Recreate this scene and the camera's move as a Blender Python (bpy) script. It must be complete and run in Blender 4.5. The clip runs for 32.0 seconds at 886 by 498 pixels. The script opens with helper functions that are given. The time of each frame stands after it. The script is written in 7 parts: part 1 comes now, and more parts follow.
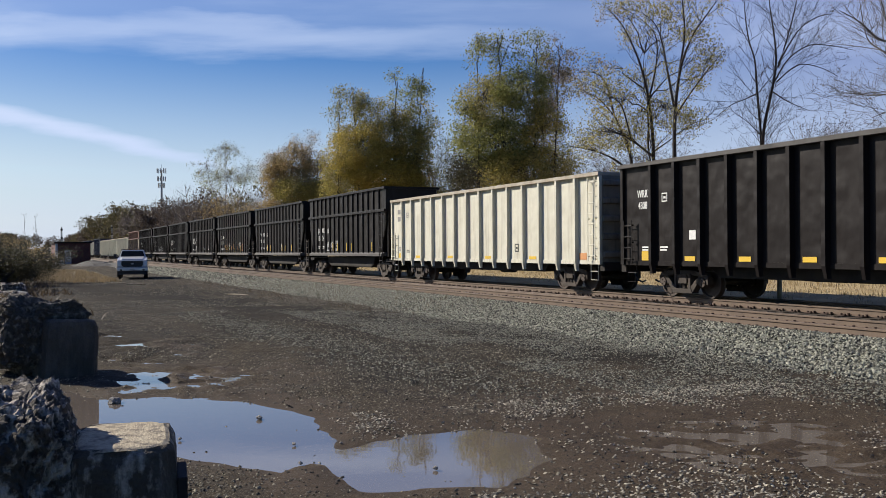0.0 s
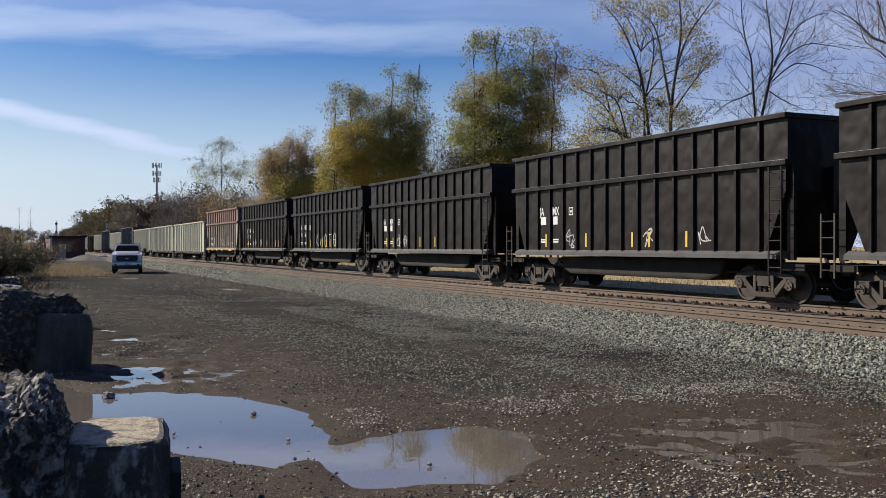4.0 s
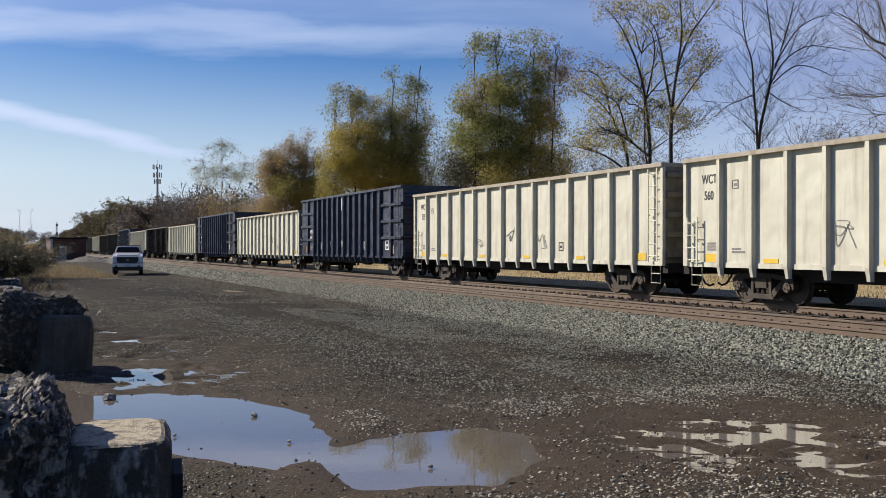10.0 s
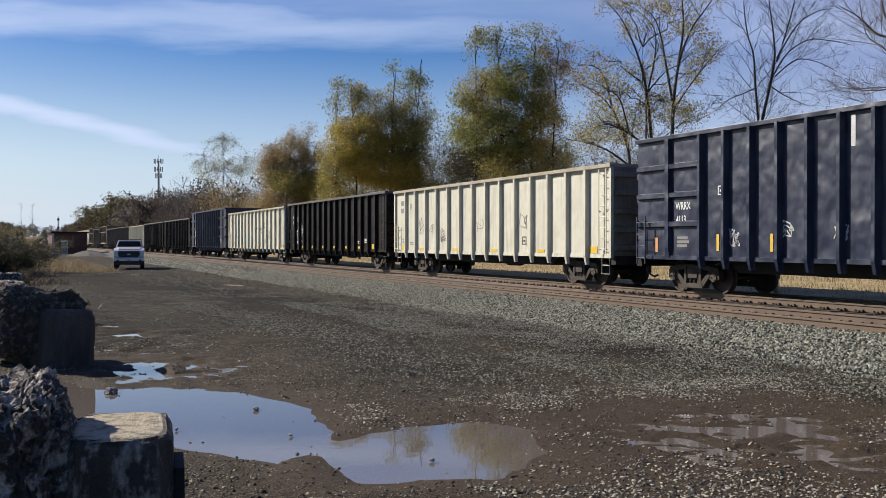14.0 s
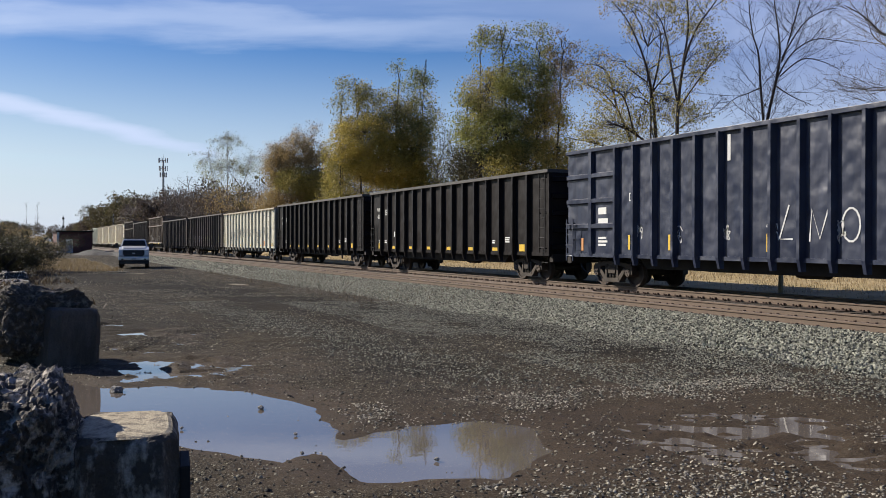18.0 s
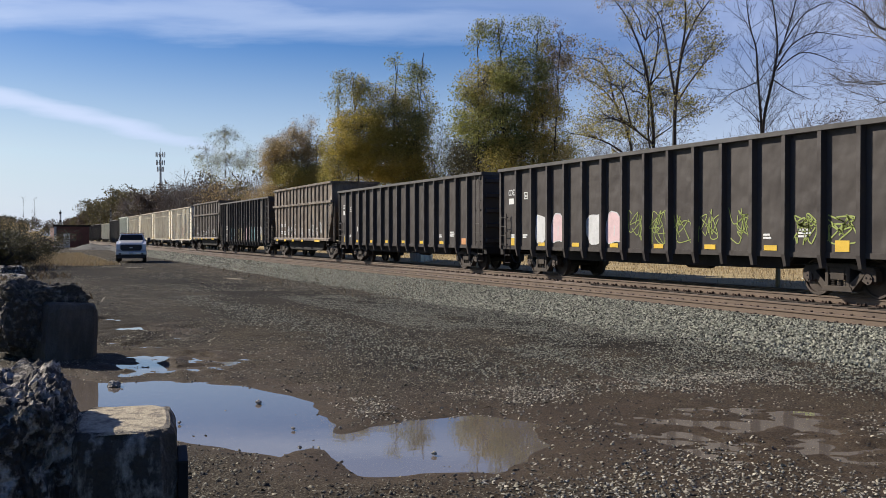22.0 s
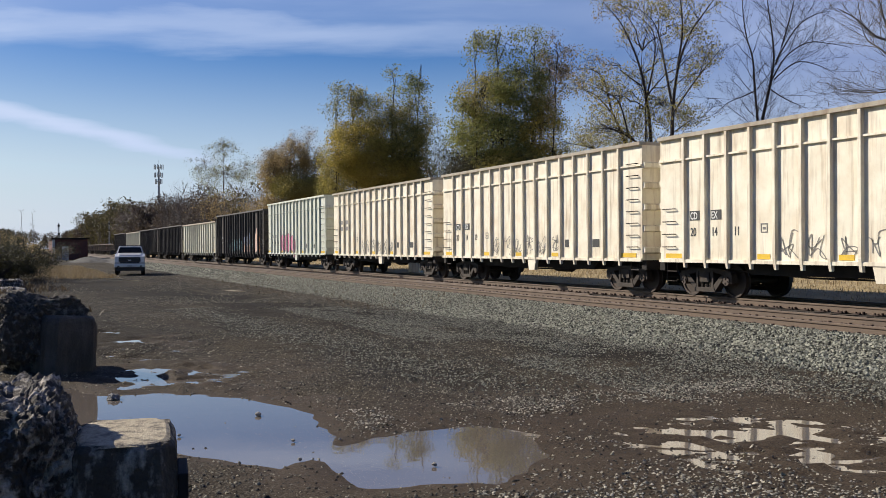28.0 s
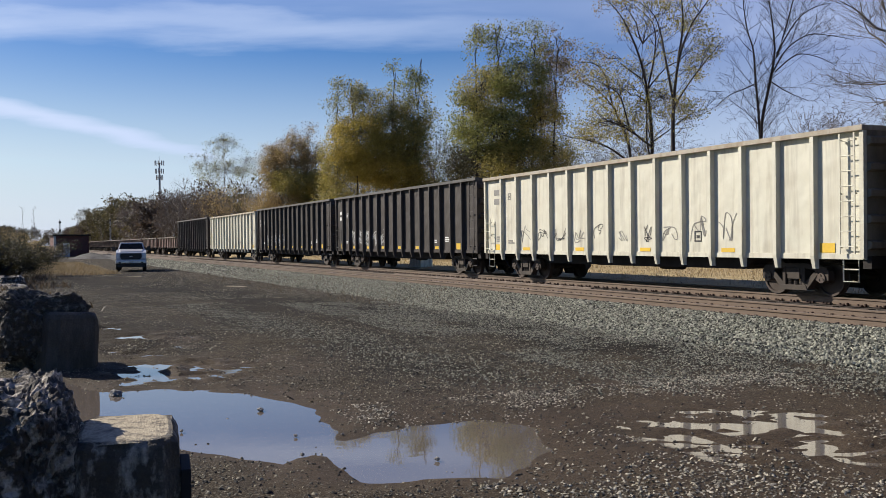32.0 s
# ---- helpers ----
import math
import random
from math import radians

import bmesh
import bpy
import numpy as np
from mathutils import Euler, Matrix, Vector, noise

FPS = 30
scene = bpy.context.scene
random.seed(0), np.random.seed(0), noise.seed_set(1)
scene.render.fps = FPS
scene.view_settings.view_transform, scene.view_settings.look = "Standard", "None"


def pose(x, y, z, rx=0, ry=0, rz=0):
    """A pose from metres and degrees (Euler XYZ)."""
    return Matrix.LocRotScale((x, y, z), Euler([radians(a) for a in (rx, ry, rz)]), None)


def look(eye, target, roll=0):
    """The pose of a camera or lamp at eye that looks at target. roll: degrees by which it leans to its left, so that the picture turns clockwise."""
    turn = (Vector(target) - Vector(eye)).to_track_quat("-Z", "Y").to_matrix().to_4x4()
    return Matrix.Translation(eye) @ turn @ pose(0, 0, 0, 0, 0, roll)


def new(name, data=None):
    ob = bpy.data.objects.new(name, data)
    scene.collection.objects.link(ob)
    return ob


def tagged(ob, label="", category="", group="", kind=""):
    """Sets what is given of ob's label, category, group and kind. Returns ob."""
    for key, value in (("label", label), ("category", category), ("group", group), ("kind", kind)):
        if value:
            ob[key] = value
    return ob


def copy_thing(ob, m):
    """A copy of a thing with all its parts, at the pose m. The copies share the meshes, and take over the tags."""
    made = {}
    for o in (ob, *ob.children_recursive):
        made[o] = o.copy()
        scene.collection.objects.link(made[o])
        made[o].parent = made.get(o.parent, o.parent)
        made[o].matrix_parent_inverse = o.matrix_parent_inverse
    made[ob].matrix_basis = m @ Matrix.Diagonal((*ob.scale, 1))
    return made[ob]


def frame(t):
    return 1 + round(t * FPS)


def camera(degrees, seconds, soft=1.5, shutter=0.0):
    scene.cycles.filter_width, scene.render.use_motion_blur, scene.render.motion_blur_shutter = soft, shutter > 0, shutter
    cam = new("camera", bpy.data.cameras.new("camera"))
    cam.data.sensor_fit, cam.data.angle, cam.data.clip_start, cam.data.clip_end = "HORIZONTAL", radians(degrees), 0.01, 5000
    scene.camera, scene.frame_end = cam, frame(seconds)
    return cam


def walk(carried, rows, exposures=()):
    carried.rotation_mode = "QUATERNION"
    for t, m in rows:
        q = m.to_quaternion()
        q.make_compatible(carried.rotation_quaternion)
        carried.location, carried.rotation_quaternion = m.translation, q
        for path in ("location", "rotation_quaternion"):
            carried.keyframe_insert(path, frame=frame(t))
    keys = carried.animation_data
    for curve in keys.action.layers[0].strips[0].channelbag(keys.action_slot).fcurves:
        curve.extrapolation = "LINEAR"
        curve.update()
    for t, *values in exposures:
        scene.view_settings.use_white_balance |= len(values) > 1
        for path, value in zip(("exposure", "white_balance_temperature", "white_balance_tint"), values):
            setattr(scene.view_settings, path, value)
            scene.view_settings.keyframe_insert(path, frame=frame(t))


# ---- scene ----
cam = camera(49.5, 32.0, soft=0.75)
EYE_Z = 1.88
PATH = [  # seconds, heading from the track, pitch, lean, sway x, y, z
    (0.0, 23.928, 0.048, -0.386, -0.003, 0.012, -0.001),
    (0.5, 23.940, 0.025, -0.315, -0.002, 0.009, -0.002),
    (1.0, 24.009, -0.082, -0.311, -0.004, 0.013, -0.003),
    (1.5, 24.026, -0.140, -0.346, -0.001, 0.011, -0.002),
    (2.0, 24.081, -0.208, -0.376, 0.003, 0.013, -0.006),
    (2.5, 24.152, -0.242, -0.281, -0.002, 0.016, -0.005),
    (3.0, 24.145, -0.248, -0.166, -0.002, 0.011, -0.002),
    (3.5, 24.186, -0.209, -0.046, -0.007, 0.014, -0.001),
    (5.5, 24.326, -0.016, -0.006, 0.002, 0.006, 0.000),
    (6.0, 24.460, -0.017, 0.043, 0.007, 0.007, 0.003),
    (6.5, 24.482, -0.225, 0.072, 0.001, 0.005, 0.001),
    (7.0, 24.443, -0.437, 0.004, -0.008, 0.010, -0.002),
    (7.5, 24.419, -0.451, 0.004, 0.000, 0.010, -0.001),
    (8.0, 24.509, -0.359, 0.137, -0.001, 0.008, 0.002),
    (8.5, 24.441, -0.184, 0.068, -0.007, 0.011, 0.002),
    (9.0, 24.330, -0.036, 0.015, -0.004, 0.008, 0.000),
    (9.5, 24.319, 0.006, 0.074, -0.003, 0.006, -0.000),
    (10.0, 24.181, -0.051, 0.038, -0.002, 0.004, 0.000),
    (10.5, 24.201, -0.061, 0.104, -0.006, 0.003, -0.003),
    (11.0, 24.205, -0.125, 0.125, -0.006, 0.000, -0.001),
    (11.5, 24.210, -0.137, 0.111, -0.007, 0.003, -0.001),
    (12.0, 24.169, -0.240, 0.165, -0.002, 0.004, 0.003),
    (12.5, 24.154, -0.293, 0.189, -0.004, -0.001, -0.002),
    (13.0, 24.015, -0.321, 0.083, -0.003, 0.004, -0.000),
    (13.5, 24.042, -0.422, -0.007, -0.006, 0.003, -0.004),
    (14.0, 24.109, -0.404, 0.003, -0.012, 0.006, -0.003),
    (14.5, 24.176, -0.192, 0.015, -0.014, 0.005, -0.003),
    (16.5, 24.030, -0.216, -0.016, 0.000, -0.001, -0.001),
    (17.0, 23.944, -0.262, -0.073, -0.011, 0.002, -0.000),
    (17.5, 23.849, -0.287, -0.014, -0.009, 0.001, -0.001),
    (18.0, 23.856, -0.435, 0.079, -0.008, -0.003, -0.003),
    (18.5, 23.908, -0.470, 0.122, -0.009, -0.003, -0.003),
    (19.0, 23.848, -0.442, 0.145, -0.008, -0.002, -0.000),
    (19.5, 23.630, -0.491, -0.057, -0.003, -0.005, 0.001),
    (20.0, 23.553, -0.530, -0.051, -0.001, -0.002, 0.000),
    (20.5, 23.615, -0.621, 0.003, -0.001, -0.005, 0.000),
    (21.0, 23.652, -0.671, 0.073, -0.004, -0.004, -0.003),
    (21.5, 23.885, -0.785, 0.071, 0.001, -0.003, -0.000),
    (22.0, 23.998, -0.786, 0.037, -0.000, -0.003, 0.001),
    (22.5, 23.893, -0.643, -0.068, 0.003, -0.003, 0.000),
    (23.0, 23.846, -0.502, -0.043, 0.007, -0.009, -0.001),
    (23.5, 23.932, -0.393, 0.037, 0.015, -0.014, 0.003),
    (24.0, 24.096, -0.374, 0.000, 0.013, -0.014, 0.001),
    (24.5, 24.067, -0.431, -0.080, 0.012, -0.014, 0.001),
    (25.0, 24.056, -0.512, -0.146, 0.016, -0.015, 0.003),
    (25.5, 24.085, -0.543, -0.180, 0.012, -0.008, 0.002),
    (27.5, 24.210, -0.158, -0.178, 0.017, -0.013, 0.003),
    (28.0, 24.083, -0.150, -0.296, 0.014, -0.012, 0.004),
    (28.5, 24.109, -0.229, -0.322, 0.012, -0.011, 0.005),
    (29.0, 24.186, -0.304, -0.304, 0.014, -0.012, 0.005),
    (29.5, 24.228, -0.250, -0.351, 0.014, -0.011, 0.007),
    (30.0, 24.329, -0.163, -0.408, 0.004, -0.005, 0.004),
    (30.5, 24.265, -0.241, -0.365, 0.003, -0.010, 0.001),
    (31.0, 24.134, -0.345, -0.477, -0.002, -0.006, 0.001),
    (31.5, 24.035, -0.483, -0.572, -0.003, -0.008, 0.002),
    (32.0, 24.013, -0.472, -0.599, -0.005, -0.008, 0.001),
]


def view(heading, pitch, lean, x, y, z):
    a, b = radians(heading), radians(pitch)
    eye = Vector((x, y, EYE_Z + z))
    way = Vector((-math.cos(a) * math.cos(b), math.sin(a) * math.cos(b), math.sin(b)))
    return look(eye, eye + way * 10, lean)


walk(cam, [(t, view(*row)) for t, *row in PATH], exposures=[(0, 0.40), (26.5, 0.42), (28, 0.32), (30, 0.32), (31.4, 0.42), (32, 0.42)])

# ---- world, sun ----
SUN_EL, SUN_AZ = 30.0, (-0.788, -0.616)
sun_way = Vector((SUN_AZ[0] * math.cos(radians(SUN_EL)), SUN_AZ[1] * math.cos(radians(SUN_EL)), math.sin(radians(SUN_EL))))
sun = new("sun", bpy.data.lights.new("sun", "SUN"))
sun.data.energy, sun.data.angle, sun.data.color = 5.0, radians(0.55), (1.0, 0.925, 0.82)
sun.matrix_world = look((0, 0, 60), Vector((0, 0, 60)) - sun_way)


def make_world():
    w = bpy.data.worlds.new("sky")
    scene.world = w
    w.use_nodes = True
    nt = w.node_tree
    nt.nodes.clear()
    N = lambda kind: nt.nodes.new(kind)
    L = nt.links.new
    sky = N("ShaderNodeTexSky")
    sky.sky_type, sky.sun_disc = "NISHITA", False
    sky.sun_elevation, sky.sun_rotation = radians(SUN_EL), math.atan2(SUN_AZ[0], SUN_AZ[1])
    sky.air_density, sky.dust_density, sky.ozone_density = 1.0, 0.6, 2.0
    tc = N("ShaderNodeTexCoord")
    sep = N("ShaderNodeSeparateXYZ")
    L(tc.outputs["Generated"], sep.inputs[0])

    def math_(op, a, b=None, clamp=False):
        m = N("ShaderNodeMath")
        m.operation, m.use_clamp = op, clamp
        for i, q in enumerate((a, b)):
            if q is None:
                continue
            if isinstance(q, (int, float)):
                m.inputs[i].default_value = q
            else:
                L(q, m.inputs[i])
        return m.outputs[0]

    hs = N("ShaderNodeHueSaturation")
    hs.inputs["Saturation"].default_value, hs.inputs["Value"].default_value = 1.70, 1.17
    hs.inputs["Hue"].default_value = 0.522
    L(sky.outputs[0], hs.inputs["Color"])

    def dot(v):
        d = N("ShaderNodeVectorMath")
        d.operation = "DOT_PRODUCT"
        L(tc.outputs["Generated"], d.inputs[0])
        d.inputs[1].default_value = v
        return d.outputs["Value"]

    # places in the sky: u to the right, w up, about the heading of the lot
    a = radians(23.93)
    ahead = math_("MAXIMUM", dot((-math.cos(a), math.sin(a), 0)), 0.05)
    u = math_("DIVIDE", dot((math.sin(a), math.cos(a), 0)), ahead)
    w_ = math_("DIVIDE", sep.outputs[2], ahead)
    comb = N("ShaderNodeCombineXYZ")
    L(u, comb.inputs[0]), L(w_, comb.inputs[1])

    def cloud_noise(turn, sx, sy, detail=6):
        mp = N("ShaderNodeMapping")
        mp.inputs["Rotation"].default_value = (0, 0, radians(turn))
        mp.inputs["Scale"].default_value = (sx, sy, 1)
        L(comb.outputs[0], mp.inputs[0])
        n = N("ShaderNodeTexNoise")
        n.inputs["Scale"].default_value, n.inputs["Detail"].default_value, n.inputs["Roughness"].default_value = 1.0, detail, 0.55
        n.inputs["Distortion"].default_value = 0.3
        L(mp.outputs[0], n.inputs["Vector"])
        return n.outputs["Fac"]

    def ramp(x, lo, hi, p=0.0, q=1.0):
        r = N("ShaderNodeMapRange")
        r.interpolation_type = "SMOOTHSTEP"
        for i, k in enumerate((lo, hi, p, q)):
            r.inputs[i + 1].default_value = k
        L(x, r.inputs[0])
        return r.outputs[0]

    def streak(w0, slope, width, u0, u1, soft, amount, wob):
        """A long thin band of cirrus."""
        line = math_("ADD", math_("MULTIPLY", u, slope), w0)
        off = math_("ABSOLUTE", math_("SUBTRACT", math_("ADD", w_, math_("MULTIPLY", math_("SUBTRACT", wob, 0.5), width * 1.5)), line))
        band = ramp(off, 0.0, width, 1.0, 0.0)
        ends = math_("MULTIPLY", ramp(u, u0 - soft, u0 + soft), ramp(u, u1 - soft, u1 + soft, 1.0, 0.0))
        return math_("MULTIPLY", math_("MULTIPLY", band, ends), amount)

    wisps = cloud_noise(-8, 2.2, 11)
    fine = cloud_noise(-6, 5, 34)
    s1 = streak(0.222, -0.028, 0.034, -1.5, 0.10, 0.22, 0.55, fine)
    s2 = streak(0.035, -0.235, 0.019, -1.2, -0.20, 0.14, 0.98, fine)
    s3 = streak(0.245, -0.03, 0.06, -1.5, 0.6, 0.4, 0.28, wisps)
    veil = math_("MULTIPLY", ramp(wisps, 0.48, 0.72), 0.28)
    right = math_("MULTIPLY", math_("MULTIPLY", ramp(u, -0.05, 0.45), ramp(u, 0.8, 2.5, 1.0, 0.0)), 0.42)
    low = ramp(w_, -0.02, 0.24, 0.85, 0.0)
    lowveil = math_("MULTIPLY", math_("MULTIPLY", ramp(w_, 0.05, 0.16, 1.0, 0.0), ramp(fine, 0.42, 0.6)), 0.65)
    fac = math_("ADD", math_("MAXIMUM", math_("MAXIMUM", s1, s2), s3), veil)
    fac = math_("MAXIMUM", fac, math_("MAXIMUM", low, math_("ADD", lowveil, 0.0)))
    mix0 = N("ShaderNodeMix")
    mix0.data_type = "RGBA"
    L(right, mix0.inputs[0])
    L(hs.outputs[0], mix0.inputs[6])
    mix0.inputs[7].default_value = (7.0, 7.2, 10.6, 1)
    mix = N("ShaderNodeMix")
    mix.data_type, mix.clamp_factor = "RGBA", True
    L(fac, mix.inputs[0])
    L(mix0.outputs[2], mix.inputs[6])
    mix.inputs[7].default_value = (8.2, 9.7, 13.0, 1)
    bg = N("ShaderNodeBackground")
    bg.inputs["Strength"].default_value = 0.057
    L(mix.outputs[2], bg.inputs[0])
    out = N("ShaderNodeOutputWorld")
    L(bg.outputs[0], out.inputs[0])


make_world()

# ---- materials ----
MAT = {}


def material(name, base, rough=0.7, metal=0.0, dark=None, dark_amt=0.0, scale=(1.5, 1.5, 1.5), fine=40.0, fine_amt=0.15,
             bump=0.15, bump_dist=0.01, coat=0.0, streak=None, streak_amt=0.0, rand=0.0, spec=0.5, dent=0.0, edge=(0.42, 0.72), wear=0.12):
    """A weathered surface: base colour, blotches of a second colour, vertical streaks, fine grain and relief."""
    m = bpy.data.materials.new(name)
    m.use_nodes = True
    nt = m.node_tree
    N, L = nt.nodes.new, nt.links.new
    bsdf = nt.nodes["Principled BSDF"]
    tc = N("ShaderNodeTexCoord")
    col = N("ShaderNodeRGB")
    col.outputs[0].default_value = (*base, 1)
    cur = col.outputs[0]

    def mix(a, b, fac, mode="MIX"):
        x = N("ShaderNodeMix")
        x.data_type, x.blend_type = "RGBA", mode
        if isinstance(fac, float):
            x.inputs[0].default_value = fac
        else:
            L(fac, x.inputs[0])
        L(a, x.inputs[6])
        if isinstance(b, tuple):
            x.inputs[7].default_value = (*b, 1)
        else:
            L(b, x.inputs[7])
        return x.outputs[2]

    def tex(sc, detail=5, rough_=0.6):
        mp = N("ShaderNodeMapping")
        mp.inputs["Scale"].default_value = sc
        L(tc.outputs["Object"], mp.inputs[0])
        oi = N("ShaderNodeObjectInfo")
        ad = N("ShaderNodeVectorMath")
        ad.operation = "MULTIPLY_ADD"
        L(oi.outputs["Random"], ad.inputs[0])
        ad.inputs[1].default_value = (37.0, 17.0, 23.0)
        L(mp.outputs[0], ad.inputs[2])
        n = N("ShaderNodeTexNoise")
        n.inputs["Scale"].default_value, n.inputs["Detail"].default_value, n.inputs["Roughness"].default_value = 1.0, detail, rough_
        L(ad.outputs[0], n.inputs["Vector"])
        return n.outputs["Fac"]

    def ramp(fac, lo, hi, top):
        r = N("ShaderNodeMapRange")
        r.inputs[1].default_value, r.inputs[2].default_value, r.inputs[3].default_value, r.inputs[4].default_value = lo, hi, 0.0, top
        L(fac, r.inputs[0])
        return r.outputs[0]

    if dark:
        cur = mix(cur, dark, ramp(tex(scale), *edge, dark_amt))
    if streak:
        cur = mix(cur, streak, ramp(tex((5.0, 5.0, 0.35), 4), 0.5, 0.75, streak_amt))
    g = tex((fine, fine, fine), 3)
    cur = mix(cur, mix(cur, (0.0, 0.0, 0.0), 0.6), ramp(g, 0.45, 0.8, fine_amt * 2))
    if rand:
        oi = N("ShaderNodeObjectInfo")
        hv = N("ShaderNodeHueSaturation")
        r = N("ShaderNodeMapRange")
        r.inputs[3].default_value, r.inputs[4].default_value = 1 - rand, 1 + rand
        L(oi.outputs["Random"], r.inputs[0])
        L(r.outputs[0], hv.inputs["Value"])
        L(cur, hv.inputs["Color"])
        cur = hv.outputs[0]
    L(cur, bsdf.inputs["Base Color"])
    bsdf.inputs["Roughness"].default_value, bsdf.inputs["Metallic"].default_value = rough, metal
    bsdf.inputs["Specular IOR Level"].default_value = spec
    bsdf.inputs["Coat Weight"].default_value = coat
    rr = N("ShaderNodeMapRange")
    rr.inputs[3].default_value, rr.inputs[4].default_value = max(rough - wear, 0.02), min(rough + wear, 1.0)
    L(tex(tuple(2.3 * s for s in scale)), rr.inputs[0])
    L(rr.outputs[0], bsdf.inputs["Roughness"])
    if bump:
        b = N("ShaderNodeBump")
        b.inputs["Strength"].default_value, b.inputs["Distance"].default_value = bump, bump_dist
        L(g, b.inputs["Height"])
        if dent:
            b2 = N("ShaderNodeBump")
            b2.inputs["Strength"].default_value, b2.inputs["Distance"].default_value = dent, 0.19
            L(tex((2.0, 2.0, 1.7), 1.5, 0.4), b2.inputs["Height"])
            L(b2.outputs[0], b.inputs["Normal"])
        L(b.outputs[0], bsdf.inputs["Normal"])
    MAT[name] = m
    return m


material("cream_paint", (0.60, 0.58, 0.465), 0.6, dark=(0.44, 0.39, 0.29), dark_amt=0.4, streak=(0.22, 0.18, 0.13), streak_amt=0.5, bump=0.05, fine_amt=0.06, dent=0.2)
material("white_paint", (0.83, 0.77, 0.61), 0.6, dark=(0.60, 0.46, 0.29), dark_amt=0.5, streak=(0.24, 0.13, 0.06), streak_amt=0.7, bump=0.05, fine_amt=0.06, dent=0.2)
material("pale_grey_paint", (0.63, 0.655, 0.55), 0.6, dark=(0.44, 0.42, 0.34), dark_amt=0.5, streak=(0.22, 0.19, 0.14), streak_amt=0.5, bump=0.05, fine_amt=0.06, dent=0.15)
material("black_paint", (0.0135, 0.0108, 0.0105), 0.46, dark=(0.021, 0.017, 0.016), dark_amt=0.6, scale=(0.5, 0.5, 0.35), streak=(0.06, 0.053, 0.048), streak_amt=0.14, bump=0.05, fine_amt=0.1, spec=0.13, dent=0.3, edge=(0.42, 0.75), wear=0.14)
material("faded_black", (0.058, 0.050, 0.046), 0.55, dark=(0.098, 0.086, 0.076), dark_amt=0.7, scale=(0.5, 0.5, 0.35), streak=(0.10, 0.088, 0.075), streak_amt=0.2, bump=0.06, fine_amt=0.12, spec=0.15, dent=0.35, edge=(0.40, 0.75), wear=0.14)
material("sooty_paint", (0.085, 0.071, 0.062), 0.65, dark=(0.18, 0.148, 0.115), dark_amt=0.7, scale=(0.9, 0.9, 0.6), streak=(0.15, 0.12, 0.09), streak_amt=0.3, bump=0.1, spec=0.25, dent=0.5, edge=(0.42, 0.70))
material("blue_paint", (0.015, 0.022, 0.048), 0.42, dark=(0.045, 0.053, 0.085), dark_amt=0.7, scale=(1.0, 1.0, 0.7), streak=(0.08, 0.08, 0.095), streak_amt=0.25, bump=0.05, spec=0.35, dent=0.5, edge=(0.45, 0.70), wear=0.2)
material("brown_paint", (0.10, 0.073, 0.052), 0.6, dark=(0.24, 0.175, 0.115), dark_amt=0.8, scale=(1.3, 1.3, 0.9), streak=(0.036, 0.026, 0.02), streak_amt=0.75, bump=0.1, dent=0.6, edge=(0.45, 0.68))
material("rust_paint", (0.125, 0.056, 0.040), 0.65, dark=(0.24, 0.115, 0.07), dark_amt=0.7, scale=(1.3, 1.3, 0.9), streak=(0.035, 0.022, 0.018), streak_amt=0.75, bump=0.1, dent=0.6, edge=(0.45, 0.68))
material("dust_tan", (0.30, 0.235, 0.13), 0.85, dark=(0.13, 0.10, 0.065), dark_amt=0.8, scale=(2, 2, 2))
material("underframe", (0.018, 0.0155, 0.0135), 0.8, dark=(0.044, 0.034, 0.027), dark_amt=0.7, spec=0.3, bump=0.2)
material("cast_steel", (0.055, 0.045, 0.037), 0.8, dark=(0.115, 0.090, 0.068), dark_amt=0.6, spec=0.3, bump=0.2)
material("wheel_steel", (0.060, 0.045, 0.036), 0.6, metal=0.3, dark=(0.10, 0.072, 0.055), dark_amt=0.6, bump=0.1)
material("yellow_strip", (0.75, 0.48, 0.03), 0.5, dark=(0.3, 0.2, 0.05), dark_amt=0.3)
material("white_letter", (0.72, 0.72, 0.68), 0.6)
material("black_letter", (0.03, 0.03, 0.03), 0.6)
material("rail_steel", (0.15, 0.105, 0.072), 0.6, metal=0.2, dark=(0.09, 0.065, 0.05), dark_amt=0.6)
material("dusty_grey", (0.085, 0.079, 0.073), 0.8, dark=(0.035, 0.032, 0.029), dark_amt=0.7)
material("track_dirt", (0.034, 0.026, 0.019), 0.95, dark=(0.026, 0.020, 0.016), dark_amt=0.8, scale=(0.8, 0.8, 0.8), fine=20, fine_amt=0.3, bump=0.8, bump_dist=0.03)
material("tie_wood", (0.060, 0.043, 0.030), 0.9, dark=(0.04, 0.031, 0.025), dark_amt=0.8, scale=(0.7, 6, 6), rand=0.3)
material("plate_rust", (0.05, 0.026, 0.018), 0.9, dark=(0.025, 0.015, 0.012), dark_amt=0.6)
material("ballast", (0.088, 0.082, 0.068), 0.9, dark=(0.055, 0.047, 0.038), dark_amt=0.7, scale=(0.5, 0.5, 0.5), fine=18, fine_amt=0.3, bump=0.8, bump_dist=0.04)
# Footing's pale top and dark sides: sunlight and shade painted into the colours.
material("pale_speckled_tan", (0.44, 0.37, 0.25), 0.9, dark=(0.13, 0.105, 0.075), dark_amt=0.9, scale=(10, 10, 10), fine=45, fine_amt=0.45, bump=0.8, bump_dist=0.02, edge=(0.47, 0.66))
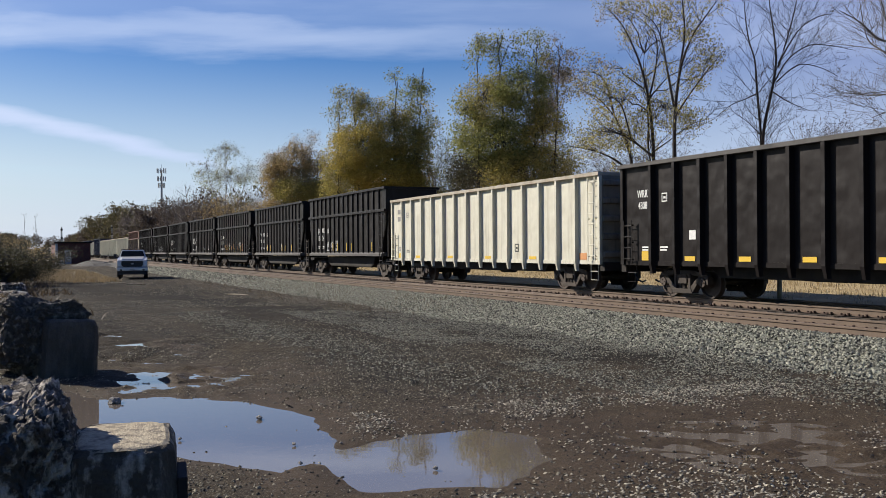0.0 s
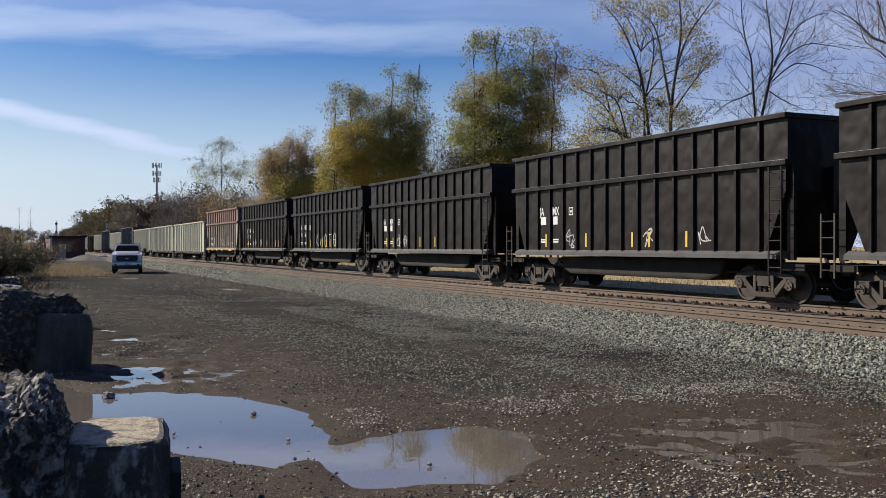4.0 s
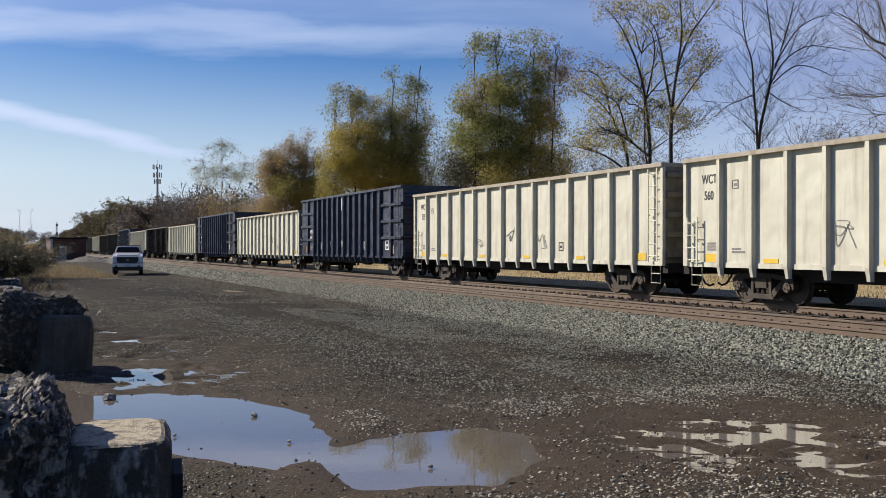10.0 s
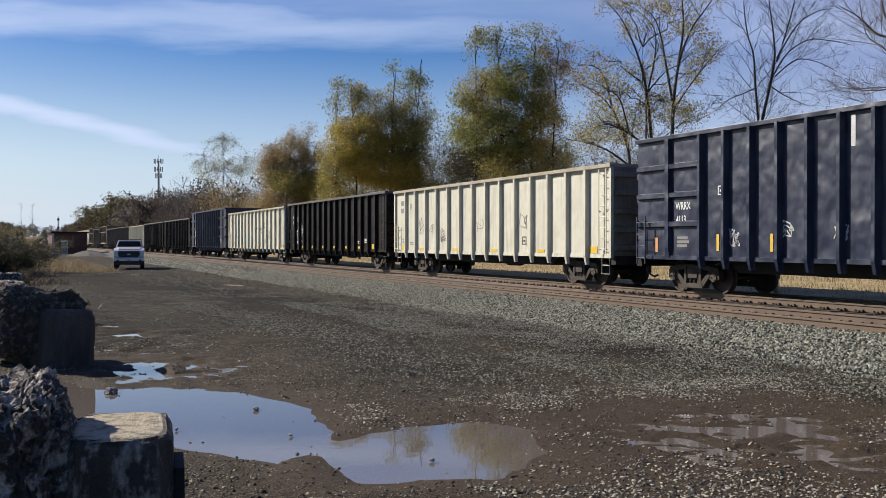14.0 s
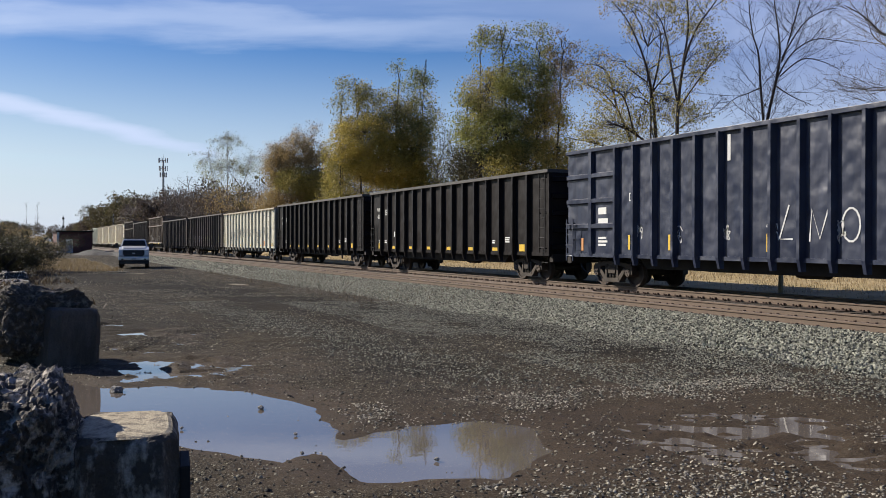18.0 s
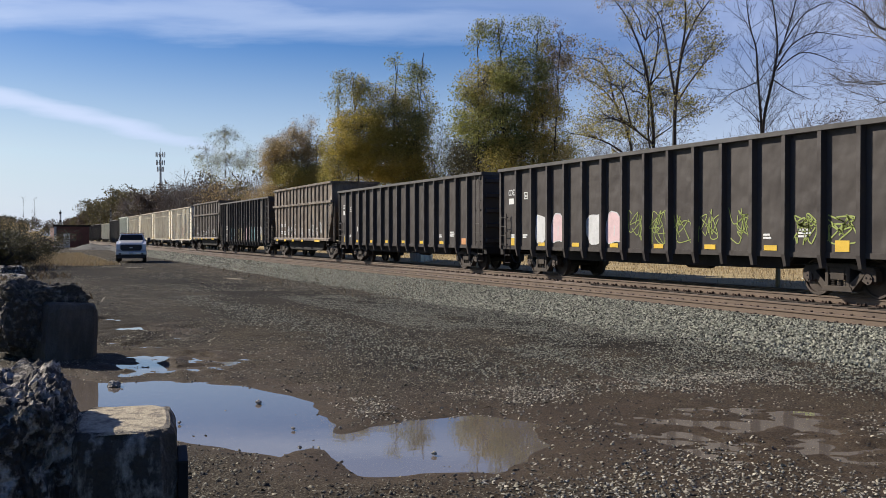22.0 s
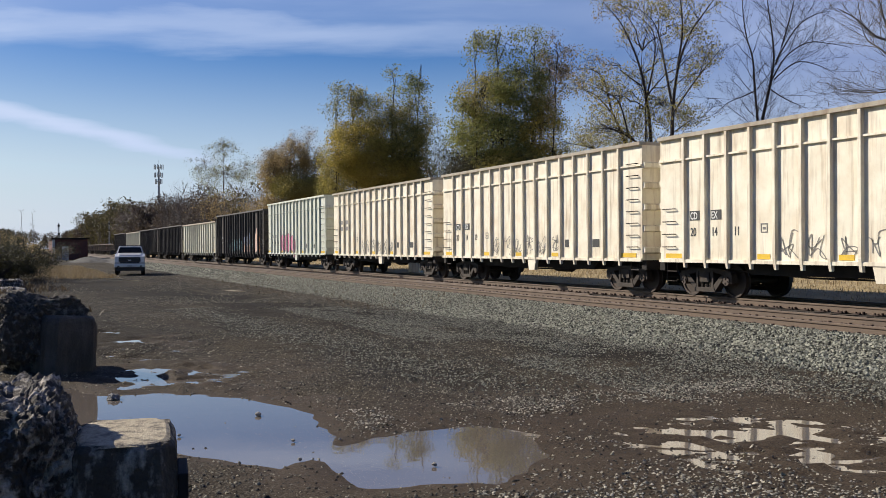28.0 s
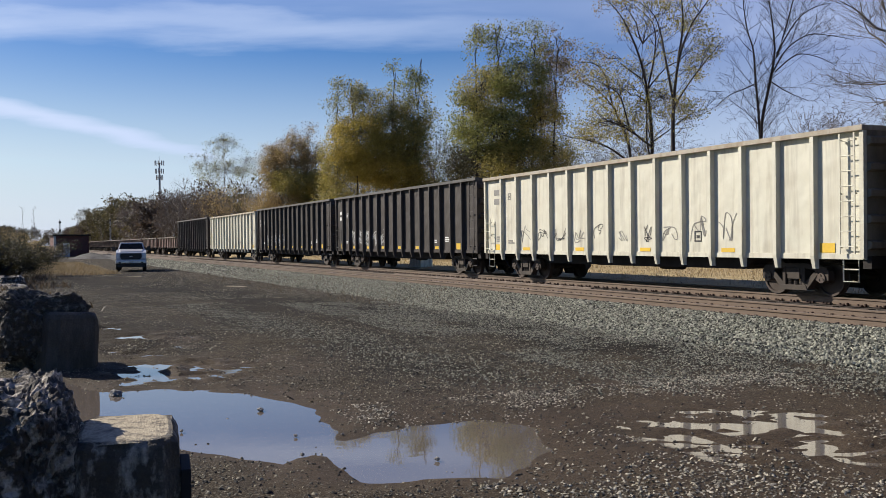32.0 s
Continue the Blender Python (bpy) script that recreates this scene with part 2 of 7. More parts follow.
material("shaded_concrete", (0.060, 0.047, 0.032), 0.95, dark=(0.46, 0.41, 0.33), dark_amt=0.8, scale=(9, 9, 5.0), streak=(0.19, 0.165, 0.13), streak_amt=0.6, fine=45, fine_amt=0.35, bump=0.9, bump_dist=0.02, edge=(0.52, 0.68))
material("concrete_dim", (0.072, 0.059, 0.044), 0.95, dark=(0.30, 0.26, 0.205), dark_amt=0.8, scale=(10, 10, 10), fine=50, fine_amt=0.35, bump=1.0, bump_dist=0.04, edge=(0.5, 0.68))
material("mossy_dark", (0.062, 0.050, 0.036), 0.9, dark=(0.12, 0.104, 0.084), dark_amt=0.8, scale=(5, 5, 2.0), streak=(0.17, 0.145, 0.115), streak_amt=0.4, fine=45, fine_amt=0.3, bump=0.8, bump_dist=0.02)
# Grime of the cream cars' ends, darkened further for the shade on them.
material("shaded_grimy_cream", (0.24, 0.215, 0.165), 0.75, dark=(0.10, 0.088, 0.068), dark_amt=0.8, streak=(0.07, 0.058, 0.045), streak_amt=0.6)
material("rusty_cream", (0.35, 0.30, 0.22), 0.75, dark=(0.52, 0.48, 0.40), dark_amt=0.6, streak=(0.2, 0.12, 0.07), streak_amt=0.6)
material("concrete", (0.24, 0.225, 0.20), 0.9, dark=(0.06, 0.053, 0.046), dark_amt=0.95, scale=(3, 3, 3), fine=60, fine_amt=0.2, bump=0.5, bump_dist=0.01)
material("concrete_dark", (0.062, 0.050, 0.037), 0.95, dark=(0.62, 0.55, 0.45), dark_amt=0.85, scale=(10, 10, 10), streak=(0.12, 0.10, 0.08), streak_amt=0.3, fine=50, fine_amt=0.35, bump=1.0, bump_dist=0.04, edge=(0.49, 0.63))
material("brick_red", (0.12, 0.05, 0.04), 0.9, dark=(0.06, 0.03, 0.027), dark_amt=0.6)
material("truck_white", (0.52, 0.51, 0.49), 0.35, coat=0.3, dark=(0.5, 0.47, 0.42), dark_amt=0.3, bump=0)
material("dark_plastic", (0.02, 0.02, 0.022), 0.5, bump=0)
material("door_grey", (0.45, 0.46, 0.45), 0.6)
material("chrome", (0.62, 0.62, 0.62), 0.35, metal=0.6, bump=0, fine_amt=0)
material("lamp_glass", (0.75, 0.76, 0.74), 0.15, bump=0, fine_amt=0)
material("amber", (0.6, 0.25, 0.03), 0.3, bump=0)
material("glass_dark", (0.012, 0.014, 0.016), 0.3, bump=0, fine_amt=0, spec=0.05)
material("tyre", (0.015, 0.015, 0.015), 0.85)
material("galvanised", (0.33, 0.34, 0.35), 0.5, metal=0.5)
material("bark", (0.038, 0.031, 0.028), 0.9, dark=(0.019, 0.016, 0.015), dark_amt=0.7, scale=(3, 3, 1))
material("bark_grey", (0.16, 0.14, 0.125), 0.9, dark=(0.07, 0.06, 0.055), dark_amt=0.7, scale=(3, 3, 1))


def leaf_material(name, a, b, thin=0.35, rough=0.6, low=0.0):
    m = bpy.data.materials.new(name)
    m.use_nodes = True
    nt = m.node_tree
    N, L = nt.nodes.new, nt.links.new
    bsdf = nt.nodes["Principled BSDF"]
    g = N("ShaderNodeNewGeometry")
    r = N("ShaderNodeValToRGB")
    r.color_ramp.elements[0].color, r.color_ramp.elements[1].color = (*a, 1), (*b, 1)
    r.color_ramp.elements[0].position = low
    L(g.outputs["Random Per Island"], r.inputs[0])
    L(r.outputs[0], bsdf.inputs["Base Color"])
    bsdf.inputs["Roughness"].default_value = rough
    t = N("ShaderNodeBsdfTranslucent")
    L(r.outputs[0], t.inputs[0])
    mx = N("ShaderNodeMixShader")
    mx.inputs[0].default_value = thin
    L(bsdf.outputs[0], mx.inputs[1]), L(t.outputs[0], mx.inputs[2])
    L(mx.outputs[0], nt.nodes["Material Output"].inputs[0])
    MAT[name] = m


leaf_material("leaf_green", (0.13, 0.155, 0.036), (0.38, 0.36, 0.105), 0.42)
leaf_material("leaf_olive", (0.19, 0.175, 0.042), (0.50, 0.41, 0.115), 0.42)
leaf_material("leaf_yellow", (0.25, 0.205, 0.04), (0.56, 0.44, 0.10), 0.42)
leaf_material("leaf_brown", (0.21, 0.155, 0.07), (0.44, 0.32, 0.14), 0.42)
leaf_material("far_brown", (0.045, 0.034, 0.026), (0.10, 0.074, 0.053))
leaf_material("leaf_pale", (0.17, 0.18, 0.085), (0.40, 0.385, 0.19), 0.42)
leaf_material("leaf_dark", (0.026, 0.028, 0.013), (0.085, 0.075, 0.035))
leaf_material("twig_grey", (0.055, 0.045, 0.040), (0.115, 0.092, 0.080))
leaf_material("ballast_stone", (0.025, 0.025, 0.0185), (0.42, 0.415, 0.315), 0.0, 0.9, 0.1)
leaf_material("lot_stone", (0.014, 0.012, 0.009), (0.29, 0.262, 0.185), 0.0, 0.85, 0.30)
leaf_material("grey_stone", (0.020, 0.0195, 0.015), (0.29, 0.285, 0.218), 0.0, 0.9, 0.2)
leaf_material("chip_stone", (0.05, 0.042, 0.030), (0.46, 0.42, 0.32), 0.0, 0.85, 0.15)
leaf_material("track_stone", (0.03, 0.024, 0.019), (0.12, 0.095, 0.075), 0.0, 0.9)
leaf_material("dry_grass", (0.26, 0.195, 0.10), (0.48, 0.37, 0.20))
leaf_material("far_olive", (0.055, 0.052, 0.024), (0.125, 0.105, 0.046))
leaf_material("leaf_orange", (0.26, 0.13, 0.03), (0.46, 0.26, 0.06))
leaf_material("straw", (0.15, 0.108, 0.055), (0.32, 0.24, 0.125))
leaf_material("weed", (0.07, 0.052, 0.03), (0.15, 0.11, 0.065))


# ---- lettering, cut once from the built-in font ----
TEXT = {}
for word in ("WCTX 510 535 530 508 WRRX 4308 4328 4313 4305 LEWX 1242 CDEX JA MX 10 24 11 16 27 LOVE TO HATE JTPX 8213 CD EX 20 14 21 4113 19 65 560 92131 4183").split():
    cu = bpy.data.curves.new("lettering", "FONT")
    cu.body, cu.size, cu.extrude, cu.offset = word, 1.0, 0.003, 0.012
    tmp = new("lettering", cu)
    me_ = bpy.data.meshes.new_from_object(tmp.evaluated_get(bpy.context.evaluated_depsgraph_get()))
    bpy.data.objects.remove(tmp)
    me_.materials.clear()
    me_.materials.append(MAT["white_letter"])
    TEXT[word] = me_

# ---- mesh helpers ----
class Mesh:
    """Collects boxes, tubes and sheets into one mesh."""

    def __init__(self):
        self.v, self.f = [], []

    def hexa(self, pts):
        n = len(self.v)
        self.v += [tuple(p) for p in pts]
        self.f += [tuple(n + i for i in q) for q in ((0, 3, 2, 1), (4, 5, 6, 7), (0, 1, 5, 4), (1, 2, 6, 5), (2, 3, 7, 6), (3, 0, 4, 7))]
        return self

    def box(self, x0, x1, y0, y1, z0, z1):
        return self.hexa([(x0, y0, z0), (x1, y0, z0), (x1, y1, z0), (x0, y1, z0), (x0, y0, z1), (x1, y0, z1), (x1, y1, z1), (x0, y1, z1)])

    def tube(self, pts, radii, sides=8, caps=True):
        """A tube through pts."""
        n0 = len(self.v)
        k = len(pts)
        for i, p in enumerate(pts):
            p = Vector(p)
            a = Vector(pts[min(i + 1, k - 1)]) - Vector(pts[max(i - 1, 0)])
            a.normalize()
            u = a.cross(Vector((0, 0, 1)) if abs(a.z) < 0.9 else Vector((1, 0, 0))).normalized()
            w = a.cross(u)
            r = radii[i] if isinstance(radii, (list, tuple)) else radii
            for j in range(sides):
                q = 2 * math.pi * j / sides
                self.v.append(tuple(p + (u * math.cos(q) + w * math.sin(q)) * r))
        for i in range(k - 1):
            for j in range(sides):
                a, b = n0 + i * sides + j, n0 + i * sides + (j + 1) % sides
                self.f.append((a, b, b + sides, a + sides))
        if caps:
            self.f.append(tuple(n0 + j for j in range(sides))[::-1])
            self.f.append(tuple(n0 + (k - 1) * sides + j for j in range(sides)))
        return self

    def lathe(self, profile, axis_y=True, sides=24, centre=(0, 0, 0)):
        """Turns (radius, offset) pairs about the y axis."""
        n0 = len(self.v)
        for r, o in profile:
            for j in range(sides):
                q = 2 * math.pi * j / sides
                self.v.append((centre[0] + r * math.cos(q), centre[1] + o, centre[2] + r * math.sin(q)))
        for i in range(len(profile) - 1):
            for j in range(sides):
                a, b = n0 + i * sides + j, n0 + i * sides + (j + 1) % sides
                self.f.append((a, a + sides, b + sides, b))
        return self

    def prism(self, outline, y0, y1):
        """An (x, z) outline pushed from y0 to y1."""
        n0, k = len(self.v), len(outline)
        self.v += [(x, y0, z) for x, z in outline] + [(x, y1, z) for x, z in outline]
        self.f.append(tuple(n0 + i for i in range(k)))
        self.f.append(tuple(n0 + k + i for i in range(k))[::-1])
        for i in range(k):
            j = (i + 1) % k
            self.f.append((n0 + j, n0 + i, n0 + k + i, n0 + k + j))
        return self

    def prism_x(self, outline, x0, x1):
        """A (y, z) outline pushed from x0 to x1."""
        n0, k = len(self.v), len(outline)
        self.v += [(x0, y, z) for y, z in outline] + [(x1, y, z) for y, z in outline]
        self.f.append(tuple(n0 + i for i in range(k))[::-1])
        self.f.append(tuple(n0 + k + i for i in range(k)))
        for i in range(k):
            j = (i + 1) % k
            self.f.append((n0 + i, n0 + j, n0 + k + j, n0 + k + i))
        return self

    def data(self, name, mat, smooth=False, fix=True, bevel=0.0):
        me = bpy.data.meshes.new(name)
        me.from_pydata(self.v, [], self.f)
        if fix or bevel:
            bm = bmesh.new()
            bm.from_mesh(me)
            bmesh.ops.recalc_face_normals(bm, faces=bm.faces)
            if bevel:
                bmesh.ops.bevel(bm, geom=list(bm.edges), offset=bevel, segments=2, affect="EDGES", profile=0.6)
            bm.to_mesh(me)
            bm.free()
        me.materials.append(MAT[mat])
        if smooth:
            me.polygons.foreach_set("use_smooth", [True] * len(me.polygons))
        me.update()
        return me


def part(name, me, parent, label="", at=(0, 0, 0), turn=0.0):
    """Links a mesh as one part under a thing or a part."""
    ob = new(name, me)
    ob.parent = parent
    ob.location = at
    if turn:
        ob.rotation_euler = (0, 0, turn)
    if label:
        ob["label"] = label
    return ob


def arrays(name, verts, faces, mat, mats=None, smooth=False):
    """A mesh from numpy arrays of vertices and equal-sided faces."""
    me = bpy.data.meshes.new(name)
    k = faces.shape[1]
    me.vertices.add(len(verts))
    me.vertices.foreach_set("co", np.asarray(verts, dtype=np.float32).ravel())
    me.loops.add(faces.size)
    me.loops.foreach_set("vertex_index", np.asarray(faces, dtype=np.int32).ravel())
    me.polygons.add(len(faces))
    me.polygons.foreach_set("loop_start", np.arange(0, faces.size, k, dtype=np.int32))
    me.materials.append(MAT[mat])
    me.update(calc_edges=True)
    if smooth:
        me.polygons.foreach_set("use_smooth", np.ones(len(me.polygons), dtype=bool))
    me.validate()
    return me


# ---- ground ----
RAIL_Z = 0.44
TRACK_Y = 18.75     # the train's track
NEAR_Y = 14.55      # the empty track
def lattice(x, y, scale, seed):
    """Smooth value noise on arrays."""
    x, y = np.asarray(x) / scale, np.asarray(y) / scale
    i, j = np.floor(x).astype(np.int64), np.floor(y).astype(np.int64)
    u, w = x - i, y - j
    u, w = u * u * (3 - 2 * u), w * w * (3 - 2 * w)

    def h(a, b):
        q = (a * 374761393 + b * 668265263 + seed * 982451653) & 0xFFFFFFFF
        q = ((q ^ (q >> 13)) * 1274126177) & 0xFFFFFFFF
        return ((q ^ (q >> 16)) & 0xFFFF) / 65535.0
    return (h(i, j) * (1 - u) + h(i + 1, j) * u) * (1 - w) + (h(i, j + 1) * (1 - u) + h(i + 1, j + 1) * u) * w - 0.5


# pools of rain water: depth scale and the corners of each, going round
POOLS = [(0.9, [(-13.2, 0.85), (-12.2, 2.85), (-10.7, 3.2), (-8.6, 2.7), (-7.9, 1.8), (-9.4, 1.35), (-11.0, 0.6)]),
         (1.3, [(-8.9, 2.5), (-9.1, 3.8), (-9.35, 4.5), (-8.45, 4.95), (-7.7, 4.6), (-6.85, 3.55), (-7.2, 2.5)]),
         (0.9, [(-14.4, -0.4), (-14.0, 0.6), (-12.5, 1.2), (-10.9, 0.65), (-11.6, -0.4)]),
         (5.0, [(-8.2, 6.1), (-8.1, 7.7), (-6.7, 7.7), (-5.7, 6.6), (-6.7, 5.7), (-7.5, 5.5)]),
         (4.5, [(-13.4, 0.9), (-12.4, 2.9), (-14.4, 3.3), (-15.6, 2.9), (-16.2, 1.4), (-14.6, 0.9)])]
# damp mud with no open water: centre x, y, half length, half width
DAMP = [(-7.1, 6.6, 1.9, 1.5), (-14.6, 2.4, 2.2, 1.3), (-19.5, 2.9, 2.2, 0.5), (-8.9, 3.7, 1.4, 1.3), (-6.6, 4.6, 1.3, 1.6)]


def hollow(x, y):
    """How deep a place lies inside a pool; about 0.12 at its edge."""
    h = np.full(np.shape(x), -1.0)
    wob = lattice(x, y, 0.9, 71) * 0.35 + lattice(x, y, 0.3, 72) * 0.16
    for scale, corners in POOLS:
        d = np.full(np.shape(x), 9.0)
        for (x0, y0), (x1, y1) in zip(corners, corners[1:] + corners[:1]):
            l = math.hypot(x1 - x0, y1 - y0)
            d = np.minimum(d, ((y1 - y0) * (x0 - x) - (x1 - x0) * (y0 - y)) / -l)
        h = np.maximum(h, (d + wob) / scale + 0.12)
    return np.clip(h, -1.0, 1.0)


def ground_z(x, y):
    near = np.clip(1.5 - np.hypot(x + 12, y - 4) / 30, 0, 1)
    z = (lattice(x, y, 2.7, 1) * 0.045 + lattice(x, y, 0.7, 2) * 0.03 + lattice(x, y, 0.23, 3) * 0.02) * near
    h = hollow(x, y)
    near_pool = np.clip((h + 0.5) / 0.4, 0, 1)
    z = z * (1 - 0.65 * near_pool) + near_pool * np.clip(-0.021 - 0.10 * (h - 0.12), -0.09, 0.015)
    rough = np.clip(1.3 - np.hypot((x + 14.6) / 1.5, y - 2.2) / 1.3, 0, 1) + 0.8 * np.clip(1.3 - np.hypot((x + 19.8) / 2, y - 2.5) / 1.2, 0, 1)
    rough = np.clip(rough + np.clip(1.2 - np.hypot((x + 17.6) / 1.5, y - 1.7) / 0.6, 0, 1) + np.clip(1.2 - np.hypot((x + 22.8) / 1.6, y - 1.7) / 0.6, 0, 1) + 0.0, 0, 1.2)
    rough2 = np.clip(1.6 - np.hypot((x + 7.0) / 1.3, (y - 6.7) / 1.1), 0, 1)
    z = z + rough * (lattice(x, y, 0.36, 12) * 0.13 + lattice(x, y, 0.16, 13) * 0.12 - 0.014)
    z = z + rough2 * (lattice(x, y, 0.34, 14) * 0.075 + lattice(x, y, 0.13, 15) * 0.085 + 0.008)
    rough = np.clip(rough + rough2, 0, 1.2)
    z = z + 0.02 * (1 - near_pool) * (1 - np.clip(rough, 0, 1))
    # the far side of the tracks lies a little higher
    z = z + 0.30 * np.clip((y - 20.3) / 3, 0, 1)
    return z


def damp(x, y):
    return np.maximum.reduce([1 - np.hypot((x - cx) / a, (y - cy) / b) for cx, cy, a, b in DAMP[:1]])


def dark_band(x, y):
    """A dark band along the foot of the ballast, bending out over the lot."""
    mid = 9.5 - 0.19 * np.clip(-x - 21, 0, 40) + lattice(x, y, 4, 61) * 1.0
    w = 0.75 + 0.05 * np.clip(-x - 14, 0, 30)
    a = np.clip(1.5 - np.abs(y - mid) / w + lattice(x, y, 1.1, 62) * 0.9, 0, 1) * np.clip((x + 62) / 8, 0, 1)
    b = np.clip(1.3 - np.abs(y - 5.2 - lattice(x, y, 5, 63) * 1.5) / 0.7 + lattice(x, y, 0.9, 64), 0, 1) * np.clip((x + 34) / 6, 0, 1) * 0.55
    c = np.clip(0.75 + lattice(x * 0.35, y * 1.6, 1.6, 65) * 1.6, 0, 1) * np.clip((-x - 15) / 8, 0, 1) * np.clip((x + 85) / 20, 0, 1) * np.clip((9.5 - y) / 2, 0, 1) * 0.8
    return np.maximum(np.maximum(a, b), c)


def ground_material():
    m = bpy.data.materials.new("lot_gravel")
    m.use_nodes = True
    nt = m.node_tree
    N, L = nt.nodes.new, nt.links.new
    bsdf = nt.nodes["Principled BSDF"]
    tc = N("ShaderNodeTexCoord")

    def noise_(scale, detail=6, rough=0.6, vec=None):
        n = N("ShaderNodeTexNoise")
        n.inputs["Scale"].default_value, n.inputs["Detail"].default_value, n.inputs["Roughness"].default_value = scale, detail, rough
        L(vec or tc.outputs["Object"], n.inputs["Vector"])
        return n.outputs["Fac"]

    def ramp(fac, lo, hi, a=0.0, b=1.0):
        r = N("ShaderNodeMapRange")
        r.inputs[1].default_value, r.inputs[2].default_value, r.inputs[3].default_value, r.inputs[4].default_value = lo, hi, a, b
        L(fac, r.inputs[0])
        return r.outputs[0]

    def mix(a, b, fac):
        x = N("ShaderNodeMix")
        x.data_type = "RGBA"
        L(fac, x.inputs[0])
        for i, q in ((6, a), (7, b)):
            if isinstance(q, tuple):
                x.inputs[i].default_value = (*q, 1)
            else:
                L(q, x.inputs[i])
        return x.outputs[2]

    stretch = N("ShaderNodeMapping")
    stretch.inputs["Rotation"].default_value = (0, 0, radians(-6))
    stretch.inputs["Scale"].default_value = (0.12, 0.5, 1)
    L(tc.outputs["Object"], stretch.inputs[0])
    dirt = mix((0.019, 0.0142, 0.0085), (0.054, 0.040, 0.0225), ramp(noise_(0.9), 0.35, 0.68))
    tracks = mix(dirt, (0.012, 0.0112, 0.010), ramp(noise_(1.0, vec=stretch.outputs[0]), 0.48, 0.64, 0, 0.8))
    vor = N("ShaderNodeTexVoronoi")
    vor.inputs["Scale"].default_value = 75
    L(tc.outputs["Object"], vor.inputs["Vector"])
    hsv = N("ShaderNodeSeparateColor")
    L(vor.outputs["Color"], hsv.inputs[0])
    wet = N("ShaderNodeAttribute")
    wet.attribute_name = "wet"
    sep = N("ShaderNodeSeparateXYZ")
    L(tc.outputs["Object"], sep.inputs[0])
    dark_ground = N("ShaderNodeAttribute")
    dark_ground.attribute_name = "dark_ground"
    stone = mix(tracks, (0.009, 0.0084, 0.0072), ramp(dark_ground.outputs["Fac"], 0.0, 1.0, 0, 0.85))
    soil = mix(stone, (0.066, 0.044, 0.0235), ramp(wet.outputs["Fac"], 0.0, 1.0, 0, 0.85))
    dry = ramp(wet.outputs["Fac"], 0, 1, 1.0, 0.35)
    cl = ramp(dark_ground.outputs["Fac"], 0, 1, 1.0, 0.35)
    mul = N("ShaderNodeMath")
    mul.operation = "MULTIPLY"
    L(dry, mul.inputs[0]), L(cl, mul.inputs[1])
    mul2 = N("ShaderNodeMath")
    mul2.operation = "MULTIPLY"
    L(mul.outputs[0], mul2.inputs[0]), L(ramp(hsv.outputs[0], 0.55, 1.0, 0, 1.0), mul2.inputs[1])
    soil = mix(soil, (0.17, 0.148, 0.108), mul2.outputs[0])
    soil = mix(soil, (0.014, 0.0112, 0.008), ramp(hsv.outputs[1], 0.62, 1.0, 0, 0.75))
    soil = mix(soil, (0.024, 0.018, 0.0118), ramp(noise_(4.0), 0.5, 0.72, 0, 0.6))
    grass = mix((0.30, 0.23, 0.12), (0.48, 0.37, 0.20), ramp(noise_(0.6), 0.3, 0.7))
    far = ramp(sep.outputs[1], 20.3, 20.7)
    final = mix(soil, grass, far)
    L(final, bsdf.inputs["Base Color"])
    L(ramp(wet.outputs["Fac"], 0, 1, 0.95, 0.72), bsdf.inputs["Roughness"])
    L(ramp(wet.outputs["Fac"], 0, 1, 0.08, 0.14), bsdf.inputs["Specular IOR Level"])
    b = N("ShaderNodeBump")
    b.inputs["Strength"].default_value, b.inputs["Distance"].default_value = 0.4, 0.012
    L(vor.outputs["Distance"], b.inputs["Height"])
    b.invert = True
    b2 = N("ShaderNodeBump")
    b2.inputs["Strength"].default_value, b2.inputs["Distance"].default_value = 0.5, 0.03
    L(noise_(9), b2.inputs["Height"])
    L(b.outputs[0], b2.inputs["Normal"])
    L(b2.outputs[0], bsdf.inputs["Normal"])
    MAT["lot_gravel"] = m


ground_material()


def make_ground():
    xs = np.concatenate([-np.geomspace(3000, 26, 70), np.arange(-25.8, -3.9, 0.11), np.geomspace(4, 800, 40) - 7.9])
    ys = np.concatenate([-np.geomspace(1500, 2.2, 50), np.arange(-2.0, 10.6, 0.11), np.geomspace(10.8, 2500, 70)])
    X, Y = np.meshgrid(xs, ys, indexing="ij")
    Z = ground_z(X, Y)
    nx, ny = len(xs), len(ys)
    a = (np.arange(nx - 1)[:, None] * ny + np.arange(ny - 1)[None]).ravel()
    faces = np.stack([a, a + ny, a + ny + 1, a + 1], 1)
    me = arrays("ground", np.stack([X, Y, Z], -1).reshape(-1, 3), faces, "lot_gravel", smooth=True)
    att = me.attributes.new("wet", "FLOAT", "POINT")
    w = np.clip(1.0 + hollow(X, Y) * 1.15 + lattice(X, Y, 0.5, 8) * 0.7, 0, 1) * (hollow(X, Y) > -0.99)
    for cx, cy, a_, b_ in DAMP:
        w = np.maximum(w, np.clip(1.5 * (1.1 - np.hypot((X - cx) / a_, (Y - cy) / b_) + 1.2 * lattice(X, Y, 0.6, 9)), 0, 1) * 0.9)
    att.data.foreach_set("value", w.astype(np.float32).ravel())
    att = me.attributes.new("dark_ground", "FLOAT", "POINT")
    att.data.foreach_set("value", dark_band(X, Y).astype(np.float32).ravel())
    tagged(new("ground", me), "dark wet gravel and dirt lot with shallow hollows", "ground", kind="structure")


make_ground()


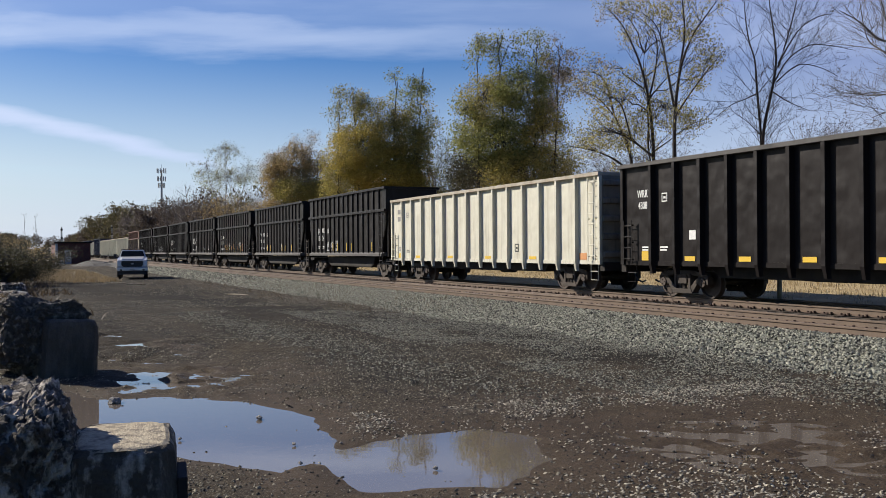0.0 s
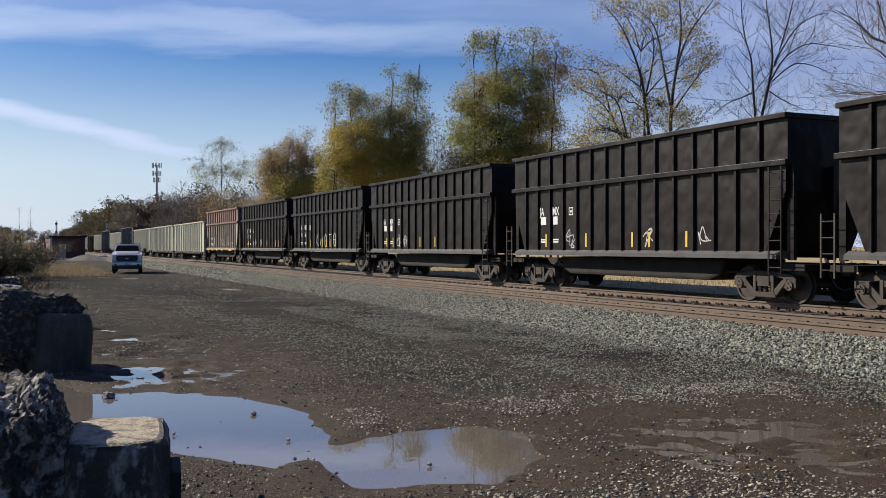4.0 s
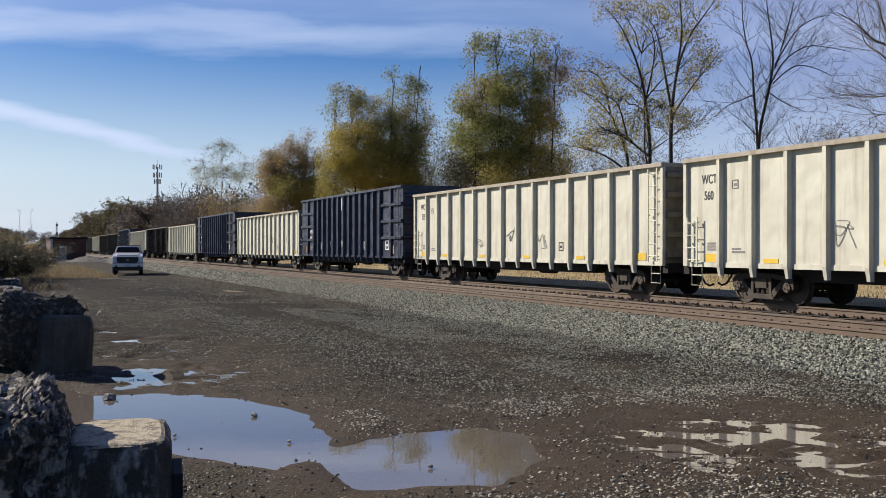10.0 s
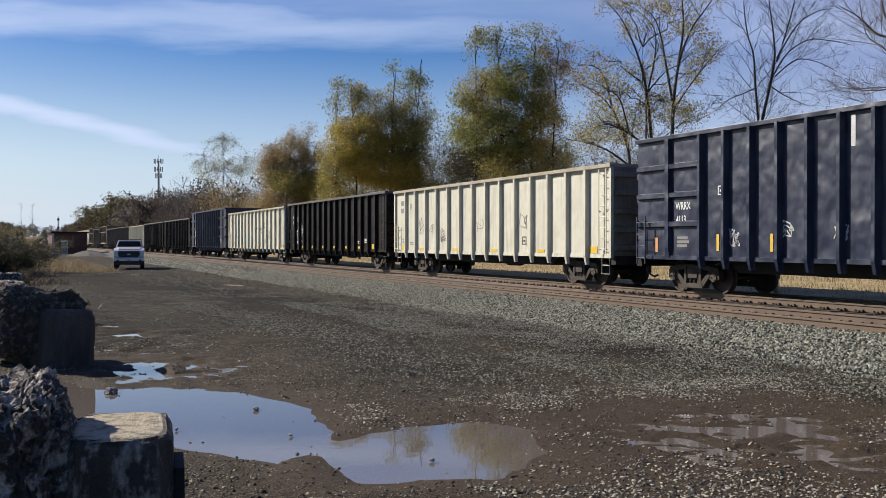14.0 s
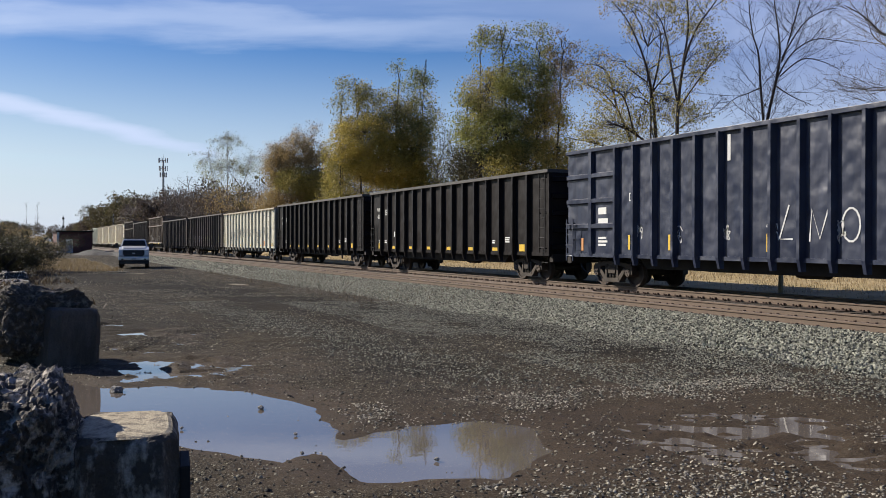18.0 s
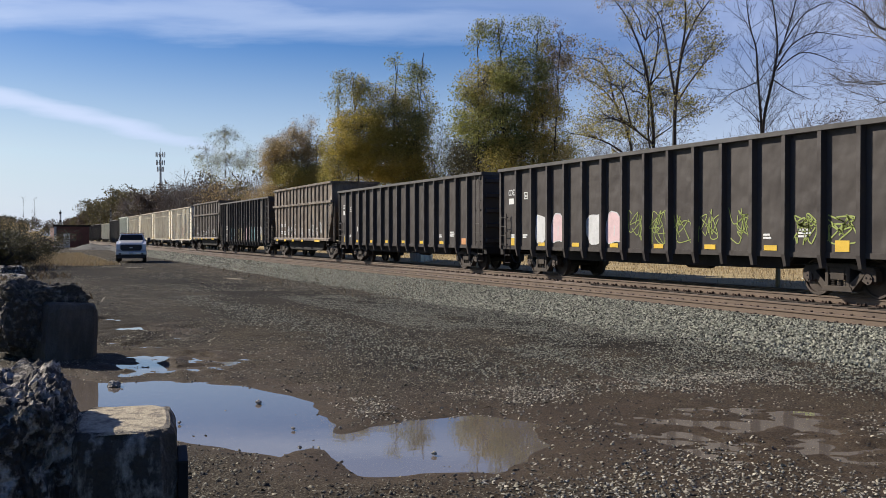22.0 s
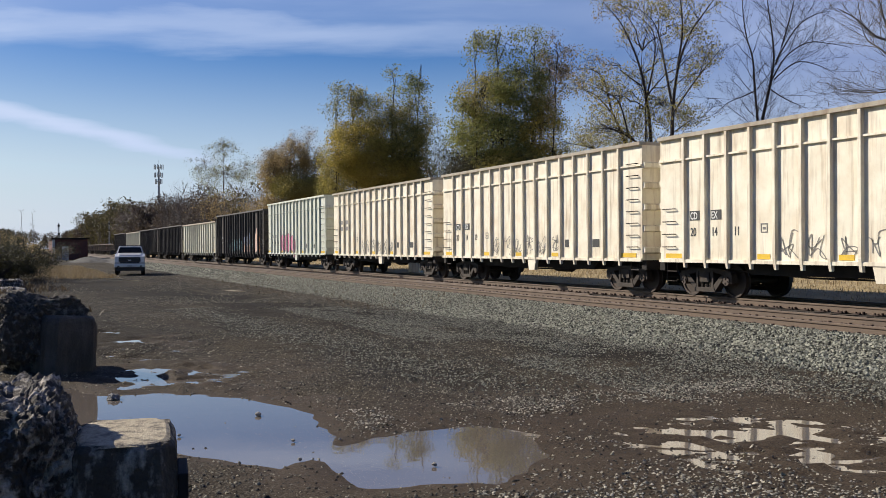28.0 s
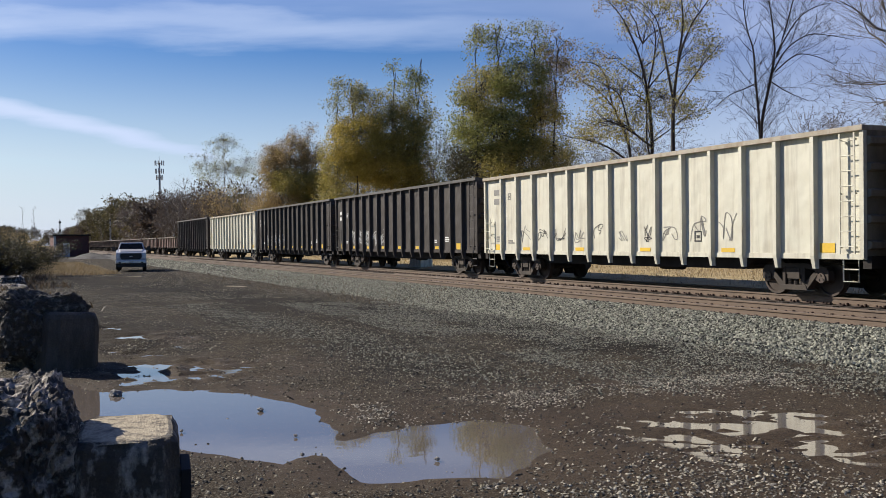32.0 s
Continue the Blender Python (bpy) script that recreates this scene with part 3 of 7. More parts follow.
def make_water():
    m = bpy.data.materials.new("muddy_water")
    m.use_nodes = True
    nt = m.node_tree
    b = nt.nodes["Principled BSDF"]
    b.inputs["Base Color"].default_value = (0.15, 0.125, 0.10, 1)
    b.inputs["Roughness"].default_value, b.inputs["IOR"].default_value = 0.025, 1.75
    tc, n, bp = nt.nodes.new("ShaderNodeTexCoord"), nt.nodes.new("ShaderNodeTexNoise"), nt.nodes.new("ShaderNodeBump")
    n.inputs["Scale"].default_value = 5.0
    bp.inputs["Strength"].default_value, bp.inputs["Distance"].default_value = 0.05, 0.01
    nt.links.new(tc.outputs["Object"], n.inputs["Vector"])
    nt.links.new(n.outputs["Fac"], bp.inputs["Height"])
    nt.links.new(bp.outputs[0], b.inputs["Normal"])
    MAT["muddy_water"] = m
    bm = bmesh.new()
    bmesh.ops.create_grid(bm, x_segments=8, y_segments=6, size=0.5)
    bmesh.ops.scale(bm, vec=(21, 11, 1), verts=bm.verts)
    me = bpy.data.meshes.new("puddle_water")
    bm.to_mesh(me)
    bm.free()
    me.materials.append(m)
    ob = new("puddle_water", me)
    ob.location = (-15, 3.6, -0.021)
    tagged(ob, "still muddy rain puddles mirroring the sky", "water", kind="structure")


make_water()


def make_track_bed():
    xs = np.concatenate([-np.geomspace(2500, 80, 30), np.arange(-79.5, 1.1, 0.4), [10, 40, 120, 300]])
    prof = [(9.9, -0.10), (10.6, 0.0), (11.4, 0.055), (12.2, 0.135), (13.1, 0.24), (13.5, 0.272), (15, 0.255), (17, 0.235), (18.75, 0.255), (20.2, 0.25), (20.5, 0.20), (20.9, 0.02), (21.2, -0.1)]
    P = np.array(prof)
    X = np.repeat(xs[:, None], len(P), 1)
    Y = np.repeat(P[None, :, 0], len(xs), 0) + lattice(X, P[None, :, 0] + 0 * X, 3.0, 5) * 0.35 * (P[None, :, 0] < 13.2)
    Z = np.repeat(P[None, :, 1], len(xs), 0) + lattice(X, Y, 0.8, 6) * 0.03
    ny = len(P)
    a = (np.arange(len(xs) - 1)[:, None] * ny + np.arange(ny - 1)[None]).ravel()
    faces = np.stack([a, a + ny, a + ny + 1, a + 1], 1)
    me = arrays("track_bed", np.stack([X, Y, Z], -1).reshape(-1, 3), faces, "ballast", smooth=True)
    me.materials.append(MAT["track_dirt"])
    inner = np.tile((P[:-1, 0] > 13.4) & (P[:-1, 0] < 20.5), len(xs) - 1)
    me.polygons.foreach_set("material_index", inner.astype(np.int32))
    tagged(new("track_bed", me), "raised bed of pale grey crushed stone ballast", "ballast", kind="structure")


make_track_bed()


def make_tracks():
    rail = [(-0.07, 0), (0.07, 0), (0.07, 0.012), (0.012, 0.035), (0.012, 0.12), (0.036, 0.135), (0.036, 0.165), (0.028, 0.172), (-0.028, 0.172), (-0.036, 0.165),
            (-0.036, 0.135), (-0.012, 0.12), (-0.012, 0.035), (-0.07, 0.012)]
    for yc, what in ((TRACK_Y, "running track under the train"), (NEAR_Y, "empty track beside the train")):
        for s in (-1, 1):
            me = Mesh().prism_x([(y, z) for y, z in rail], -1600, 200).data("rail", "rail_steel")
            ob = new("rail", me)
            ob.location = (0, yc + s * 0.755, RAIL_Z - 0.172)
            tagged(ob, "brown rusty steel rail with a worn head", "rail", group="rails", kind="structure")
    tie = Mesh().box(-0.115, 0.115, -1.3, 1.3, -0.15, 0.0).data("tie", "tie_wood", bevel=0.012)
    far = Mesh()
    for yc in (TRACK_Y, NEAR_Y):
        root = tagged(new("cross_ties"), "row of weathered brown timber ties set in ballast", "railway ties", kind="structure")
        root.location = (0, yc, RAIL_Z - 0.178)
        rng = random.Random(int(yc * 10))
        for i in range(-8, 145):
            ob = new("tie", tie)
            ob.parent = root
            ob.location = (-0.53 * i + rng.uniform(-0.03, 0.03), rng.uniform(-0.06, 0.06), rng.uniform(-0.006, 0.004))
            ob.rotation_euler = (0, 0, rng.uniform(-0.012, 0.012))
        far = Mesh()
        for i in range(145, 500):
            x = -0.53 * i
            far.box(x - 0.115, x + 0.115, -1.3, 1.3, -0.15, 0)
        m = Mesh()
        for i in range(-8, 200):
            x = -0.53 * i
            for s in (-1, 1):
                y = s * 0.755
                m.box(x - 0.10, x + 0.10, y - 0.19, y + 0.19, -0.002, 0.014)
                for q in (-1, 1):
                    m.box(x - 0.075, x - 0.045, y + q * 0.10 - 0.02, y + q * 0.10 + 0.02, 0.014, 0.05)
                    m.box(x + 0.045, x + 0.075, y + q * 0.12 - 0.02, y + q * 0.12 + 0.02, 0.014, 0.045)
                    m.box(x + 0.13, x + 0.16, y + q * 0.085 - 0.03, y + q * 0.085 + 0.03, 0.0, 0.06)
        ob = part("tie_plates", m.data("tie_plates", "plate_rust", fix=False), root)
        ob["kind"] = "stuff"
        ob = part("ties_far", far.data("ties_far", "tie_wood", fix=False), root)
        ob["kind"] = "stuff"


make_tracks()


# ---- loose stone ----
CUBE_V = np.array([(-1, -1, -1), (1, -1, -1), (1, 1, -1), (-1, 1, -1), (-1, -1, 1), (1, -1, 1), (1, 1, 1), (-1, 1, 1)], float)
CUBE_F = np.array([(0, 3, 2, 1), (4, 5, 6, 7), (0, 1, 5, 4), (1, 2, 6, 5), (2, 3, 7, 6), (3, 0, 4, 7)])

CHIP_V = np.array([(-1.1, -1, -0.4), (1.1, -0.8, -0.4), (0.9, 1, -0.4), (-0.9, 1.1, -0.4), (-0.5, -0.1, 1.0), (0.6, 0.2, 0.9)], float)
CHIP_F = np.array([(0, 1, 4), (1, 5, 4), (1, 2, 5), (2, 3, 5), (3, 4, 5), (3, 0, 4)])


def stones(name, P, size, seed, mat, label, flat=0.6, chips=False):
    """Angular broken stones lying at the points P."""
    r = np.random.RandomState(seed)
    n = len(P)
    s = np.asarray(size) * np.ones(n)
    base_v, base_f = (CHIP_V, CHIP_F) if chips else (CUBE_V, CUBE_F)
    V = base_v[None] * r.uniform(0.5, 1.0, (n, len(base_v), 3)) * (s[:, None, None] * np.stack([r.uniform(0.7, 1.3, n), r.uniform(0.6, 1.0, n), r.uniform(0.4, 0.8, n) * flat / 0.6], 1)[:, None] * 0.5)
    q = r.normal(0, 1, (n, 4)) * (np.array([1.6, 0.25, 0.25, 1.6]) if chips else np.array([1.6, 0.5, 0.5, 1.6]))
    q /= np.linalg.norm(q, axis=1)[:, None]
    w, x, y, z = q.T
    R = np.stack([1 - 2 * (y * y + z * z), 2 * (x * y - z * w), 2 * (x * z + y * w), 2 * (x * y + z * w), 1 - 2 * (x * x + z * z), 2 * (y * z - x * w),
                  2 * (x * z - y * w), 2 * (y * z + x * w), 1 - 2 * (x * x + y * y)], 1).reshape(n, 3, 3)
    V = np.einsum("nij,nkj->nki", R, V) + np.asarray(P)[:, None]
    F = (base_f[None] + len(base_v) * np.arange(n)[:, None, None]).reshape(-1, base_f.shape[1])
    return tagged(new(name, arrays(name, V.reshape(-1, 3), F, mat)), label, "stones", kind="stuff")


def bed_z(y):
    return np.interp(y, [9.9, 10.6, 11.4, 12.2, 13.1, 13.5, 15, 17, 18.75, 20.2, 20.5, 20.9], [-0.1, 0.0, 0.055, 0.135, 0.24, 0.272, 0.255, 0.235, 0.255, 0.25, 0.20, 0.02])


def scatter_stones():
    r = np.random.RandomState(5)
    n = 135000
    x = -5.5 - 50 * r.power(0.75, n)[::-1] ** 1.0
    y = r.uniform(10.2, 13.72, n)
    keep = r.uniform(0, 1, n) < np.clip((y - 9.9) / 1.5 + lattice(x, y, 1.4, 31), 0.08, 1) * (1 - 0.7 * dark_band(x, y))
    x, y = x[keep], y[keep]
    stones("ballast_stones", np.stack([x, y, bed_z(y) + r.uniform(0.0, 0.03, len(x))], 1), r.uniform(0.030, 0.066, len(x)), 1, "ballast_stone", "pale grey angular crushed ballast stones", 0.8, True)
    n = 9000
    x, y = r.uniform(-120, -50, n), r.uniform(10.6, 13.7, n)
    stones("ballast_stones", np.stack([x, y, bed_z(y) + 0.01], 1), r.uniform(0.08, 0.15, n), 2, "ballast_stone", "pale grey angular crushed ballast stones", 0.95, True)
    n = 14000
    x, y = r.uniform(-60, -7, n), r.uniform(13.9, 20.4, n)
    stones("track_stones", np.stack([x, y, bed_z(y) - 0.005], 1), r.uniform(0.05, 0.09, n), 3, "track_stone", "brown stained ballast stones between the rails", 0.8, True)
    # gravel of the lot, in drifts, thin in the wheel ruts
    n = 190000
    x = -4.6 - 34 * r.power(0.8, n)
    y = r.uniform(-1.8, 11.0, n)
    h = hollow(x, y)
    drift = lattice(x, y * 2, 2.6, 41) + 0.7 * lattice(x, y, 0.8, 42) + 0.15
    keep = (r.uniform(-0.25, 0.5, n) < drift) & (h < r.uniform(-0.95, 0.12, n)) & (dark_band(x, y) < r.uniform(0.4, 2.0, n)) & (damp(x, y) < r.uniform(-0.2, 0.6, n))
    x, y = x[keep], y[keep]
    stones("gravel", np.stack([x, y, ground_z(x, y) + 0.004], 1), np.minimum(r.lognormal(-3.98, 0.45, len(x)), 0.06), 4, "lot_stone", "loose grey and brown gravel on the lot", 0.7, True)
    # pale coarse gravel beyond the puddles
    n = 44000
    x, y = r.uniform(-30, -5, n), r.uniform(3.0, 9.5, n)
    keep = (np.abs(y - (6.2 + (x + 14) * 0.10) - lattice(x, y, 3, 44)) < r.uniform(0.0, 1.3, n)) & (hollow(x, y) < r.uniform(-0.6, -0.05, n)) & (damp(x, y) < r.uniform(-0.3, 0.4, n))
    x, y = x[keep], y[keep]
    stones("gravel", np.stack([x, y, ground_z(x, y) + 0.006], 1), r.uniform(0.020, 0.048, len(x)), 6, "grey_stone", "coarse grey gravel strewn over the lot", 0.7, True)
    n = 26000
    x, y = -32 - 55 * r.power(0.8, n), r.uniform(0.5, 11.5, n)
    keep = lattice(x, y * 2, 4.0, 47) + r.uniform(-0.3, 0.3, n) + 0.05 * (y - 7) > 0
    x, y = x[keep], y[keep]
    stones("gravel", np.stack([x, y, ground_z(x, y) + 0.005], 1), r.uniform(0.028, 0.06, len(x)), 8, "lot_stone", "loose grey gravel on the far lot", 0.7, True)
    # fine grey gravel along the foot of the ballast
    n = 70000
    x, y = -4.8 - 24 * r.power(0.8, n), r.uniform(7.2, 10.9, n)
    keep = (hollow(x, y) < r.uniform(-0.5, 0.1, n)) & (lattice(x, y * 2, 1.5, 50) + 0.12 * (y - 8.6) + r.uniform(-0.3, 0.3, n) > -0.05)
    x, y = x[keep], y[keep]
    stones("gravel", np.stack([x, y, np.maximum(ground_z(x, y), bed_z(y)) + 0.004], 1), r.uniform(0.018, 0.042, len(x)), 10, "grey_stone", "fine grey gravel at the foot of the ballast", 0.7, True)
    # coarse pale chips swept together round the right-hand puddles
    n = 34000
    x, y = r.uniform(-10.5, -4.8, n), r.uniform(3.2, 9.6, n)
    keep = (lattice(x, y, 1.1, 48) + 0.5 * lattice(x, y, 0.4, 49) + 0.25 * np.clip(1.2 - np.hypot(x + 6.5, y - 4.9) / 0.8, 0, 1) + r.uniform(-0.25, 0.25, n) > 0.12) & (hollow(x, y) < r.uniform(-0.3, 0.30, n)) & (ground_z(x, y) > -0.026)
    x, y = x[keep], y[keep]
    stones("gravel", np.stack([x, y, np.maximum(ground_z(x, y), -0.02) + 0.005], 1), r.uniform(0.014, 0.040, len(x)), 9, "chip_stone", "pale stone chips among the shallow puddles", 0.5, True)
    # stones that stand out of the water
    n = 26000
    x, y = r.uniform(-16, -4.8, n), r.uniform(-1.0, 9.6, n)
    keep = (hollow(x, y) < r.uniform(-0.2, 0.16, n)) & (lattice(x, y, 0.7, 54) + r.uniform(-0.5, 0.5, n) > -0.05)
    x, y = x[keep], y[keep]
    stones("gravel", np.stack([x, y, ground_z(x, y) + 0.003], 1), r.uniform(0.010, 0.034, len(x)), 11, "lot_stone", "brown and pale chips pressed into the mud", 0.5, True)
    n = 4500
    x, y = r.uniform(-24, -5, n), r.uniform(0, 8, n)
    h = hollow(x, y)
    keep = (h > -0.05) & ((h < 0.16) | (r.uniform(0, 1, n) < 0.05)) | ((h > 0) & (x < -13.6))
    x, y = x[keep], y[keep]
    stones("gravel", np.stack([x, y, np.maximum(ground_z(x, y), -0.03) + 0.006], 1), r.uniform(0.02, 0.045, len(x)), 7, "lot_stone", "wet stones standing in the shallow puddles", 0.6, True)


scatter_stones()

# ---- the train ----
SPEED = 18.7
WHEEL_R = 0.457
AXLE_X = 0.889


def truck_meshes():
    d = {}
    d["bolster"] = Mesh().box(-0.2, 0.2, -1.12, 1.12, 0.42, 0.68).box(-0.3, 0.3, -0.35, 0.35, 0.66, 0.82).data("truck", "cast_steel")
    m = Mesh()
    y0, y1 = -0.09, 0.09
    m.prism([(-1.08, 0.60), (-1.04, 0.72), (-0.72, 0.76), (-0.38, 0.80), (0.38, 0.80), (0.72, 0.76), (1.04, 0.72), (1.08, 0.60), (0.74, 0.62), (0.36, 0.68), (-0.36, 0.68), (-0.74, 0.62)], y0, y1)
    for s in (-1, 1):
        m.prism([(s * 1.10, 0.40), (s * 1.10, 0.64), (s * 0.98, 0.66), (s * 0.98, 0.40)], y0, y1)
        m.prism([(s * 0.78, 0.36), (s * 0.78, 0.66), (s * 0.68, 0.66), (s * 0.66, 0.42)], y0, y1)
        m.prism([(s * 0.80, 0.56), (s * 0.66, 0.60), (s * 0.32, 0.30), (s * 0.42, 0.15)], y0 * 1.2, y1 * 1.2)
        m.prism([(s * 0.37, 0.22), (s * 0.37, 0.72), (s * 0.27, 0.72), (s * 0.27, 0.22)], y0 * 1.3, y1 * 1.3)
    m.prism([(-0.46, 0.14), (0.46, 0.14), (0.40, 0.27), (-0.40, 0.27)], y0 * 1.4, y1 * 1.4)
    d["side_frame"] = m.data("side_frame", "cast_steel", bevel=0.012)
    m = Mesh()
    for x in (-0.19, 0.0, 0.19):
        for k in range(6):
            z = 0.28 + k * 0.045
            m.tube([(x, 0, z), (x, 0, z + 0.028)], 0.075, 8)
        m.tube([(x, 0, 0.26), (x, 0, 0.58)], 0.05, 6)
    m.box(-0.28, 0.28, -0.1, 0.1, 0.54, 0.68)
    d["spring_nest"] = m.data("spring_nest", "cast_steel")
    m = Mesh()
    for s in (-1, 1):
        prof = [(0.0, 0.09), (0.13, 0.085), (0.15, 0.035), (0.38, 0.02), (0.40, 0.06), (WHEEL_R - 0.005, 0.06), (WHEEL_R, -0.045), (WHEEL_R + 0.028, -0.055),
                (WHEEL_R + 0.025, -0.085), (0.41, -0.085), (0.38, -0.03), (0.15, -0.05), (0.14, -0.10), (0.0, -0.10)]
        m.lathe([(r, 0.755 * s + s * o) for r, o in prof], sides=28)
    m.tube([(0, -1.08, 0), (0, 1.08, 0)], 0.08, 10)
    for s in (-1, 1):
        m.tube([(0, s * 0.90, 0), (0, s * 1.12, 0)], 0.125, 12)
        for k in range(3):
            q = 2 * math.pi * k / 3
            m.tube([(0.07 * math.cos(q), s * 1.11, 0.07 * math.sin(q)), (0.07 * math.cos(q), s * 1.14, 0.07 * math.sin(q))], 0.022, 6)
    d["wheelset"] = m.data("wheelset", "wheel_steel")
    m = Mesh()
    m.prism([(0.16, 0.56), (0.13, 0.64), (-0.13, 0.64), (-0.16, 0.56)], -0.08, 0.08)
    d["adapter"] = m.data("bearing_adapter", "cast_steel")
    return d


TRUCK = truck_meshes()
WHEELSETS = ([], [])


def add_truck(root, x):
    t = part("truck", TRUCK["bolster"], root, "rusty cast steel wheel truck", (x, 0, 0))
    for s in (-1, 1):
        part("side_frame", TRUCK["side_frame"], t, at=(0, s * 1.0, 0))
        part("spring_nest", TRUCK["spring_nest"], t, at=(0, s * 1.0, 0))["kind"] = "stuff"
        for e in (-1, 1):
            part("bearing_adapter", TRUCK["adapter"], t, at=(e * AXLE_X, s * 1.0, 0))
    for s in (-1, 1):
        part("wheelset", TRUCK["wheelset"], t, at=(s * AXLE_X, 0, WHEEL_R))


def coupler_mesh():
    m = Mesh().box(-0.95, -0.15, -0.09, 0.09, 0.78, 0.98)
    m.prism([(-0.2, 0.72), (0.06, 0.70), (0.10, 1.04), (-0.2, 1.02)], -0.17, 0.02).prism([(-0.15, 0.72), (-0.02, 0.72), (-0.02, 1.04), (-0.15, 1.04)], 0.02, 0.16)
    return m.data("coupler", "cast_steel", bevel=0.015)


def hose_mesh():
    pts = [(0, -0.35, 0.85), (0.12, -0.37, 0.62), (0.28, -0.35, 0.42), (0.45, -0.32, 0.36), (0.6, -0.3, 0.42)]
    return Mesh().tube(pts, 0.03, 6).data("air_hose", "dark_plastic")


def ladder_mesh(name, mat, z0, z1, w, rungs, depth=0.07):
    m = Mesh()
    for x in (-w / 2, w / 2):
        m.box(x - 0.022, x + 0.022, -depth - 0.012, -depth + 0.012, z0, z1)
        for z in (z0 + 0.15, (z0 + z1) / 2, z1 - 0.15):
            m.box(x - 0.02, x + 0.02, -depth, 0.0, z - 0.02, z + 0.02)
    for k in range(rungs):
        z = z0 + (k + 0.5) * (z1 - z0) / rungs
        m.tube([(-w / 2, -depth, z), (w / 2, -depth, z)], 0.014, 5)
    return m.data(name, mat)


def grab_mesh(mat):
    return Mesh().tube([(-0.25, 0, 0), (-0.25, -0.08, 0), (0.25, -0.08, 0), (0.25, 0, 0)], 0.015, 5).data("grab_iron", mat)


COUPLER, HOSE = coupler_mesh(), hose_mesh()


def underframe(root, half, truck_x):
    part("centre_sill", Mesh().box(-half + 0.1, half - 0.1, -0.28, 0.28, 0.70, 1.02).data("centre_sill", "underframe"), root)
    for s in (-1, 1):
        c = part("coupler", COUPLER, root, at=(s * (half + 0.55), 0, 0), turn=0 if s > 0 else math.pi)
        part("air_hose", HOSE, c, at=(-0.4, 0, 0))
    for s in (-1, 1):
        add_truck(root, s * truck_x)
    # brake cylinder, reservoir and pipe
    part("air_reservoir", Mesh().tube([(1.0, -0.7, 0.72), (1.05, -0.7, 0.72), (2.0, -0.7, 0.72), (2.05, -0.7, 0.72)], [0.10, 0.2, 0.2, 0.10], 12).data("air_reservoir", "underframe"), root)
    part("brake_cylinder", Mesh().tube([(-1.6, -0.6, 0.78), (-1.0, -0.6, 0.78)], 0.16, 10).tube([(-1.0, -0.6, 0.78), (-0.3, -0.6, 0.78)], 0.03, 6).data("brake_cylinder", "underframe"), root)
    part("brake_pipe", Mesh().tube([(-half + 0.6, -0.95, 0.85), (-2, -0.95, 0.62), (2, -0.95, 0.62), (half - 0.6, -0.95, 0.85)], 0.025, 5).data("brake_pipe", "underframe"), root)


def tub(root, half, low, top, sheet_y, mat):
    """The open box: two sides, two ends and a floor."""
    for s in (-1, 1):
        y = s * sheet_y
        part("side_panel", Mesh().box(-half, half, y - 0.012, y + 0.012, low, top - 0.10).data("side_panel", mat), root)
        part("end_panel", Mesh().box(s * (half - 0.02) - 0.012, s * (half - 0.02) + 0.012, -sheet_y + 0.014, sheet_y - 0.014, low, top - 0.08).data("end_panel", mat), root)
    part("floor_panel", Mesh().box(-half + 0.04, half - 0.04, -sheet_y + 0.014, sheet_y - 0.014, low + 0.0, low + 0.03).data("floor_panel", "underframe"), root)


def rib_mesh(mat, low, top, depth, w_out, w_in, foot, cut=0.55):
    """A pressed side post: a tapered hat section, its foot cut back below the side sill. Its base lies at y = 0, it stands out to -y."""
    m = Mesh()
    zs = [(low, depth * cut, foot), (low + 0.30, depth, 1.0), (top, depth, 1.0)]
    n0 = len(m.v)
    for z, d, k in zs:
        m.v += [(-w_in / 2, 0.0, z), (-w_out / 2 * k, -d, z), (w_out / 2 * k, -d, z), (w_in / 2, 0.0, z)]
    for i in range(2):
        for j in range(3):
            a = n0 + i * 4 + j
            m.f.append((a, a + 1, a + 5, a + 4))
        m.f.append((n0 + i * 4 + 3, n0 + i * 4, n0 + i * 4 + 4, n0 + i * 4 + 7))
    m.f += [(n0 + 3, n0 + 2, n0 + 1, n0), (n0 + 8, n0 + 9, n0 + 10, n0 + 11)]
    return m.data("rib", mat)


def side_ribs(root, xs, me, y):
    for s in (-1, 1):
        for x in xs:
            part("rib", me, root, at=(x, s * y, 0), turn=0 if s < 0 else math.pi)


def top_rails(root, half, top, y_in, y_out, mat, h=0.12):
    for s in (-1, 1):
        a, b = sorted((s * y_in, s * y_out))
        part("top_rail", Mesh().box(-half - 0.02, half + 0.02, a, b, top - h, top).data("top_rail", mat, bevel=0.012), root)
        x = s * (half - 0.06)
        part("end_rail", Mesh().box(x - 0.07, x + 0.07, -y_in + 0.002, y_in - 0.002, top - h + 0.005, top - 0.004).data("end_rail", mat), root)


def end_bars(root, half, zs, w, mat, d=0.12, h=0.11):
    me = Mesh().prism([(0, -h), (d, -h * 0.6), (d, h * 0.6), (0, h)], -w, w).data("end_stiffener", mat)
    for s in (-1, 1):
        for z in zs:
            part("end_stiffener", me, root, at=(s * (half - 0.008), 0, z), turn=0 if s > 0 else math.pi)


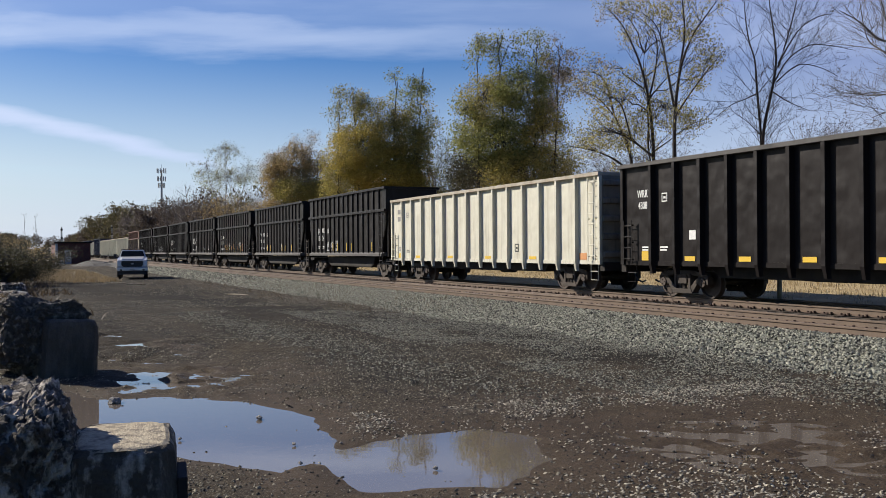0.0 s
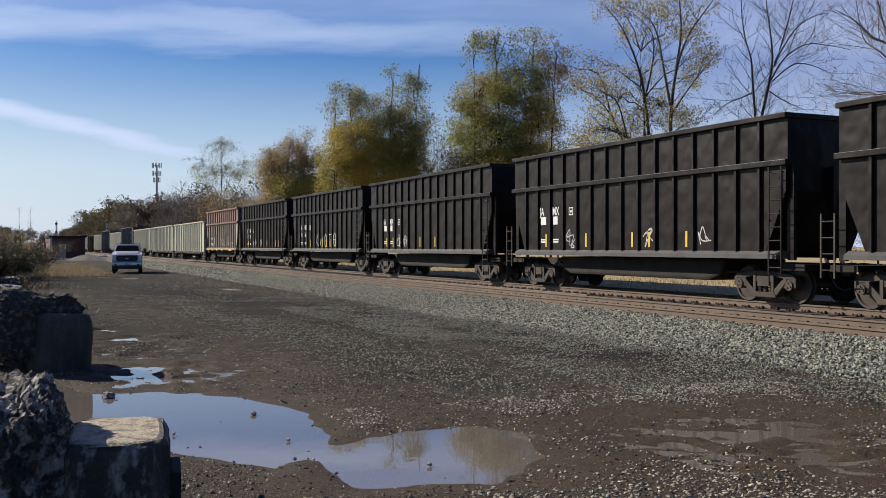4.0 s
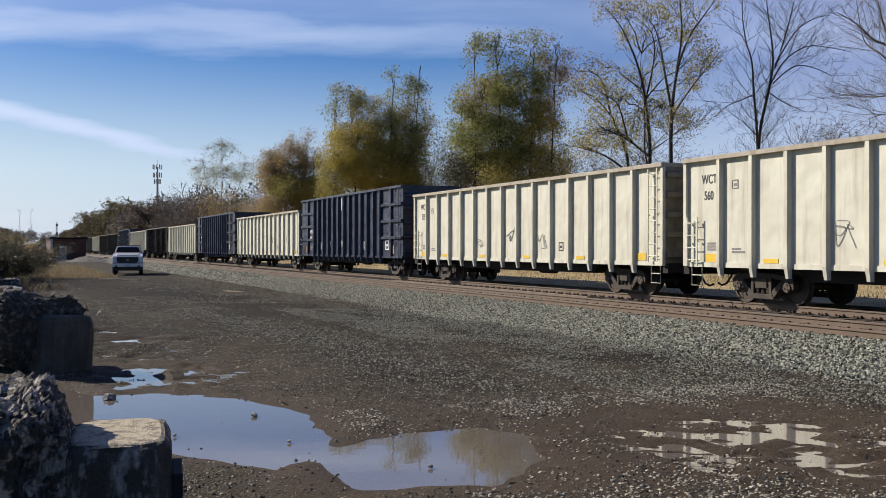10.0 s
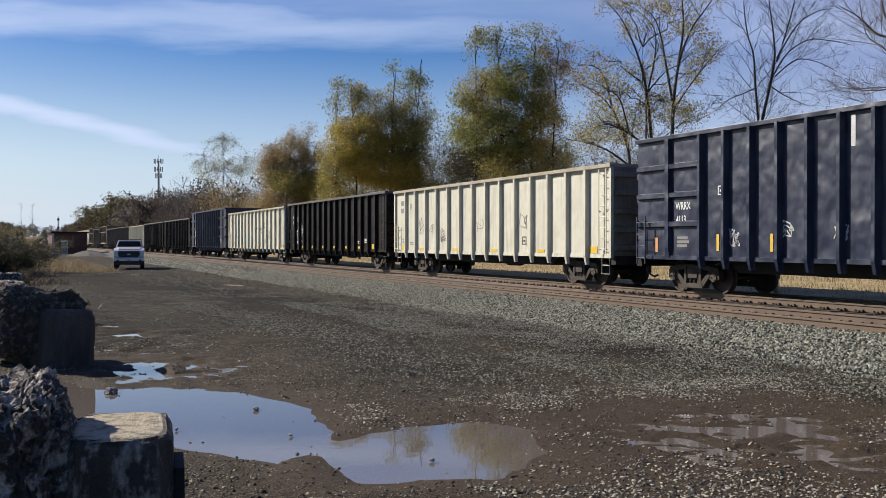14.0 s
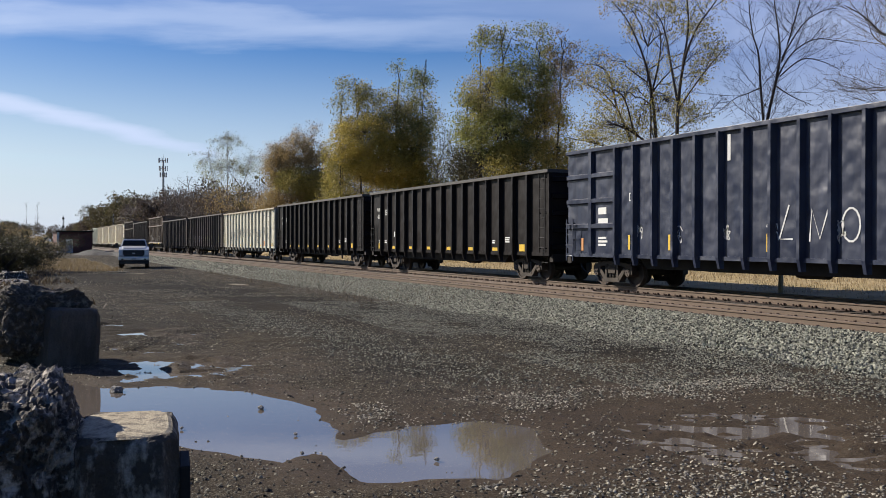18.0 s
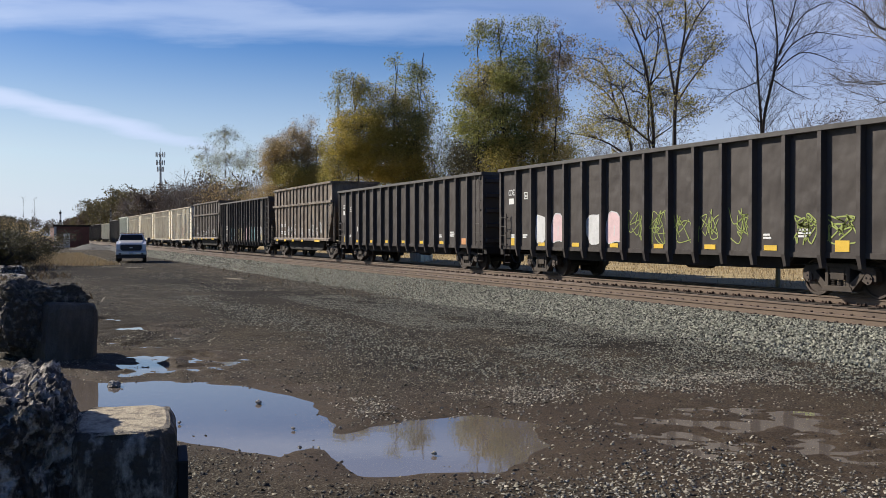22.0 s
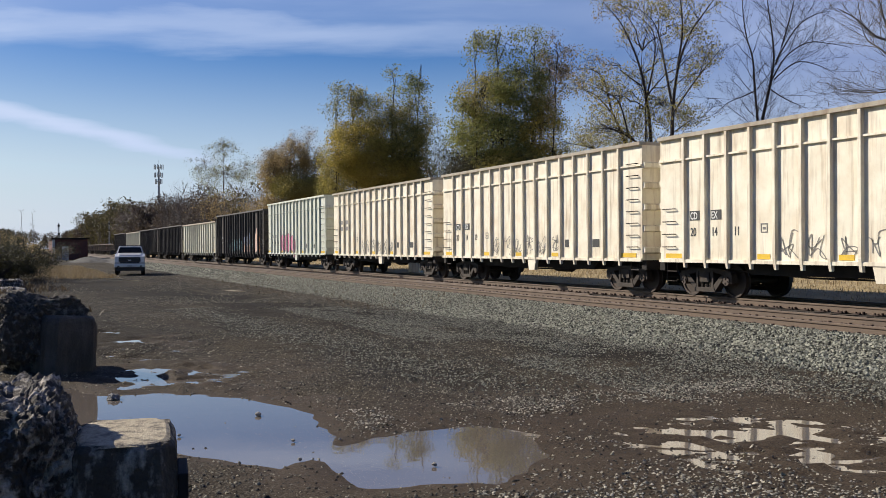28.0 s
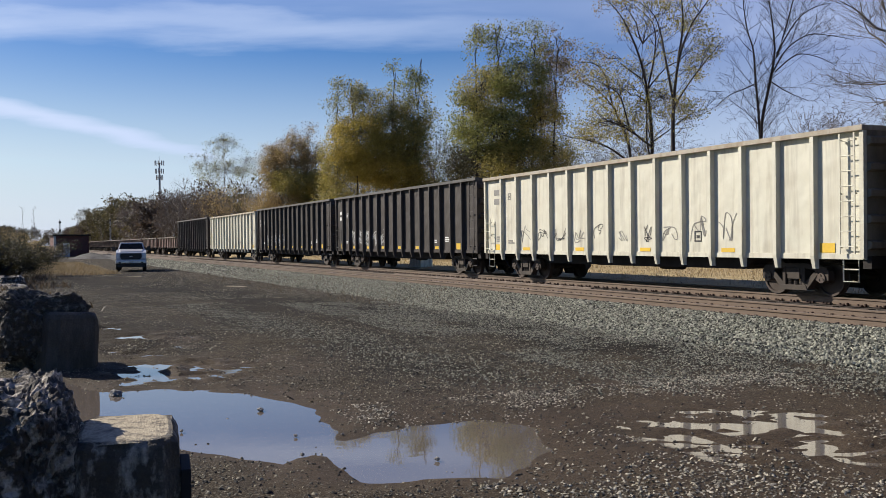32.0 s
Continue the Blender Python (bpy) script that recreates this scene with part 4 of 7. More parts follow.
def sill_steps(root, half, mat, y):
    me = Mesh().tube([(-0.22, 0, 0.98), (-0.22, 0, 0.42), (0.22, 0, 0.42), (0.22, 0, 0.98)], 0.018, 5).tube([(-0.22, 0, 0.7), (0.22, 0, 0.7)], 0.016, 5).data("step", mat)
    for s in (-1, 1):
        for x in (-half + 0.45, half - 0.45):
            part("step", me, root, at=(x, s * (y - 0.05), 0))


def rib_gondola(mat, half, top, ribs, truck_x, depth=0.17, ladder_mat=None, rail_mat=None, end_mat=None):
    """An open high-sided gondola with outside posts."""
    root = new("gondola_car")
    sheet = 1.46
    tub(root, half, 1.0, top, sheet, mat)
    for s in (-1, 1):
        y = s * (sheet + 0.035)
        part("side_sill", Mesh().box(-half, half, min(y, y - s * 0.05), max(y, y - s * 0.05), 0.93, 1.06).data("side_sill", mat), root)
    side_ribs(root, ribs, rib_mesh(mat, 0.70, top - 0.1, depth, 0.12, 0.17, 0.8), sheet)
    top_rails(root, half, top, sheet - 0.06, sheet + depth + 0.01, rail_mat or mat)
    end_bars(root, half, [1.25 + i * (top - 1.6) / 4 for i in range(5)], sheet - 0.02, end_mat or mat)
    # End panels take the end colour, which has shade mixed into its grime.
    if end_mat:
        for ob in root.children:
            if ob.name.startswith("end_panel"):
                ob.data.materials[0] = MAT[end_mat]
    for s in (-1, 1):
        for e in (-1, 1):
            x = e * (half - 0.05)
            part("corner_post", Mesh().box(x - 0.06, x + 0.06, min(s * (sheet + 0.014), s * (sheet + 0.10)), max(s * (sheet + 0.014), s * (sheet + 0.10)), 0.95, top - 0.12).data("corner_post", mat), root)
    lm = ladder_mat or mat
    full = ladder_mesh("ladder", lm, 1.05, top - 0.15, 0.42, 8)
    low = ladder_mesh("ladder", lm, 0.95, 2.3, 0.42, 4)
    for s in (-1, 1):
        part("ladder", full, root, at=(s * (half - 0.42), -s * (sheet + 0.07), 0), turn=0 if s > 0 else math.pi)
        part("ladder", low, root, at=(-s * (half - 0.42), -s * (sheet + 0.07), 0), turn=0 if s > 0 else math.pi)
    sill_steps(root, half, lm, 1.5)
    for s in (-1, 1):
        part("end_sill", Mesh().box(s * half - 0.12, s * half + 0.12, -1.45, 1.45, 0.72, 0.99).data("end_sill", "underframe"), root)
    underframe(root, half, truck_x)
    # the lower tub between the trucks
    part("slope_tub", Mesh().prism([(-truck_x + 1.7, 0.62), (truck_x - 1.7, 0.62), (truck_x - 1.2, 0.99), (-truck_x + 1.2, 0.99)], -1.15, 1.15).data("slope_tub", "underframe"), root)
    return root


def tall_gondola(mat, mat_top, sill_mat, white_end=False):
    """A two-tier refuse gondola: a tub on a flat frame, with an extension above a chord."""
    root = new("refuse_gondola_car")
    half, mid, top, low = 6.95, 3.50, 4.72, 1.30
    for s in (-1, 1):
        y = s * 1.44
        m = Mesh().prism([(-half + 0.75, low), (half - 0.75, low), (half - 0.06, mid - 0.7), (half - 0.06, mid), (-half + 0.06, mid), (-half + 0.06, mid - 0.7)], y - 0.012, y + 0.012)
        part("side_panel", m.data("side_panel", mat), root)
        part("upper_panel", Mesh().box(-half, half, y - 0.012, y + 0.012, mid + 0.07, top - 0.1).data("upper_panel", mat_top), root)
        x = s * (half - 0.08)
        part("end_panel", Mesh().prism([(x - s * 0.70, low), (x - s * 0.68, low), (x + s * 0.012, mid - 0.7), (x + s * 0.012, top - 0.08), (x - s * 0.012, top - 0.08), (x - s * 0.012, mid - 0.7)], -1.405, 1.405).data("end_panel", mat), root)
        a, b = sorted((s * 1.42, s * 1.57))
        part("chord", Mesh().box(-half - 0.05, half + 0.05, a, b, mid - 0.07, mid + 0.07).data("chord", mat_top, bevel=0.012), root)
        a, b = sorted((s * 1.15, s * 1.60))
        m = Mesh().prism_x([(s * 1.15, 1.13), (s * 1.58, 1.13), (s * 1.58, 1.24), (s * 1.44, 1.33), (s * 1.15, 1.33)], -half + 0.25, half - 0.25)
        part("side_sill", m.data("side_sill", sill_mat), root)
    part("floor_panel", Mesh().box(-half + 0.8, half - 0.8, -1.40, 1.40, 1.30, 1.36).data("floor_panel", "underframe"), root)
    top_rails(root, half, top, 1.36, 1.56, mat_top, 0.13)
    n, pitch = 15, 0.86
    xs = [(i - (n - 1) / 2) * pitch for i in range(n)]
    side_ribs(root, xs, rib_mesh(mat_top, mid + 0.07, top - 0.13, 0.085, 0.075, 0.09, 1.0, 1.0), 1.44)
    side_ribs(root, xs, rib_mesh(mat, low + 0.02, mid - 0.07, 0.085, 0.08, 0.095, 1.0, 1.0), 1.44)
    me = Mesh().box(-0.10, 0.10, -0.05, 0.05, 1.1, mid - 0.08).data("end_post", mat)
    for e in (-1, 1):
        for y in (-1.3, 0, 1.3):
            part("end_post", me, root, at=(e * (half - 0.0), y, 0))
    full = ladder_mesh("ladder", "black_paint" if not white_end else "brown_paint", 0.75, mid - 0.1, 0.42, 8)
    if white_end:
        for e in (-1, 1):
            m = Mesh().prism([(e * 6.10, 1.75), (e * 6.10, mid - 0.08), (e * 6.86, mid - 0.08), (e * 6.86, mid - 0.68), (e * 6.30, 1.45)], -1.467, -1.454)
            if e > 0:
                part("end_sheet", m.data("end_sheet", "rusty_cream"), root, "cream painted end sheet")
    low_l = ladder_mesh("ladder", "cast_steel", 0.7, 2.2, 0.40, 4)
    for s in (-1, 1):
        part("ladder", full, root, at=(s * (half - 0.22), -s * 1.58, 0), turn=0 if s > 0 else math.pi)
        part("ladder", low_l, root, at=(-s * (half + 0.22), -s * 1.50, 0), turn=0 if s > 0 else math.pi)
    for s in (-1, 1):
        part("end_platform", Mesh().box(s * half - 0.4, s * half + 0.4, -1.3, 1.3, 0.85, 1.0).data("end_platform", "underframe"), root)
    underframe(root, half + 0.1, 5.75)
    # deep rounded belly between the trucks
    m = Mesh().prism([(-4.3, 1.09), (-4.1, 0.66), (-3.6, 0.50), (3.6, 0.50), (4.1, 0.66), (4.3, 1.09)], -1.1, 1.1)
    part("belly", m.data("belly", "underframe", bevel=0.08), root)
    return root


def smooth_gondola(mat, half=7.3, top=4.57):
    """A high plain-sided gondola with narrow posts and a ledge below its top band."""
    root = new("gondola_car")
    sheet, ledge = 1.50, 3.86
    tub(root, half, 1.0, top, sheet, mat)
    side_ribs(root, POSTS["W" if mat == "white_paint" else "G"], rib_mesh(mat, 0.82, top - 0.1, 0.11, 0.09, 0.12, 0.9), sheet)
    for s in (-1, 1):
        a, b = sorted((s * (sheet + 0.014), s * (sheet + 0.075)))
        part("ledge", Mesh().box(-half, half, a, b, ledge - 0.025, ledge + 0.025).data("ledge", mat), root)
        part("side_sill", Mesh().box(-half, half, a, b, 0.96, 1.05).data("side_sill", mat), root)
    top_rails(root, half, top, sheet - 0.06, sheet + 0.12, "rusty_cream" if mat == "white_paint" else mat, 0.11)
    end_bars(root, half, [1.3, 1.95, 2.6, 3.25, 3.86], sheet - 0.02, mat, 0.10)
    me = grab_mesh("cast_steel")
    for e in (-1, 1):
        for k in range(8 if e > 0 else 4):
            part("grab_iron", me, root, at=(e * (half - 0.45), -sheet - 0.02, 1.4 + k * 0.36))
            part("grab_iron", me, root, at=(-e * (half - 0.45), sheet + 0.02, 1.4 + k * 0.36), turn=math.pi)
    sill_steps(root, half, "cast_steel", 1.5)
    for s in (-1, 1):
        part("end_sill", Mesh().box(s * half - 0.12, s * half + 0.12, -1.45, 1.45, 0.72, 0.99).data("end_sill", "underframe"), root)
    part("pocket", Mesh().prism([(0.3, 0.99), (0.4, 0.58), (0.8, 0.58), (0.9, 0.99)], -1.55, -1.42).data("pocket", mat), root)
    underframe(root, half, 5.85)
    part("slope_tub", Mesh().prism([(-4.0, 0.66), (4.0, 0.66), (4.4, 0.99), (-4.4, 0.99)], -1.1, 1.1).data("slope_tub", "underframe"), root)
    return root


def blue_gondola(mat):
    """A corrugated gondola whose end bays carry level stiffeners."""
    root = new("gondola_car")
    half, top, sheet = 8.8, 4.50, 1.49
    tub(root, half, 1.0, top, sheet, mat)
    bays = 12
    x0 = half - 2.95
    side_ribs(root, [-x0 + i * 2 * x0 / bays for i in range(bays + 1)], rib_mesh(mat, 0.72, top - 0.1, 0.16, 0.10, 0.22, 0.9), sheet)
    side_ribs(root, [-half + 1.5, half - 1.5], rib_mesh(mat, 0.98, top - 0.1, 0.12, 0.16, 0.22, 1.0), sheet)
    bar = Mesh().prism_x([(0, -0.10), (-0.11, -0.06), (-0.11, 0.06), (0, 0.10)], -0.68, 0.68).data("stiffener", mat)
    for s in (-1, 1):
        for e in (-1, 1):
            for xb in (half - 0.73, half - 2.22):
                for z in (1.95, 2.78, 3.6):
                    part("stiffener", bar, root, at=(e * xb, s * sheet, z), turn=0 if s < 0 else math.pi)
        a, b = sorted((s * (sheet + 0.014), s * (sheet + 0.06)))
        part("side_sill", Mesh().box(-half, half, a, b, 0.94, 1.05).data("side_sill", mat), root)
    top_rails(root, half, top, sheet - 0.06, sheet + 0.12, mat)
    end_bars(root, half, [1.3, 2.0, 2.7, 3.4, 4.0], sheet - 0.02, mat)
    full = ladder_mesh("ladder", mat, 0.8, top - 0.15, 0.40, 9)
    low = ladder_mesh("ladder", mat, 0.8, 2.2, 0.40, 4)
    for s in (-1, 1):
        part("ladder", full, root, at=(s * (half - 0.40), -s * (sheet + 0.13), 0), turn=0 if s > 0 else math.pi)
        part("ladder", low, root, at=(-s * (half - 0.40), -s * (sheet + 0.13), 0), turn=0 if s > 0 else math.pi)
    for s in (-1, 1):
        part("end_sill", Mesh().box(s * half - 0.12, s * half + 0.12, -1.45, 1.45, 0.72, 0.99).data("end_sill", "underframe"), root)
    underframe(root, half, 6.75)
    part("slope_tub", Mesh().prism([(-4.8, 0.62), (4.8, 0.62), (5.2, 0.99), (-5.2, 0.99)], -1.15, 1.15).data("slope_tub", "underframe"), root)
    return root


def low_gondola():
    """A low mill gondola with stakes."""
    root = new("low_gondola_car")
    half = 7.7
    tub(root, half, 1.0, 2.25, 1.40, "rust_paint")
    side_ribs(root, [(i - 5) * 1.45 for i in range(11)], rib_mesh("brown_paint", 0.9, 2.2, 0.12, 0.1, 0.14, 1.0), 1.40)
    top_rails(root, half, 2.27, 1.34, 1.55, "brown_paint")
    underframe(root, half, 5.9)
    return root


GANG = "cars of the freight train"
TYPES = {}


def label_car(root, label):
    return tagged(root, label, "railcar", GANG)




def even(n, pitch):
    return [(i - (n - 1) / 2) * pitch for i in range(n)]


# where the posts stand: the tall black cars have a wide bay near each end
POSTS = {"C": even(14, 1.222), "K": even(15, 1.115), "F": even(15, 1.145), "H": [-8.2, -7.28] + even(13, 0.967) + [7.28, 8.2],
         "T": even(15, 0.86), "R": even(15, 0.86), "B": even(15, 0.86), "W": even(15, 0.88), "G": even(15, 0.865)}
TEMPLATES = {
    "C": (lambda: rib_gondola("cream_paint", 9.42, 3.93, POSTS["C"], 6.85, 0.14, "cream_paint", "rusty_cream", "shaded_grimy_cream"), "cream painted steel gondola car with deep outside ribs"),
    "K": (lambda: rib_gondola("black_paint", 9.38, 4.02, POSTS["K"], 6.95, 0.165, "black_paint", "dusty_grey"), "dull black steel gondola car with deep outside ribs"),
    "F": (lambda: rib_gondola("faded_black", 9.42, 4.02, POSTS["F"], 6.95, 0.165, "faded_black", "dusty_grey"), "faded black steel gondola car with deep outside ribs"),
    "H": (lambda: rib_gondola("faded_black", 9.15, 4.36, POSTS["H"], 6.75, 0.155, "faded_black", "dusty_grey"), "tall faded black gondola car covered in graffiti"),
    "T": (lambda: tall_gondola("black_paint", "black_paint", "dusty_grey"), "tall black two-tier refuse gondola with a grey sill"),
    "R": (lambda: tall_gondola("brown_paint", "rust_paint", "dust_tan", True), "tall refuse gondola, rusty red above and brown below"),
    "B": (lambda: tall_gondola("brown_paint", "brown_paint", "brown_paint"), "tall dusty brown two-tier refuse gondola"),
    "D": (lambda: tall_gondola("sooty_paint", "sooty_paint", "brown_paint"), "tall sooty black two-tier refuse gondola with a dusty sill"),
    "U": (lambda: blue_gondola("blue_paint"), "dented dark blue corrugated gondola car"),
    "W": (lambda: smooth_gondola("white_paint"), "rust-streaked off-white high gondola with narrow ribs"),
    "G": (lambda: smooth_gondola("pale_grey_paint", 7.1, 4.62), "pale grey high gondola with pink painted scrawl"),
    "L": (low_gondola, "low rusty brown mill gondola with stakes"),
}
# kind and place along the train of each car, from the first to the last
TRAIN = [("K", -15.7), ("C", -35.7), ("T", -53.1), ("T", -68.6), ("T", -84.2), ("T", -99.7), ("T", -115.5), ("T", -130.8), ("T", -146.4), ("R", -161.9),
         ("C", -179.5), ("C", -199.4), ("C", -219.2), ("U", -238.9), ("C", -257.8), ("U", -277.1), ("C", -296.7), ("K", -316.6), ("C", -336.6), ("U", -356.2),
         ("K", -375.6), ("K", -395.6), ("C", -415.5), ("F", -435.2), ("F", -455.5), ("B", -473.5), ("H", -490.9), ("D", -508.1), ("W", -523.6), ("W", -539.3),
         ("W", -554.8), ("W", -570.6), ("G", -586.7), ("H", -604.3), ("C", -623.5), ("F", -643.0), ("F", -662.8), ("C", -682.5), ("F", -702.9)]
TRAIN += [("L", -722.0 - 16.8 * i) for i in range(12)]
CARS = []


def make_train():
    for kind, s in TRAIN:
        if kind not in TYPES:
            build, label = TEMPLATES[kind]
            TYPES[kind] = label_car(build(), label)
            ob = TYPES[kind]
        else:
            ob = copy_thing(TYPES[kind], Matrix.Identity(4))
        ob.location = (s, TRACK_Y, RAIL_Z)
        CARS.append((ob, s))


make_train()


def motions():
    rows = [(k / FPS, (k / FPS) * SPEED / WHEEL_R) for k in range(0, 32 * FPS + 1)]
    shared = {}
    for ob, s in CARS:
        walk(ob, [(t, pose(s + SPEED * t, TRACK_Y, RAIL_Z)) for t in (0, 8, 16, 24, 32)])
        for truck in ob.children:
            if not truck.name.startswith("truck"):
                continue
            for wheel in truck.children:
                if not wheel.name.startswith("wheelset"):
                    continue
                x = wheel.location.x
                key = round(x, 2)
                if key not in shared:
                    walk(wheel, [(t, Matrix.LocRotScale((x, 0, WHEEL_R), Euler((0, a, 0)), None)) for t, a in rows])
                    shared[key] = wheel.animation_data
                else:
                    wheel.rotation_mode = "QUATERNION"
                    wheel.animation_data_create()
                    wheel.animation_data.action = shared[key].action
                    wheel.animation_data.action_slot = shared[key].action_slot



# ---- trees ----
def grow(rng, height, spread, levels, radius, lean=(0, 0), forks=(2, 3), first=0.3, shoots=0.55, stout=0.55, lift=0.0):
    """Limbs of a tree as (points, radii) tubes, and the ends of its twigs."""
    tubes, ends = [], []

    def limb(p, way, length, r, level):
        pts, radii = [p.copy()], [r]
        n = 4 if level < 2 else 3
        keep = stout if level < 3 else 0.55
        d = way.copy()
        for i in range(n):
            d = (d + Vector((rng.uniform(-1, 1), rng.uniform(-1, 1), rng.uniform(-0.3, 0.7))) * 0.17 + Vector((0, 0, lift))).normalized()
            p = p + d * (length / n)
            pts.append(p.copy())
            radii.append(r * (1 - (1 - keep) * (i + 1) / n))
        tubes.append((pts, radii, level))
        if level >= levels:
            ends.append((p.copy(), pts[1]))
            return
        k = rng.randint(*forks) + (1 if level == 0 else 0)
        turn = rng.uniform(0, 6.28)
        for j in range(k):
            q = turn + 6.28 * j / k + rng.uniform(-0.5, 0.5)
            out = Vector((math.cos(q), math.sin(q), 0))
            a = rng.uniform(0.35, 0.85) * spread
            dd = (d * math.cos(a) + (out - d * out.dot(d)).normalized() * math.sin(a)).normalized()
            limb(p, dd, length * rng.uniform(0.6, 0.85), r * keep * rng.uniform(0.8, 1.1), level + 1)
        for i in range(1, n):     # side shoots
            if rng.random() < (shoots if level else 0.35):
                q = rng.uniform(0, 6.28)
                out = Vector((math.cos(q), math.sin(q), 0.25))
                dd = (d * 0.55 + out.normalized() * 0.8 * spread).normalized()
                limb(pts[i], dd, length * rng.uniform(0.4, 0.65), radii[i] * 0.45, level + 1 if level + 1 < levels else levels)

    limb(Vector((0, 0, -0.2)), Vector((lean[0], lean[1], 1)).normalized(), height * first, radius, 0)
    return tubes, ends


def tube_arrays(tubes, thin):
    V, F = [], []
    n0 = 0
    for pts, radii, level in tubes:
        sides = 7 if level == 0 else (5 if level == 1 else 3)
        P = np.array([tuple(p) for p in pts])
        d = np.gradient(P, axis=0)
        d /= np.linalg.norm(d, axis=1)[:, None] + 1e-9
        ref = np.where(np.abs(d[:, 2:3]) < 0.9, [[0, 0, 1.0]], [[1.0, 0, 0]])
        u = np.cross(d, ref)
        u /= np.linalg.norm(u, axis=1)[:, None]
        w = np.cross(d, u)
        q = 2 * np.pi * np.arange(sides) / sides
        R = np.maximum(np.array(radii), thin)
        ring = P[:, None] + (u[:, None] * np.cos(q)[None, :, None] + w[:, None] * np.sin(q)[None, :, None]) * R[:, None, None]
        V.append(ring.reshape(-1, 3))
        for i in range(len(pts) - 1):
            j = np.arange(sides)
            a = n0 + i * sides + j
            b = n0 + i * sides + (j + 1) % sides
            F.append(np.stack([a, b, b + sides, a + sides], 1))
        n0 += len(pts) * sides
    return np.concatenate(V), np.concatenate(F)


def leaf_arrays(nrng, centres, per, size, scatter, slim=0.45):
    """Small folded leaf sprays scattered about points."""
    n = len(centres) * per
    c = np.repeat(np.asarray(centres), per, 0) + np.clip(nrng.normal(0, 1, (n, 3)), -1.7, 1.7) * scatter * np.array([1, 1, 0.8])
    a = nrng.normal(0, 1, (n, 3))
    a /= np.linalg.norm(a, axis=1)[:, None]
    b = np.cross(a, nrng.normal(0, 1, (n, 3)))
    b /= np.linalg.norm(b, axis=1)[:, None] + 1e-9
    s = size * nrng.uniform(0.6, 1.4, (n, 1))
    k = np.cross(a, b) * s * 0.15
    V = np.stack([c - a * s, c - b * s * slim + k, c + a * s, c + b * s * slim + k], 1).reshape(-1, 3)
    return V, np.arange(4 * n).reshape(n, 4)


def tree(name, at, height, seed, bark="bark", leaf=None, per=14, size=0.16, scatter=0.45, levels=4, spread=0.9, lean=(0, 0), radius=None, first=0.3, forks=(2, 3),
         label="", thin=0.012, width=None, low=1.0, shoots=0.55, stout=0.55, lift=0.0, clump=0.0):
    rng, nrng = random.Random(seed), np.random.RandomState(seed)
    tubes, ends = grow(rng, height, spread, levels, radius or height * 0.018, lean, forks, first, shoots, stout, lift)
    root = tagged(new(name), label, "tree")
    fine = levels - 1 if levels > 3 else levels
    V, F = tube_arrays([q for q in tubes if q[2] < fine], thin)
    W, G = tube_arrays([q for q in tubes if q[2] >= fine], thin)
    k = height / max(V[:, 2].max(), W[:, 2].max(), 1.0)
    squash = k
    if width:
        squash = width / 2 / np.percentile(np.hypot(V[:, 0] - V[:, 0].mean(), V[:, 1] - V[:, 1].mean()), 96)
    V, W = V * np.array([squash, squash, k]), W * np.array([squash, squash, k])
    root.location = at
    part("trunk", arrays("trunk", V, F, bark, smooth=True), root)
    part("twig_spray", arrays("twig_spray", W, G, bark), root)["kind"] = "stuff"
    if leaf:
        c = np.array([tuple(e) for e, _ in ends] + [tuple((e + b) / 2) for e, b in ends]) * np.array([squash, squash, k])
        c = c[c[:, 2] > low]
        if clump:
            c = c[[noise.noise(Vector(p) * 0.45 + Vector((seed, 0, 0))) > clump - 0.5 for p in c]]
        LV, LF = leaf_arrays(nrng, c, per, size, scatter)
        part("crown", arrays("crown", LV, LF, leaf), root)
    return root



